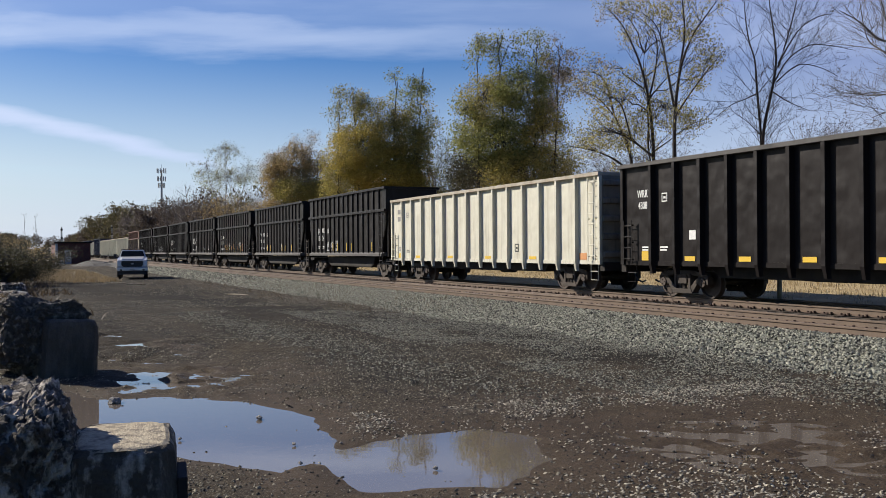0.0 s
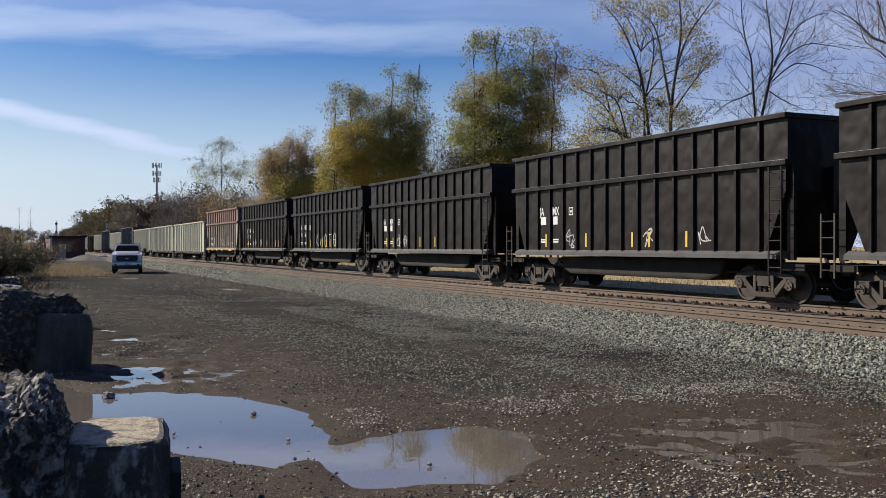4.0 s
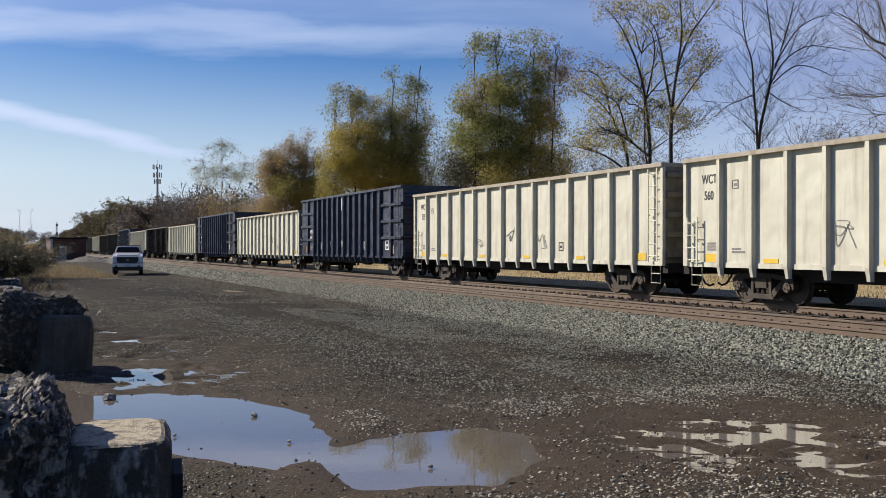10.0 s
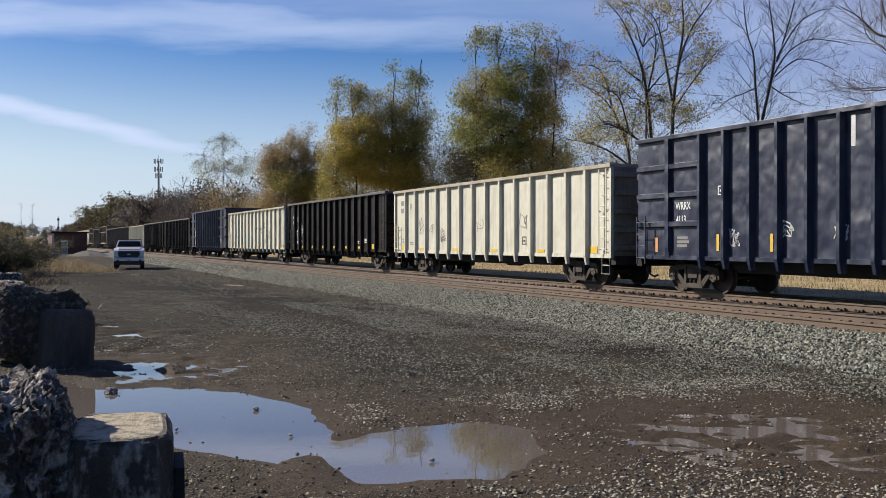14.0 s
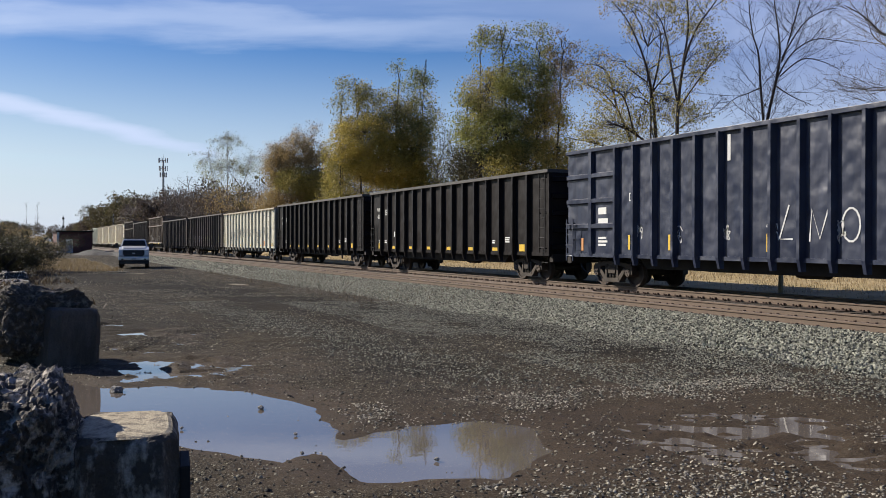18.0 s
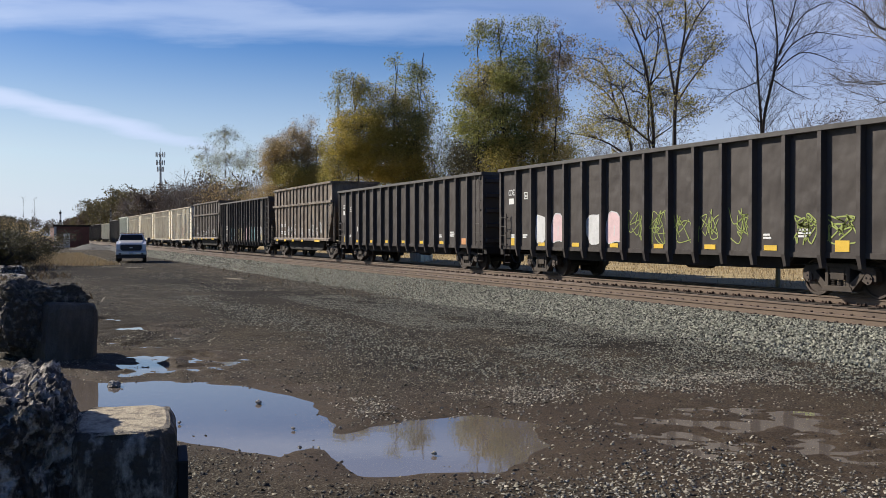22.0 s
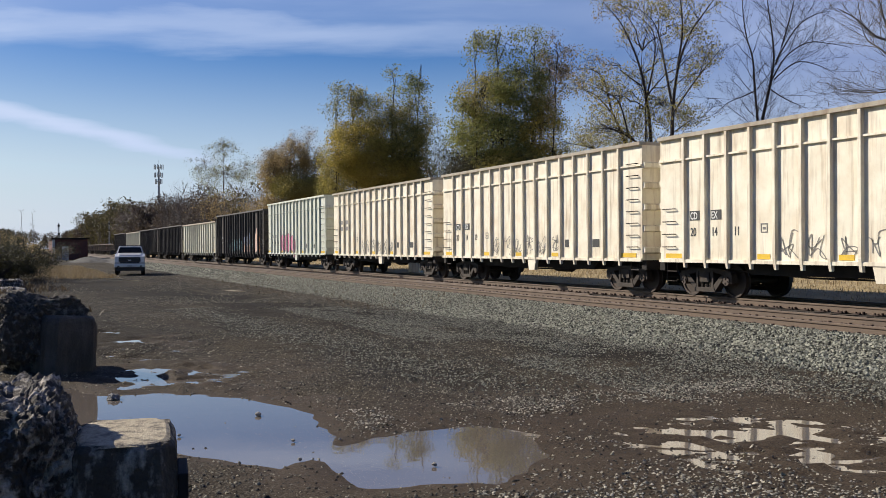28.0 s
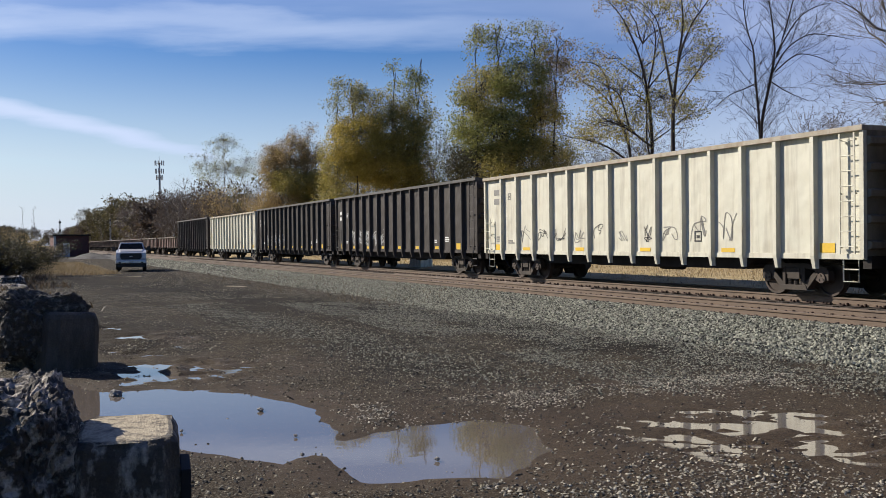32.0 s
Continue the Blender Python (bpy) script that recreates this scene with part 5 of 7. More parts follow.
def sweep_tree(at, stems, seed, side, bark="bark", leaf=None, per=9, size=0.075, scatter=0.25, clump=0.46, reach=2.6, start=0.3, label="", droop=0.0, thin=0.0065, every=0.55):
    """A tree of a few long sweeping stems; each stem is (radius, [(offset to the side, height), ...])."""
    rng, nrng = random.Random(seed), np.random.RandomState(seed)
    across, deep = Vector((side[0], side[1], 0)), Vector((-side[1], side[0], 0))
    root = tagged(new("tree"), label, "tree")
    root.location = at
    ends, fine, limbs = [], [], []

    def bough(p, d, length, r, level):
        n = 5 if level == 1 else 3
        pts, radii = [p.copy()], [r]
        for i in range(n):
            bend = 0.10 - droop * (i / n) if level == 1 else 0.06
            d = (d + Vector((rng.uniform(-1, 1), rng.uniform(-1, 1), rng.uniform(-1, 1))) * 0.14 + Vector((0, 0, bend))).normalized()
            p = p + d * (length / n)
            pts.append(p.copy())
            radii.append(r * (1 - 0.72 * (i + 1) / n))
        (limbs if level == 1 else fine).append((pts, radii, level + 1))
        if level == 3:
            ends.append((pts[-1], pts[1]))
            return
        k = max(2, int(length / (0.34 if level == 1 else 0.24)))
        for j in range(k):
            t = (j + 0.6) / k * n
            i = min(int(t), n - 1)
            q = pts[i].lerp(pts[i + 1], t - i)
            way = (pts[i + 1] - pts[i]).normalized()
            out = Vector((rng.uniform(-1, 1), rng.uniform(-1, 1), rng.uniform(-0.4, 0.8))).normalized()
            bough(q, (way * 0.75 + out * 0.75).normalized(), length * (0.30 + 0.30 * rng.random()) * (1.15 - 0.5 * j / k), radii[i] * 0.5, level + 1)

    for radius, line in stems:
        knots = [across * o + deep * rng.uniform(-0.5, 0.5) * (z > 3) + Vector((0, 0, z)) for o, z in line]
        pts = []
        for i in range(len(knots) - 1):
            p0, p1, p2, p3 = knots[max(i - 1, 0)], knots[i], knots[i + 1], knots[min(i + 2, len(knots) - 1)]
            for s in range(4):
                t = s / 4
                pts.append(0.5 * (2 * p1 + (p2 - p0) * t + (2 * p0 - 5 * p1 + 4 * p2 - p3) * t * t + (3 * p1 - p0 - 3 * p2 + p3) * t ** 3))
        pts.append(knots[-1])
        m = len(pts)
        radii = [0.72 * radius * (1 - 0.92 * i / (m - 1)) + 0.006 for i in range(m)]
        part("stem", arrays("stem", *tube_arrays([(pts, radii, 0)], thin), bark, smooth=True), root)
        total = sum((b - a).length for a, b in zip(pts, pts[1:]))
        gone = 0.0
        turn = rng.uniform(0, 6.28)
        for a, b, r in zip(pts, pts[1:], radii):
            span = (b - a).length
            k = int((gone + span) / every) - int(gone / every)
            for j in range(k):
                t = (gone + span * (j + 0.5) / k) / total
                if t < start or rng.random() < 0.15:
                    continue
                turn += 2.4 + rng.uniform(-0.5, 0.5)
                out = Vector((math.cos(turn), math.sin(turn), 0))
                d = ((b - a).normalized() * 0.65 + out * 0.8).normalized()
                bough(a.lerp(b, (j + 0.5) / k), d, reach * (1.25 - 0.75 * t) * rng.uniform(0.6, 1.3), min(r * 0.5, 0.022), 1)
            gone += span
        ends.append((pts[-1], pts[-2]))
    part("limb_frame", arrays("limb_frame", *tube_arrays(limbs, thin), bark, smooth=True), root)["kind"] = "stuff"
    part("twig_spray", arrays("twig_spray", *tube_arrays(fine, thin), bark), root)["kind"] = "stuff"
    if leaf:
        c = np.array([tuple(e) for e, _ in ends])
        c = c[[noise.noise(Vector(p) * 0.5 + Vector((seed, 0, 0))) > clump - 0.5 for p in c]]
        part("crown", arrays("crown", *leaf_arrays(nrng, c, per, size, scatter), leaf), root)
    return root


def at_view(x_off, depth_y, z=0.1):
    """A place seen at x_off (tangent to the side of the view's middle, heading 23.93 from the track), on the line y = depth_y."""
    a = radians(23.93) + math.atan(x_off)
    return (-depth_y / math.tan(a), depth_y, z)


def px_off(x):
    return (x - 784) / 1700.0



def crown_tree(at, side, seed, trunks, lobes, label, bark="bark", size=0.074, per=125, scatter=0.42, twigs=4):
    """A tree whose crown is several leafy masses borne on its limbs. trunks: (radius, [(offset, height), ...]);
    lobes: (offset, height, half width, half height, fullness, leaf). Offsets run along side."""
    rng, nrng = random.Random(seed), np.random.RandomState(seed)
    across, deep = np.array((side[0], side[1], 0.0)), np.array((-side[1], side[0], 0.0))
    up = np.array((0, 0, 1.0))
    root = tagged(new("tree"), label, "tree")
    root.location = at
    axis = []
    for radius, line in trunks:
        P = np.array([across * o + deep * rng.uniform(-0.3, 0.3) + up * z for o, z in line])
        t = np.linspace(0, len(P) - 1, 4 * len(P))
        pts = np.stack([np.interp(t, np.arange(len(P)), P[:, k]) for k in range(3)], 1)
        pts += nrng.normal(0, 0.05, pts.shape)
        radii = [radius * (1 - 0.93 * k / (len(pts) - 1)) * 0.8 + 0.008 for k in range(len(pts))]
        part("trunk", arrays("trunk", *tube_arrays([([Vector(p) for p in pts], radii, 0)], 0.01), bark, smooth=True), root)
        axis.append(pts)
    axis = np.concatenate(axis)
    limbs, fine, clumps = [], [], {}
    for off, z, rx, rz, full, leaf in lobes:
        rx, rz = rx * 1.1, rz * 1.05
        centre = across * off + up * z + deep * rng.uniform(-0.5, 0.5) * rx
        low = axis[(axis[:, 2] < z - 0.4 * rz) & (axis[:, 2] > 1.2)]
        low = low if len(low) else axis
        foot = low[np.argmin(np.linalg.norm((low - centre) * np.array((1, 1, 0.55)), axis=1))]
        tip = centre + up * rz * 0.75
        n = 7
        line = [foot + (tip - foot) * (k / n) ** 0.9 + nrng.normal(0, 0.12, 3) * (k > 0) + up * 0.25 * math.sin(math.pi * k / n) for k in range(n + 1)]
        limbs.append(([Vector(p) for p in line], [0.045 * (1 - 0.85 * k / n) for k in range(n + 1)], 1))
        count = max(4, int(4.19 * rx * rx * rz * full * 1.45))
        q = nrng.normal(0, 1, (count, 3))
        q *= (nrng.uniform(0.12, 1.0, count) ** 0.42 / np.linalg.norm(q, axis=1))[:, None]
        C = centre + q[:, :1] * across * rx + q[:, 1:2] * deep * rx * 0.95 + q[:, 2:] * up * rz
        clumps.setdefault(leaf, []).append(C)
        for c in C:
            a = line[rng.randint(3, n)]
            m = (a + c) / 2 + nrng.normal(0, 0.15, 3) + up * 0.1
            fine.append(([Vector(a), Vector(m), Vector(c)], [0.016, 0.011, 0.006], 2))
            for _ in range(twigs):
                d = nrng.normal(0, 1, 3) + (c - centre) * 0.35 + up * 0.5
                d *= rng.uniform(0.35, 0.75) / np.linalg.norm(d)
                b = m + (c - m) * rng.uniform(0.3, 1.0)
                fine.append(([Vector(b), Vector(b + d * 0.5 + nrng.normal(0, 0.05, 3)), Vector(b + d)], [0.007, 0.006, 0.005], 3))
    part("limb_frame", arrays("limb_frame", *tube_arrays(limbs, 0.012), bark, smooth=True), root)["kind"] = "stuff"
    part("twig_spray", arrays("twig_spray", *tube_arrays(fine, 0.004), bark), root)["kind"] = "stuff"
    for leaf, groups in clumps.items():
        part("crown", arrays("crown", *leaf_arrays(nrng, np.concatenate(groups), per, size, scatter, 0.5), leaf), root)
    return root


def make_trees():
    """The row of trees behind the tracks. x: where it stands along the row, y: how far off."""
    T = lambda x, y, h, seed, **k: tree(k.pop("name", "tree"), at_view(px_off(x), y), h, seed, **k)

    def S(x, y, stems, seed, **k):
        a = radians(23.93) + math.atan(px_off(x))
        return sweep_tree(at_view(px_off(x), y), stems, seed, (math.sin(a), math.cos(a)), **k)

    def C(x, y, seed, trunks, lobes, label, **k):
        a = radians(23.93) + math.atan(px_off(x))
        return crown_tree(at_view(px_off(x), y), (math.sin(a), math.cos(a)), seed, trunks, lobes, label, **k)

    G, O, Y, P, B, D, R = "leaf_green", "leaf_olive", "leaf_yellow", "leaf_pale", "leaf_brown", "leaf_dark", "leaf_orange"
    S(1620, 36, [(0.15, [(0.5, -0.2), (0.4, 4.4), (0.0, 7.6), (-0.7, 10.4), (-1.5, 11.1), (-2.2, 11.9), (-3.0, 12.4)]), (0.07, [(-0.5, 9.6), (-1.2, 10.4), (-1.9, 11.2), (-2.2, 13.1)]),
                 (0.06, [(-0.2, 8.9), (-1.0, 8.5), (-2.0, 8.6), (-2.7, 8.8)]), (0.05, [(0.2, 7.6), (-1.0, 7.7), (-1.7, 7.5)]), (0.09, [(-0.7, 10.4), (-1.1, 11.9), (-1.5, 13.6)])],
      11, bark="bark_grey", reach=2.8, start=0.2, droop=0.10, every=0.26, thin=0.0045, label="bare leafless tree with fine purple-brown twigs")
    S(1345, 37, [(0.12, [(0.1, -0.2), (0.1, 5.1), (0.1, 7.6), (-0.1, 10.4), (-0.2, 11.9), (-0.5, 13.1), (-0.7, 14.7), (-0.6, 16.5)]), (0.15, [(0.2, -0.2), (0.2, 5.1), (0.2, 7.9), (0.7, 10.4), (0.9, 11.9), (0.8, 13.4), (0.6, 15.0), (0.5, 16.8)]),
                 (0.07, [(1.0, 11.6), (1.4, 12.8), (1.8, 14.3), (2.2, 16.2)]), (0.055, [(0.8, 10.7), (1.5, 11.9), (2.6, 12.6), (3.8, 12.5), (4.8, 12.2)]), (0.05, [(0.9, 10.8), (2.0, 11.6), (3.1, 11.4), (4.0, 10.8)]),
                 (0.045, [(-0.1, 10.2), (-0.8, 9.9), (-1.5, 9.6), (-2.2, 9.0)]), (0.055, [(1.0, 11.7), (2.0, 13.4), (2.9, 14.0), (3.8, 14.2)]), (0.045, [(0.7, 10.2), (1.5, 9.6), (2.6, 9.1)])],
      12, reach=2.5, start=0.22, droop=0.10, every=0.28, thin=0.0045, label="bare leafless dark tree with arching limbs")
    T(1480, 42, 9.2, 31, bark="bark_grey", levels=4, spread=0.6, width=2.2, label="small bare sapling behind the tracks")
    S(1195, 34, [(0.19, [(0.0, -0.2), (0.0, 5.3), (0.0, 8.2), (0.1, 10.1), (0.4, 12.0), (1.0, 13.6), (1.6, 14.5), (3.0, 16.4)]), (0.07, [(0.0, 9.1), (1.0, 10.7), (2.1, 12.1), (2.7, 12.8)]),
                 (0.10, [(0.0, 9.7), (-0.4, 12.0), (-0.6, 13.3), (-1.0, 14.5), (-1.8, 15.2)]), (0.09, [(0.3, 11.7), (0.6, 13.9), (0.5, 15.8), (0.4, 17.1)])],
      13, leaf=O, reach=2.2, start=0.4, per=13, size=0.060, scatter=0.24, clump=0.46, every=0.36, label="half-bare tree with thin olive autumn leaves")
    S(1155, 34.5, [(0.18, [(0.0, -0.2), (0.0, 5.5), (0.1, 7.5), (-0.1, 10.2), (-0.5, 12.2), (-1.1, 13.9), (-1.7, 15.2), (-2.5, 16.2)]), (0.08, [(-0.2, 10.5), (0.3, 12.8), (0.2, 14.5), (-1.0, 15.7)]), (0.11, [(0.0, 7.3), (-1.2, 8.3), (-2.3, 8.8), (-3.2, 8.8)]),
                   (0.07, [(-1.2, 8.3), (-1.7, 10.2), (-2.3, 10.8), (-3.5, 11.5)]), (0.05, [(0.1, 7.5), (1.0, 8.1), (2.2, 9.0), (3.5, 9.4)])],
      14, leaf=O, reach=2.2, start=0.35, per=13, size=0.060, scatter=0.24, clump=0.46, every=0.36, label="half-bare forked tree with sparse yellow leaves")
    S(1120, 35, [(0.15, [(0.0, -0.2), (0.0, 6.5), (-0.4, 8.5), (-1.1, 10.2), (-1.6, 12.2), (-2.4, 12.9), (-3.4, 12.9)]), (0.10, [(0.0, 6.5), (-1.4, 7.5), (-2.8, 8.0), (-3.9, 8.2)]), (0.07, [(-0.9, 9.8), (-2.1, 11.2), (-3.4, 11.7)])],
      33, leaf=O, per=13, size=0.060, scatter=0.24, clump=0.42, reach=2.3, start=0.3, every=0.34, label="leaning tree with a long sweeping limb and thin leaves")
    C(1150, 34.7, 41, [(0.10, [(0, -0.2), (0.1, 6), (-0.1, 10), (-0.3, 13.5)])],
      [(1.3, 9.7, 0.95, 0.85, 2.6, Y), (0.5, 10.2, 0.6, 0.5, 1.6, O), (-2.8, 10.3, 0.7, 0.7, 2.2, Y), (-1.3, 10.5, 0.85, 0.9, 1.7, Y), (-1.1, 14.3, 0.75, 0.5, 1.6, Y), (2.5, 14.8, 0.5, 0.7, 1.4, O), (0.1, 8.4, 0.35, 0.7, 2.2, Y),
       (-3.5, 12.5, 1.4, 1.3, 0.5, B), (-2.5, 8.1, 2.0, 1.3, 0.6, O), (-1.7, 15.9, 1.5, 0.7, 0.5, B), (1.5, 16.0, 1.7, 0.7, 0.5, O), (2.9, 11.6, 0.5, 0.5, 1.0, O), (3.9, 13.1, 0.6, 0.7, 0.6, P), (-0.3, 11.9, 0.6, 0.7, 0.6, O), (2.2, 12.6, 0.7, 0.8, 0.7, O)],
      "thin autumn tree with olive-yellow leaf clusters", size=0.062, per=52, scatter=0.28)
    C(905, 34, 42, [(0.22, [(0, -0.2), (-0.2, 6), (-0.6, 12), (-0.9, 17.6)]), (0.16, [(1.6, -0.2), (1.7, 7), (1.9, 13), (2.0, 17)]), (0.12, [(-2.2, -0.2), (-2.4, 8), (-2.4, 16.8)]), (0.12, [(3.3, -0.2), (3.3, 9), (3.7, 16.4)])],
      [(-2.4, 16.5, 0.8, 1.9, 1.0, G), (-0.8, 16.9, 0.9, 1.8, 1.0, G), (0.4, 16.6, 0.6, 1.5, 0.9, G), (1.9, 16.6, 1.0, 1.5, 1.0, G), (3.7, 16.1, 1.2, 1.7, 0.5, B), (-1.6, 12.7, 2.0, 2.3, 1.1, O), (0.8, 13.3, 2.0, 2.1, 1.3, G),
       (3.2, 13.5, 1.8, 2.5, 0.6, B), (-3.5, 11.4, 1.0, 1.7, 1.2, G), (-1.1, 9.7, 2.9, 2.1, 1.1, G), (2.4, 10.4, 2.0, 2.0, 1.0, Y), (-2.8, 7.6, 2.0, 1.3, 1.2, D), (0.6, 7.4, 2.5, 1.7, 1.2, O), (3.4, 8.0, 1.7, 1.7, 1.0, O)],
      "dense green autumn tree with airy upright tops")
    C(690, 31, 43, [(0.20, [(0, -0.2), (0.3, 7), (0.5, 12), (0.6, 17.6)]), (0.14, [(2.4, -0.2), (2.6, 8), (3.0, 17.6)]), (0.14, [(-2.4, -0.2), (-2.8, 8), (-3.2, 15.8)]), (0.10, [(-4.4, -0.2), (-4.6, 8), (-4.6, 15.2)])],
      [(-4.6, 14.0, 0.9, 2.2, 0.7, P), (-3.3, 15.1, 1.3, 1.5, 0.6, P), (-2.0, 14.5, 1.7, 1.8, 0.7, O), (-2.6, 10.6, 2.6, 2.6, 1.2, Y), (-4.6, 8.9, 1.5, 2.2, 1.0, O), (0.5, 12.2, 2.3, 3.0, 0.9, O), (0.6, 16.7, 0.7, 1.7, 0.9, G),
       (2.3, 16.0, 1.0, 2.1, 0.8, G), (3.2, 16.9, 0.6, 1.7, 0.9, G), (3.0, 13.5, 1.2, 2.1, 0.8, O), (2.5, 10.4, 1.7, 3.0, 1.1, O), (0.0, 8.4, 3.6, 1.8, 1.2, Y), (-4.6, 6.2, 2.0, 1.6, 0.8, O), (2.6, 6.2, 2.4, 1.8, 0.8, O)],
      "yellowing olive autumn tree with slim airy tops", size=0.08)
    T(785, 36, 14.6, 22, bark="bark_grey", levels=5, width=5, leaf=P, per=1, size=0.107, label="slim nearly bare grey tree")
    T(800, 33, 6.6, 36, leaf=O, per=26, size=0.089, scatter=0.42, levels=4, width=6, label="low olive tree beside the tracks")
    C(510, 30, 44, [(0.16, [(0, -0.2), (0.2, 6), (0.7, 14)]), (0.12, [(-1.2, -0.2), (-1.3, 7), (-1.4, 12.6)]), (0.10, [(2.6, -0.2), (2.6, 15)]), (0.10, [(3.6, -0.2), (3.6, 12)])],
      [(-1.4, 10.8, 1.9, 2.7, 1.1, B), (0.7, 12.3, 2.0, 2.9, 0.6, B), (2.6, 13.1, 1.9, 2.7, 0.25, B), (3.6, 10.8, 1.9, 2.6, 0.7, B), (1.4, 8.9, 3.4, 1.5, 1.0, O), (4.6, 9.0, 1.5, 1.4, 1.2, R), (-0.5, 6.0, 3.6, 2.0, 0.5, B), (3.4, 6.4, 2.6, 2.0, 0.6, O)],
      "russet brown autumn tree beside the tracks", size=0.09, scatter=0.5, twigs=8)
    C(405, 30, 45, [(0.20, [(0, -0.2), (0.1, 5), (-0.4, 9), (-0.3, 16.5)]), (0.12, [(0.1, 5), (-1.6, 9.5), (-3.4, 13.8)]), (0.12, [(0.1, 5.5), (1.7, 10), (3.3, 13.8)])],
      [(-0.3, 16.2, 2.6, 2.2, 0.32, P), (-3.2, 14.0, 2.4, 2.2, 0.30, P), (3.1, 13.6, 2.3, 2.2, 0.30, P), (0.0, 12.3, 4.2, 2.6, 0.25, P)],
      "airy grey tree with few pale leaves", bark="bark_grey", size=0.085, per=36, scatter=0.5, twigs=12)
    T(455, 31, 9.5, 39, bark="bark_grey", leaf=B, per=8, size=0.112, scatter=0.42, levels=4, width=8, label="low grey tree with few brown leaves")
    T(345, 33, 9.0, 40, bark="bark_grey", levels=5, width=11, label="bare grey tree in the wood's edge")


make_trees()


def far_tree(r, at, height, width, kind):
    """A plain far tree: trunk, limbs and sprays of twigs or leaves, as arrays."""
    V, F = [], []
    rng = random.Random(int(r.randint(1 << 30)))
    tubes, ends = grow(rng, height, 0.8, 3, height * (0.014 if at[0] < -200 else 0.008), first=0.3)
    v, f = tube_arrays(tubes, 0.05 if at[0] < -200 else 0.010)
    k = height / v[:, 2].max()
    sq = width / 2 / np.percentile(np.hypot(v[:, 0], v[:, 1]), 95)
    v = v * np.array([sq, sq, k]) + at
    c = np.array([tuple(e) for e, _ in ends] + [tuple((e + b) / 2) for e, b in ends]) * np.array([sq, sq, k]) + at
    return v, f, c


def far_woods():
    r = np.random.RandomState(77)
    groups = {"bark_grey": [[], [], 0], "twig_grey": [[], [], 0], "far_brown": [[], [], 0], "far_olive": [[], [], 0], "leaf_dark": [[], [], 0]}

    def add(key, v, f):
        g = groups[key]
        g[0].append(v), g[1].append(f + g[2])
        g[2] += len(v)

    spots = []
    for i in range(150):     # the wood's edge beside the tracks, far down the line
        x = -165 - 5.2 * i - r.uniform(0, 8)
        y = 31 + r.uniform(0, 14) + 0.012 * abs(x)
        h = r.uniform(13, 17.5) * (0.92 if x > -330 else 1) + (5.5 if -560 < x < -410 else 0)
        spots.append((x, y, h, "twig_grey" if x > -400 and r.uniform() < 0.7 else ("far_olive" if -560 < x < -400 else ("far_brown" if r.uniform() < 0.6 else "far_olive"))))
    for i in range(34):      # behind the near trees
        x = -165 + 4.6 * i + r.uniform(-2, 2)
        spots.append((x, 44 + r.uniform(0, 10), r.uniform(7, 10) if x > -70 else r.uniform(10.5, 15), "twig_grey"))
    for i in range(30):      # the other side of the line, far off
        x = -300 - 28 * i
        spots.append((x, -14 - r.uniform(0, 40) - 0.015 * abs(x), r.uniform(7, 12), "far_brown" if r.uniform() < 0.5 else "leaf_dark"))
    for i in range(40):
        spots.append((-1150 - r.uniform(0, 150), -60 + i * 6, r.uniform(13, 24), "far_brown" if i % 3 else "far_olive"))
    for i in range(26):
        spots.append((-520 - 9 * i, -9 + 0.55 * i + r.uniform(-4, 3), r.uniform(8, 13), ("far_brown", "twig_grey", "leaf_dark")[i % 3]))
    for x, y, h, kind in spots:
        v, f, c = far_tree(r, np.array((x, y, 0.0)), h, h * r.uniform(0.5, 0.75), kind)
        add("bark_grey", v, f)
        far = abs(x) > 250
        n = {"twig_grey": 8}.get(kind, 10)
        twig = kind == "twig_grey"
        lv, lf = leaf_arrays(r, c, (n if not far else n // 2 + 1) * (2 if twig else 1) * (2 if twig and not far else 1), (0.28 if not far else 0.55) * ((0.85 if not far else 1.8) if twig else 1.0), 0.7 if not far else 1.0, 0.05 if twig else 0.45)
        add(kind, lv, lf)
    for key, (v, f, n) in groups.items():
        if n:
            me = arrays("far_woods", np.concatenate(v), np.concatenate(f), key)
            tagged(new("far_woods", me), "distant bare and russet autumn woods along the line", "woods", kind="stuff")


far_woods()


def blades(name, spots, height, seed, mat, label, width=0.012):
    """Grass: narrow bent blades standing at the spots."""
    r = np.random.RandomState(seed)
    n = len(spots)
    h = np.asarray(height) * r.uniform(0.5, 1.2, n)
    q = r.uniform(0, 6.28, n)
    d = np.stack([np.cos(q), np.sin(q), np.zeros(n)], 1)
    lean = np.stack([np.cos(q + 1.2), np.sin(q + 1.2), np.zeros(n)], 1) * (h * r.uniform(0.1, 1.1, n))[:, None]
    w = width * r.uniform(0.7, 1.5, n)[:, None]
    up = np.array([0, 0, 1.0])
    V = np.stack([spots - d * w, spots + d * w, spots + d * w * 0.7 + lean * 0.4 + up * (h * 0.6)[:, None], spots - d * w * 0.7 + lean * 0.4 + up * (h * 0.6)[:, None],
                  spots + lean + d * w * 0.2 + up * h[:, None], spots + lean - d * w * 0.2 + up * h[:, None]], 1).reshape(-1, 3)
    b = 6 * np.arange(n)[:, None]
    F = np.concatenate([b + np.array([[0, 1, 2, 3]]), b + np.array([[3, 2, 4, 5]])], 0)
    return tagged(new(name, arrays(name, V, F, mat)), label, "grass", kind="stuff")


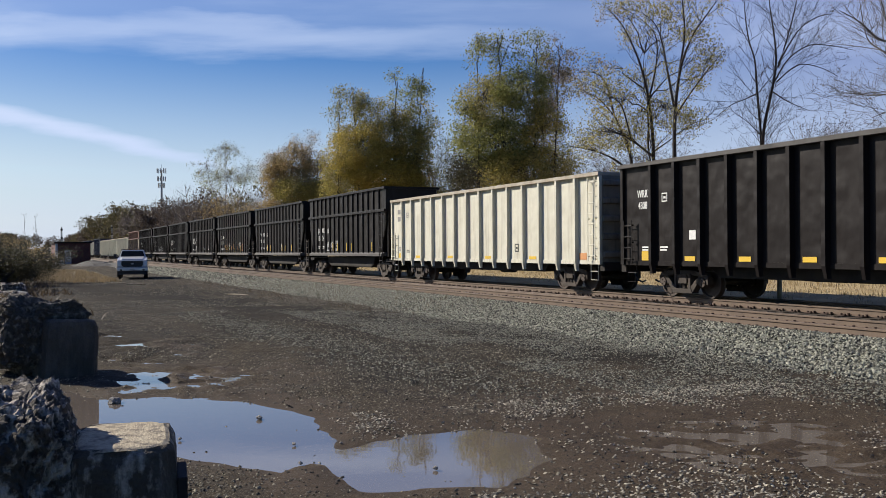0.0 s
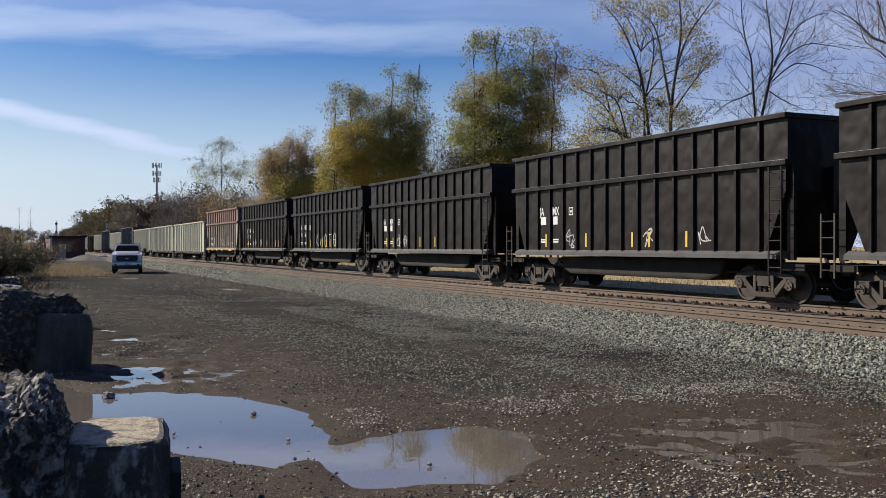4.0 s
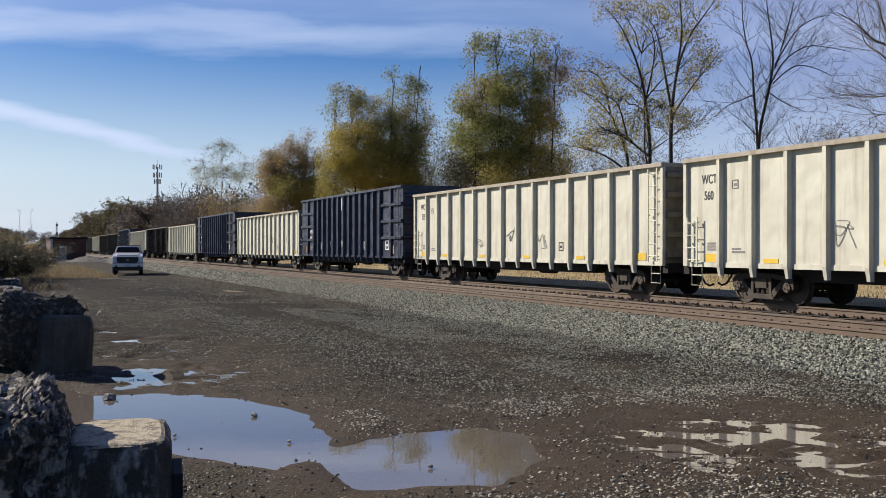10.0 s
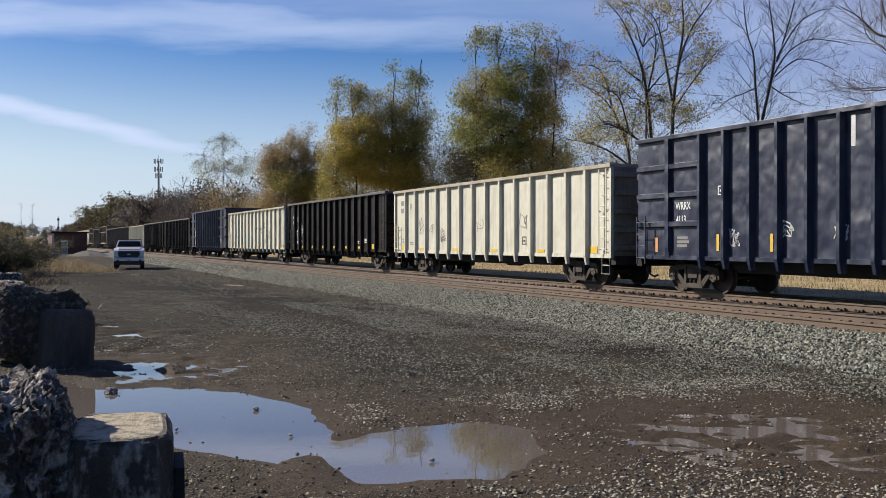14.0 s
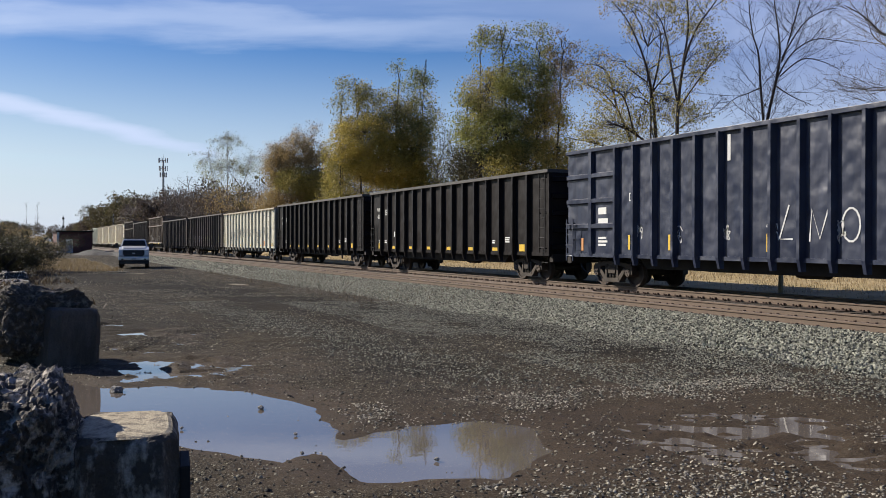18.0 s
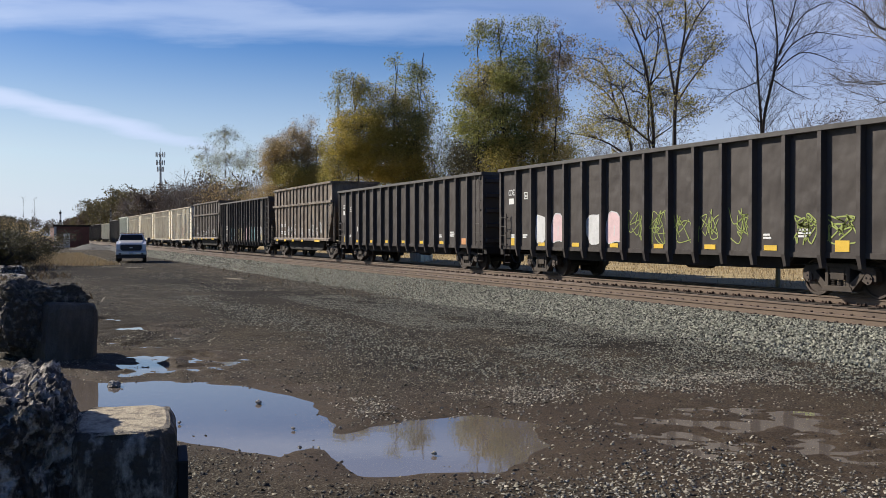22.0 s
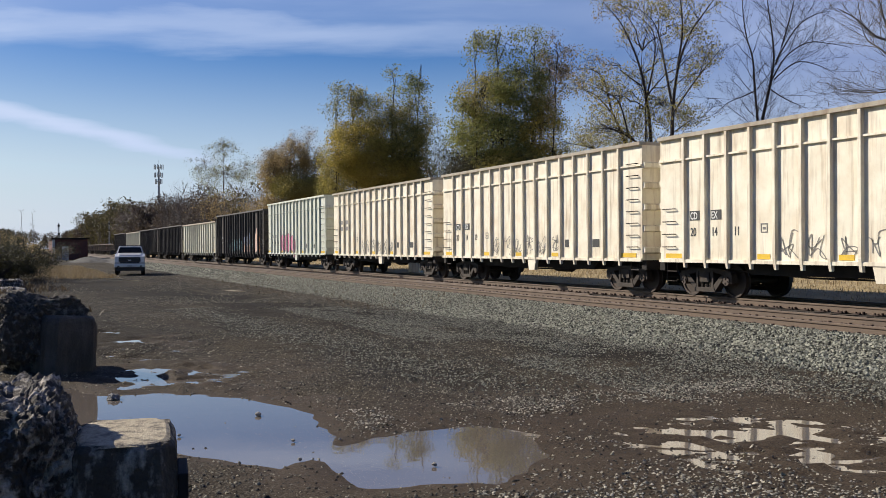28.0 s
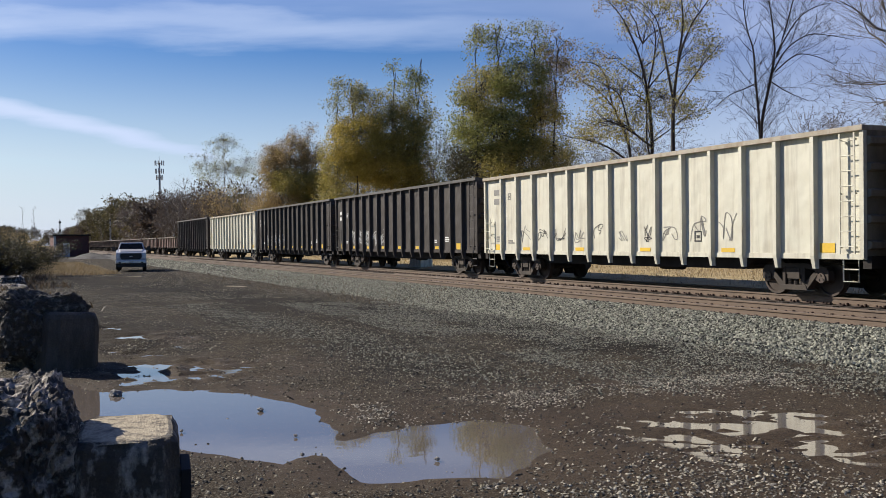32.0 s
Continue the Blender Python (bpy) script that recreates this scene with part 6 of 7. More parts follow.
def make_grass():
    r = np.random.RandomState(9)
    n = 40000
    x, y = -6 - 110 * r.power(0.7, n), 20.6 + 15 * r.power(1.0, n)
    keep = lattice(x, y, 2.0, 51) + 0.25 + r.uniform(-0.3, 0.3, n) > 0
    x, y = x[keep], y[keep]
    blades("dry_grass", np.stack([x, y, ground_z(x, y)], 1), np.where(y < 28, 0.12, 0.22), 1, "dry_grass", "dry straw-coloured grass beyond the tracks", 0.008)
    n = 18000
    x, y = r.uniform(-112, -62, n), r.uniform(1.0, 6.0, n)
    keep = (lattice(x, y, 5, 52) + 0.02 + r.uniform(-0.2, 0.2, n) - 0.1 * (y > 5) > 0)
    x, y = x[keep], y[keep]
    blades("dry_grass", np.stack([x, y, ground_z(x, y)], 1), 0.22, 2, "straw", "tufts of dry straw-coloured grass on the lot", 0.012)
    n = 5000
    x, y = r.uniform(-62, -28, n), r.uniform(-5, 2.2, n)
    keep = lattice(x, y, 3, 53) + 0.1 * (1.2 - y) + r.uniform(-0.2, 0.2, n) > 0.05
    x, y = x[keep], y[keep]
    blades("dry_weeds", np.stack([x, y, ground_z(x, y)], 1), 0.26, 3, "weed", "brown dead weeds at the edge of the lot", 0.02)
    n = 1200
    x, y = r.uniform(-60, -25, n), r.normal(11.6, 1.6, n)
    blades("sparse_weeds", np.stack([x, y, np.maximum(ground_z(x, y), bed_z(y))], 1), 0.12, 4, "weed", "sparse low weeds in the ballast", 0.01)


make_grass()


def brush(at, h, w, seed, leaf, label, per=30, size=0.048):
    return tree("bush", at, h, seed, leaf=leaf, per=per, size=size, scatter=0.22, levels=4, spread=1.0, first=0.2, radius=0.05, width=w, label=label, low=0.1, thin=0.006)


def make_brush():
    r = random.Random(3)
    for i, (x, y, h, w, leaf) in enumerate([(-52, -1.9, 2.9, 3.0, "leaf_dark"), (-49, -3.0, 2.6, 3.0, "leaf_dark"), (-58, -0.9, 2.4, 3.0, "leaf_dark"), (-63, -0.2, 2.0, 3.0, "leaf_dark"),
                                            (-70, -1.6, 3.4, 3.4, "leaf_dark"), (-76, -0.6, 2.6, 3.4, "leaf_brown"), (-85, -1.5, 3.4, 4, "leaf_dark"),
                                            (-95, -1.0, 3.4, 4.5, "leaf_brown"), (-110, -2.5, 4.2, 5, "leaf_dark"), (-125, -1.5, 3.4, 5, "leaf_brown"), (-140, -1, 3.6, 6, "twig_grey"),
                                            (-55, -4.5, 3.6, 4, "leaf_dark"), (-34, -2.0, 1.0, 1.6, "weed")]):
        brush((x, y, 0), h, w, 200 + i, leaf, "dense shaded autumn bush at the lot's edge" if "leaf_dark" in leaf else "brown half-dead bush at the lot's edge")
    for i, (x, y, h) in enumerate([(-300, 6.2, 13), (-310, 9.3, 13.5)]):
        sweep_tree((x, y - 4, 0), [(0.13, [(0, -0.2), (0.15, h * 0.4), (-0.1, h * 0.75), (0.1, h)])], 300 + i, (0, 1), bark="bark_grey", reach=1.7, start=0.4, every=1.0, thin=0.015, label="slim bare pale tree far down the line")


make_brush()


# ---- pickup ----
def make_pickup():
    root = tagged(new("pickup_truck"), "white full-size pickup truck with amber roof lamps, parked facing out", "pickup truck")
    W = 0.98
    body = Mesh()
    body.prism([(2.80, 0.62), (2.90, 0.80), (2.90, 1.26), (2.78, 1.30), (1.55, 1.44), (1.30, 1.46), (-2.95, 1.40), (-2.98, 0.62), (-2.55, 0.60), (-2.45, 0.85), (-2.25, 1.02), (-1.75, 1.02), (-1.5, 0.85), (-1.42, 0.55),
                (1.42, 0.55), (1.5, 0.85), (1.72, 1.02), (2.22, 1.02), (2.45, 0.85), (2.5, 0.62)], -W, W)
    part("body", body.data("body", "truck_white", bevel=0.04), root)
    part("hood", Mesh().hexa([(2.80, -0.74, 1.27), (2.80, 0.74, 1.27), (1.42, 0.84, 1.43), (1.42, -0.84, 1.43), (2.72, -0.68, 1.36), (2.72, 0.68, 1.36), (1.45, 0.78, 1.52), (1.45, -0.78, 1.52)]).data("hood", "truck_white", bevel=0.02), root)
    cab = Mesh().hexa([(1.42, -0.93, 1.38), (1.42, 0.93, 1.38), (-1.25, 0.93, 1.38), (-1.25, -0.93, 1.38), (0.72, -0.74, 1.97), (0.72, 0.74, 1.97), (-1.05, 0.74, 1.98), (-1.05, -0.74, 1.98)])
    part("cab", cab.data("cab", "truck_white", bevel=0.06), root)
    part("windscreen", Mesh().hexa([(1.38, -0.80, 1.50), (1.38, 0.80, 1.50), (1.30, 0.80, 1.50), (1.30, -0.80, 1.50), (0.84, -0.68, 1.90), (0.84, 0.68, 1.90), (0.78, 0.68, 1.90), (0.78, -0.68, 1.90)]).data("windscreen", "glass_dark"), root)
    for s in (-1, 1):
        part("side_window", Mesh().hexa([(1.05, s * 0.94, 1.44), (-1.05, s * 0.94, 1.44), (-1.05, s * 0.91, 1.44), (1.05, s * 0.91, 1.44), (0.65, s * 0.79, 1.87), (-0.95, s * 0.79, 1.87), (-0.95, s * 0.76, 1.87), (0.65, s * 0.76, 1.87)]).data("side_window", "glass_dark"), root)
        part("headlight", Mesh().prism_x([(s * 0.74, 0.88), (s * 0.95, 0.90), (s * 0.95, 1.24), (s * 0.74, 1.24)], 2.84, 2.925).data("headlight", "lamp_glass", bevel=0.01), root)
        part("mirror", Mesh().box(1.10, 1.20, min(s * 1.06, s * 1.26), max(s * 1.06, s * 1.26), 1.40, 1.70).box(1.13, 1.17, min(s * 0.90, s * 1.06), max(s * 0.90, s * 1.06), 1.44, 1.49).data("mirror", "dark_plastic"), root)
        part("door_handle", Mesh().box(-0.25, -0.05, min(s * 0.98, s * 1.01), max(s * 0.98, s * 1.01), 1.20, 1.24).data("door_handle", "dark_plastic"), root)
        part("fog_lamp", Mesh().prism_x([(s * 0.66, 0.56), (s * 0.80, 0.56), (s * 0.80, 0.66), (s * 0.66, 0.66)], 3.02, 3.045).data("fog_lamp", "dark_plastic"), root)
        for x in (1.97, -2.0):
            t = Mesh().lathe([(0.0, -0.12), (0.24, -0.12), (0.26, -0.10), (0.38, -0.13), (0.41, -0.06), (0.41, 0.06), (0.38, 0.13), (0.26, 0.10), (0.0, 0.12)], sides=20)
            wl = part("wheel", t.data("tyre", "tyre"), root, at=(x, s * 0.86, 0.40))
            part("rim", Mesh().lathe([(0.0, s * 0.125), (0.06, s * 0.14), (0.22, s * 0.115), (0.24, s * 0.10)], sides=14).data("rim", "galvanised"), wl)
    part("grille", Mesh().prism_x([(-0.68, 1.23), (0.68, 1.23), (0.70, 0.98), (0.60, 0.82), (-0.60, 0.82), (-0.70, 0.98)], 2.86, 2.935).data("grille", "dark_plastic", bevel=0.012), root)
    for z in (0.93, 1.11):
        part("grille_bar", Mesh().box(2.934, 2.946, -0.64, 0.64, z - 0.012, z + 0.012).data("grille_bar", "cast_steel"), root)
    part("badge", Mesh().box(2.944, 2.952, -0.10, 0.10, 1.0, 1.05).data("badge", "chrome"), root)
    part("bumper", Mesh().box(2.85, 3.03, -1.0, 1.0, 0.55, 0.76).data("bumper", "chrome", bevel=0.03), root)
    part("number_plate", Mesh().box(3.028, 3.036, -0.15, 0.15, 0.58, 0.70).data("number_plate", "door_grey"), root, "plain pale number plate")
    part("lower_valance", Mesh().box(2.72, 2.9, -0.90, 0.90, 0.30, 0.54).data("lower_valance", "dark_plastic"), root)
    for y in (-0.45, -0.22, 0, 0.22, 0.45):
        part("roof_lamp", Mesh().box(0.58, 0.68, y - 0.05, y + 0.05, 1.965, 2.0).data("roof_lamp", "amber"), root)
    part("chassis", Mesh().box(-2.6, 2.6, -0.6, 0.6, 0.36, 0.58).data("chassis", "underframe"), root)
    part("tool_rack", Mesh().tube([(-1.3, -0.8, 1.40), (-1.3, -0.8, 2.02), (-1.3, 0.8, 2.02), (-1.3, 0.8, 1.40)], 0.03, 6).data("tool_rack", "dark_plastic"), root)
    root.location = (-71.2, 7.55, float(ground_z(np.array(-71.2), np.array(7.55))) + 0.02)
    root.rotation_euler = (0, 0, radians(-7))


make_pickup()


# ---- hut, signals, tower, line-side things ----
def make_hut():
    root = tagged(new("brick_hut"), "small dark red brick railway hut with a grey door", "hut")
    part("brick_shell", Mesh().box(-3.1, 3.1, -2.6, 2.6, -0.1, 3.3).data("brick_shell", "brick_red"), root)
    part("roof", Mesh().box(-3.35, 3.35, -2.85, 2.85, 3.3, 3.55).data("roof", "underframe"), root, "dark flat roof")
    part("door", Mesh().box(3.09, 3.17, -1.3, -0.3, 0.0, 2.2).data("door", "door_grey"), root, "pale grey door")
    part("corner_board", Mesh().box(3.08, 3.2, -2.66, -2.3, 0, 3.28).data("corner_board", "door_grey"), root)
    part("cabinet", Mesh().box(3.2, 3.9, -2.2, -1.5, 0, 1.0).data("cabinet", "door_grey"), root, "pale grey metal cabinet")
    root.location = (-166, 8.0, 0)
    root.rotation_euler = (0, 0, radians(4))
    t = tagged(new("water_tank", Mesh().lathe([(0.0, 0.0), (0.42, 0.0), (0.45, 0.1), (0.45, 1.0), (0.35, 1.2), (0.0, 1.25)], sides=16).data("water_tank", "white_paint")), "white plastic tank beside the brick hut", "tank")
    t.rotation_euler = (radians(90), 0, 0)
    t.location = (-158, 4.1, 0)
    # a heap of ballast beside the hut
    bm = bmesh.new()
    bmesh.ops.create_grid(bm, x_segments=30, y_segments=30, size=1)
    for v in bm.verts:
        d = math.hypot(v.co.x, v.co.y)
        v.co.z = max(0, 1 - d) ** 0.9 * 0.95 + noise.noise(v.co * 5) * 0.10 - 0.08
        v.co.x *= 5.5
        v.co.y *= 3.0
    me = bpy.data.meshes.new("gravel_heap")
    bm.to_mesh(me), bm.free()
    me.materials.append(MAT["ballast"])
    h = tagged(new("gravel_heap", me), "grey heap of crushed stone beside the hut", "gravel heap")
    h.location = (-138, 9.4, 0)


make_hut()


def make_signal(at, height, label):
    root = tagged(new("railway_signal"), label, "railway signal")
    root.location = at
    part("mast", Mesh().tube([(0, 0, -0.1), (0, 0, height)], 0.09, 8).data("mast", "galvanised"), root)
    part("base", Mesh().box(-0.35, 0.35, -0.35, 0.35, -0.1, 0.7).data("base", "concrete"), root)
    for z in (height - 0.6, height - 2.3):
        hd = part("signal_head", Mesh().tube([(0.1, 0, z), (0.28, 0, z)], 0.25, 16).data("signal_head", "dark_plastic"), root)
        part("hood", Mesh().tube([(0.28, 0, z), (0.55, 0, z)], 0.13, 10, caps=False).data("hood", "dark_plastic"), hd)
    part("ladder", ladder_mesh("ladder", "galvanised", 0.2, height - 0.4, 0.4, 14), root, at=(-0.2, 0, 0), turn=math.pi / 2)


make_signal((-215, 8.6, 0), 7.2, "two-headed railway signal on a grey mast")
make_signal((-262, 22.6, 0), 8.8, "two-headed railway signal on a grey mast")


def make_tower():
    root = tagged(new("cell_tower"), "slim grey mobile phone mast with antenna arms", "mobile mast")
    root.location = (-495, 66.3, 0)
    part("pole", Mesh().tube([(0, 0, 0), (0, 0, 42)], [0.85, 0.42], 10).data("pole", "galvanised"), root)
    for z, r in ((42.2, 2.2), (38.2, 2.0), (35.0, 1.6)):
        ring = Mesh()
        for k in range(3):
            a, b = 2.094 * k + 0.3, 2.094 * (k + 1) + 0.3
            ring.tube([(r * math.cos(a), r * math.sin(a), z), (r * math.cos(b), r * math.sin(b), z)], 0.08, 5)
            ring.tube([(0, 0, z), (r * math.cos(a), r * math.sin(a), z)], 0.08, 5)
        pf = part("platform", ring.data("platform", "galvanised"), root)
        for k in range(9):
            a = 0.3 + k * 0.698
            x, y = r * math.cos(a), r * math.sin(a)
            part("antenna", Mesh().box(x - 0.15, x + 0.15, y - 0.15, y + 0.15, z - 1.2, z + 1.2).data("antenna", "galvanised"), pf)
    part("whip", Mesh().tube([(0, 0, 42), (0, 0, 45.5)], 0.06, 5).data("whip", "galvanised"), root)


make_tower()


def make_lineside():
    # a pale cabinet and a post in the grass beyond the train
    x, y = -55.5, 23.2
    c = tagged(new("relay_cabinet"), "low pale concrete cabinet in the grass beyond the tracks", "cabinet")
    c.location = (x, y, 0.27)
    part("case", Mesh().box(-0.9, 0.9, -0.4, 0.4, 0, 0.75).data("case", "white_paint", bevel=0.02), c)
    part("lid", Mesh().box(-0.95, 0.95, -0.45, 0.45, 0.75, 0.82).data("lid", "concrete"), c)
    p = tagged(new("fence_post", Mesh().tube([(0, 0, -0.1), (0, 0, 1.3)], [0.08, 0.07], 8).data("fence_post", "dust_tan")), "weathered wooden post in dry grass", "post")
    p.location = (-23.3, 21.9, 0.14)
    # spare rail and plates lying between the tracks
    r = random.Random(8)
    for k in range(26):
        m = Mesh().box(-0.13, 0.13, -0.10, 0.10, 0, 0.035).box(-0.03, 0.03, -0.05, 0.05, 0.035, 0.09)
        if k == 0:
            me = m.data("tie_plate", "plate_rust", bevel=0.006)
        ob = tagged(new("tie_plate", me), "rusty spare tie plate lying on the ballast", "tie plate", "spare tie plates between the tracks")
        ob.location = (-40.5 + k * 0.53, 16.75 + r.uniform(-0.05, 0.05), 0.255)
        ob.rotation_euler = (0, 0, r.uniform(-0.4, 0.4))
    s = tagged(new("spare_rail", Mesh().box(-8.5, 8.5, -0.06, 0.06, 0, 0.14).data("spare_rail", "rail_steel", bevel=0.01)), "rusty spare rail lying between the tracks", "rail")
    s.location = (-34, 16.45, 0.24)


make_lineside()


# ---- broken concrete in the foreground ----
def rough_lump(scale, seed, sub=5, mat="concrete_dark", power=0.22, square=0.55):
    """A broken mass of old concrete."""
    bm = bmesh.new()
    bmesh.ops.create_icosphere(bm, subdivisions=sub, radius=1)
    off = Vector((seed * 3.1, seed * 1.7, seed * 0.9))
    for v in bm.verts:
        p = v.co.copy()
        q = Vector((math.copysign(abs(p.x) ** square, p.x), math.copysign(abs(p.y) ** square, p.y), math.copysign(abs(p.z) ** square, p.z)))
        n = 1 + power * (noise.noise(p * 1.6 + off) + 0.6 * noise.noise(p * 3.7 + off) + 0.5 * abs(noise.noise(p * 8 + off)) + 0.32 * noise.noise(p * 17 + off) + 0.18 * noise.noise(p * 33 + off))
        v.co = Vector((q.x * scale[0], q.y * scale[1], q.z * scale[2])) * n
    me = bpy.data.meshes.new("broken_mass")
    bm.to_mesh(me), bm.free()
    me.materials.append(MAT[mat])
    return me


def chamfer_block(lx, ly, h, cut=0.09, mat="concrete"):
    """A cast block with cut corners and a worn top edge."""
    o = [(-lx, -ly + cut), (-lx + cut, -ly), (lx - cut, -ly), (lx, -ly + cut), (lx, ly - cut), (lx - cut, ly), (-lx + cut, ly), (-lx, ly - cut)]
    bm = bmesh.new()
    rows = []
    for z, k in ((-0.1, 1.03), (h - 0.17, 1.0), (h - 0.09, 0.985), (h - 0.035, 0.945), (h, 0.87)):
        rows.append([bm.verts.new((x * k, y * k, z)) for x, y in o])
    for a, b in zip(rows, rows[1:]):
        for i in range(8):
            bm.faces.new((a[i], a[(i + 1) % 8], b[(i + 1) % 8], b[i]))
    bm.faces.new(rows[-1])
    bmesh.ops.subdivide_edges(bm, edges=list(bm.edges), cuts=5, use_grid_fill=True)
    for v in bm.verts:
        v.co += v.co.normalized() * (noise.noise(v.co * 5) * 0.028 + noise.noise(v.co * 17) * 0.014)
    me = bpy.data.meshes.new("cast_block")
    bmesh.ops.recalc_face_normals(bm, faces=bm.faces)
    bm.to_mesh(me), bm.free()
    me.materials.append(MAT[mat])
    return me


# Pale cap on the footing, standing in for its sunlit top.
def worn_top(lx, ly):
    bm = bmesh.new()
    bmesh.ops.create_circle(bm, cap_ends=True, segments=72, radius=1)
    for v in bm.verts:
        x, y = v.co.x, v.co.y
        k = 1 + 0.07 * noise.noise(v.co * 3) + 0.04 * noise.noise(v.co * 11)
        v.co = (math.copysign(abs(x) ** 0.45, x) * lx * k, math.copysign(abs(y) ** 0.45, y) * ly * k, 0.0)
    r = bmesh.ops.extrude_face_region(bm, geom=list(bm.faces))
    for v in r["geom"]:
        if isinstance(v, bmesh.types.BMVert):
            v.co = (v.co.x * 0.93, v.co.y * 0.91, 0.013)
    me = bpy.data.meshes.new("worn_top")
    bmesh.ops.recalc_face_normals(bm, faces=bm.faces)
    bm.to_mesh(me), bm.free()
    me.materials.append(MAT["pale_speckled_tan"])
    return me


def make_blocks():
    b = tagged(new("concrete_footing"), "old cast concrete footing with a rough broken base", "concrete footing")
    b.location = (-6.15, 0.60, 0)
    b.rotation_euler = (0, 0, radians(-8))
    # Dark sides and pale cap carry shade and sun in their colours.
    part("cast_block", chamfer_block(0.50, 0.31, 0.76, 0.09, "shaded_concrete"), b, "dark cast concrete with pale lichen, shade in its colour")
    part("worn_top", worn_top(0.45, 0.27), b, "pale tan concrete top, sunlight in its colour", (0, 0, 0.753))
    part("broken_mass", rough_lump((0.70, 0.37, 0.60), 1, 6, power=0.17, square=0.68), b, "dark rough broken concrete", (0.02, -0.62, 0.46))
    part("steel_plate", Mesh().box(0.0, 0.44, 0.312, 0.37, -0.05, 0.58).data("steel_plate", "underframe", bevel=0.008), b, "dark upright steel plate")
    c = tagged(new("concrete_footing"), "dark wet concrete footing with a rough broken base", "concrete footing")
    c.location = (-16.0, 0.55, -0.02)
    c.rotation_euler = (radians(-4), 0, radians(24))
    part("cast_block", chamfer_block(0.62, 0.40, 0.88, 0.12, "mossy_dark"), c, "dark wet cast concrete")
    part("broken_mass", rough_lump((0.62, 0.66, 0.56), 5, 6, power=0.17, square=0.65), c, "dark rough broken concrete", (-0.30, -0.22, 0.60)).data.materials[0] = MAT["concrete_dim"]
    d = tagged(new("concrete_slab", rough_lump((1.0, 0.8, 0.28), 9, 4, "concrete", 0.1)), "pale broken concrete slab at the lot's edge", "concrete slab")
    d.location = (-40.3, -0.35, 0.12)
    w = tagged(new("wooden_stump", Mesh().tube([(0, 0, -0.1), (0.01, 0, 0.25), (0.02, 0.01, 0.52)], [0.15, 0.13, 0.12], 10).data("wooden_stump", "tie_wood", bevel=0.01)), "dark weathered wooden post stump at the lot's edge", "post")
    w.location = (-32.5, 0.12, 0.0)
    plank = Mesh().box(-0.6, 0.6, -0.13, 0.13, 0, 0.04).data("board", "pale_speckled_tan", bevel=0.008)
    for x, y, a in ((-60, 5.3, 70), (-57, 6.2, 40), (-41, 8.6, 20)):
        e = tagged(new("board", plank), "pale weathered board lying on the gravel", "board", "boards on the lot")
        e.location, e.rotation_euler = (x, y, float(ground_z(np.array(x), np.array(y)))), (0, 0, radians(a))
    r = random.Random(12)
    for i in range(12):
        k = r.uniform(0.3, 0.7)
        e = tagged(new("rubble", rough_lump((k, k * 0.8, k * 0.6), 20 + i, 3, "concrete_dark")), "lump of broken concrete rubble", "rubble", "rubble at the lot's edge")
        e.location = (r.uniform(-46, -33), r.uniform(-1.3, 0.1), k * 0.3)
    for x, y, s in ((-12.75, 1.12, 0.12), (-10.75, 2.5, 0.05), (-9.15, 2.47, 0.032), (-7.6, 3.3, 0.035), (-9.0, 2.9, 0.025), (-8.3, 2.3, 0.03), (-9.9, 1.5, 0.03)):
        e = tagged(new("stone", rough_lump((s * 0.85, s * 0.6, s * 0.42), int(s * 1000) + int(x * 10), 3, "concrete", 0.45, 1.1)), "pale loose stone in the puddle", "stone", "stones by the puddle")
        e.location = (x, y, 0.0)


make_blocks()

# ---- lettering, strips and painted scrawls on the cars ----
FACE = {"C": 1.478, "K": 1.478, "F": 1.478, "H": 1.478, "T": 1.458, "R": 1.458, "B": 1.458, "D": 1.458, "W": 1.518, "G": 1.518, "U": 1.508, "L": 1.418}
PAINTS = {"spray_white": (0.62, 0.62, 0.60), "spray_black": (0.05, 0.05, 0.05), "spray_pink": (0.62, 0.16, 0.28), "spray_cyan": (0.30, 0.58, 0.60), "spray_yellow": (0.70, 0.62, 0.30),
          "spray_orange": (0.62, 0.28, 0.10), "spray_peach": (0.66, 0.46, 0.33), "spray_red": (0.50, 0.06, 0.05), "spray_green": (0.40, 0.60, 0.14), "spray_rose": (0.68, 0.48, 0.48),
          "spray_grey": (0.22, 0.21, 0.19), "spray_blue": (0.36, 0.45, 0.60), "spray_olive": (0.30, 0.36, 0.08), "spray_haze": (0.28, 0.27, 0.24), "spray_mint": (0.42, 0.66, 0.66)}
for k_, c_ in PAINTS.items():
    material(k_, c_, 0.65, dark=tuple(0.55 * q for q in c_), dark_amt=0.45, scale=(2.5, 2.5, 2.5), bump=0.03)


def letters(root, face, text, x, z, size, mat="white_letter", name="lettering"):
    me = TEXT[text] if mat == "white_letter" else TEXT[text].copy()
    if mat != "white_letter":
        me.materials[0] = MAT[mat]
    ob = part(name, me, root, at=(x, -face, z))
    ob.rotation_euler, ob.scale = (radians(90), 0, 0), (size * 0.74, size, 1)
    return ob


def bars(root, face, x, z, w, rows, h, mat="white_letter"):
    m = Mesh()
    r = random.Random(int((x + z) * 100))
    for i in range(rows):
        m.box(0, w * r.uniform(0.65, 1), -0.004, 0, -i * h * 1.6 - h, -i * h * 1.6)
    part("stencil_bar", m.data("stencil_bar", mat), root, at=(x, -face, z))


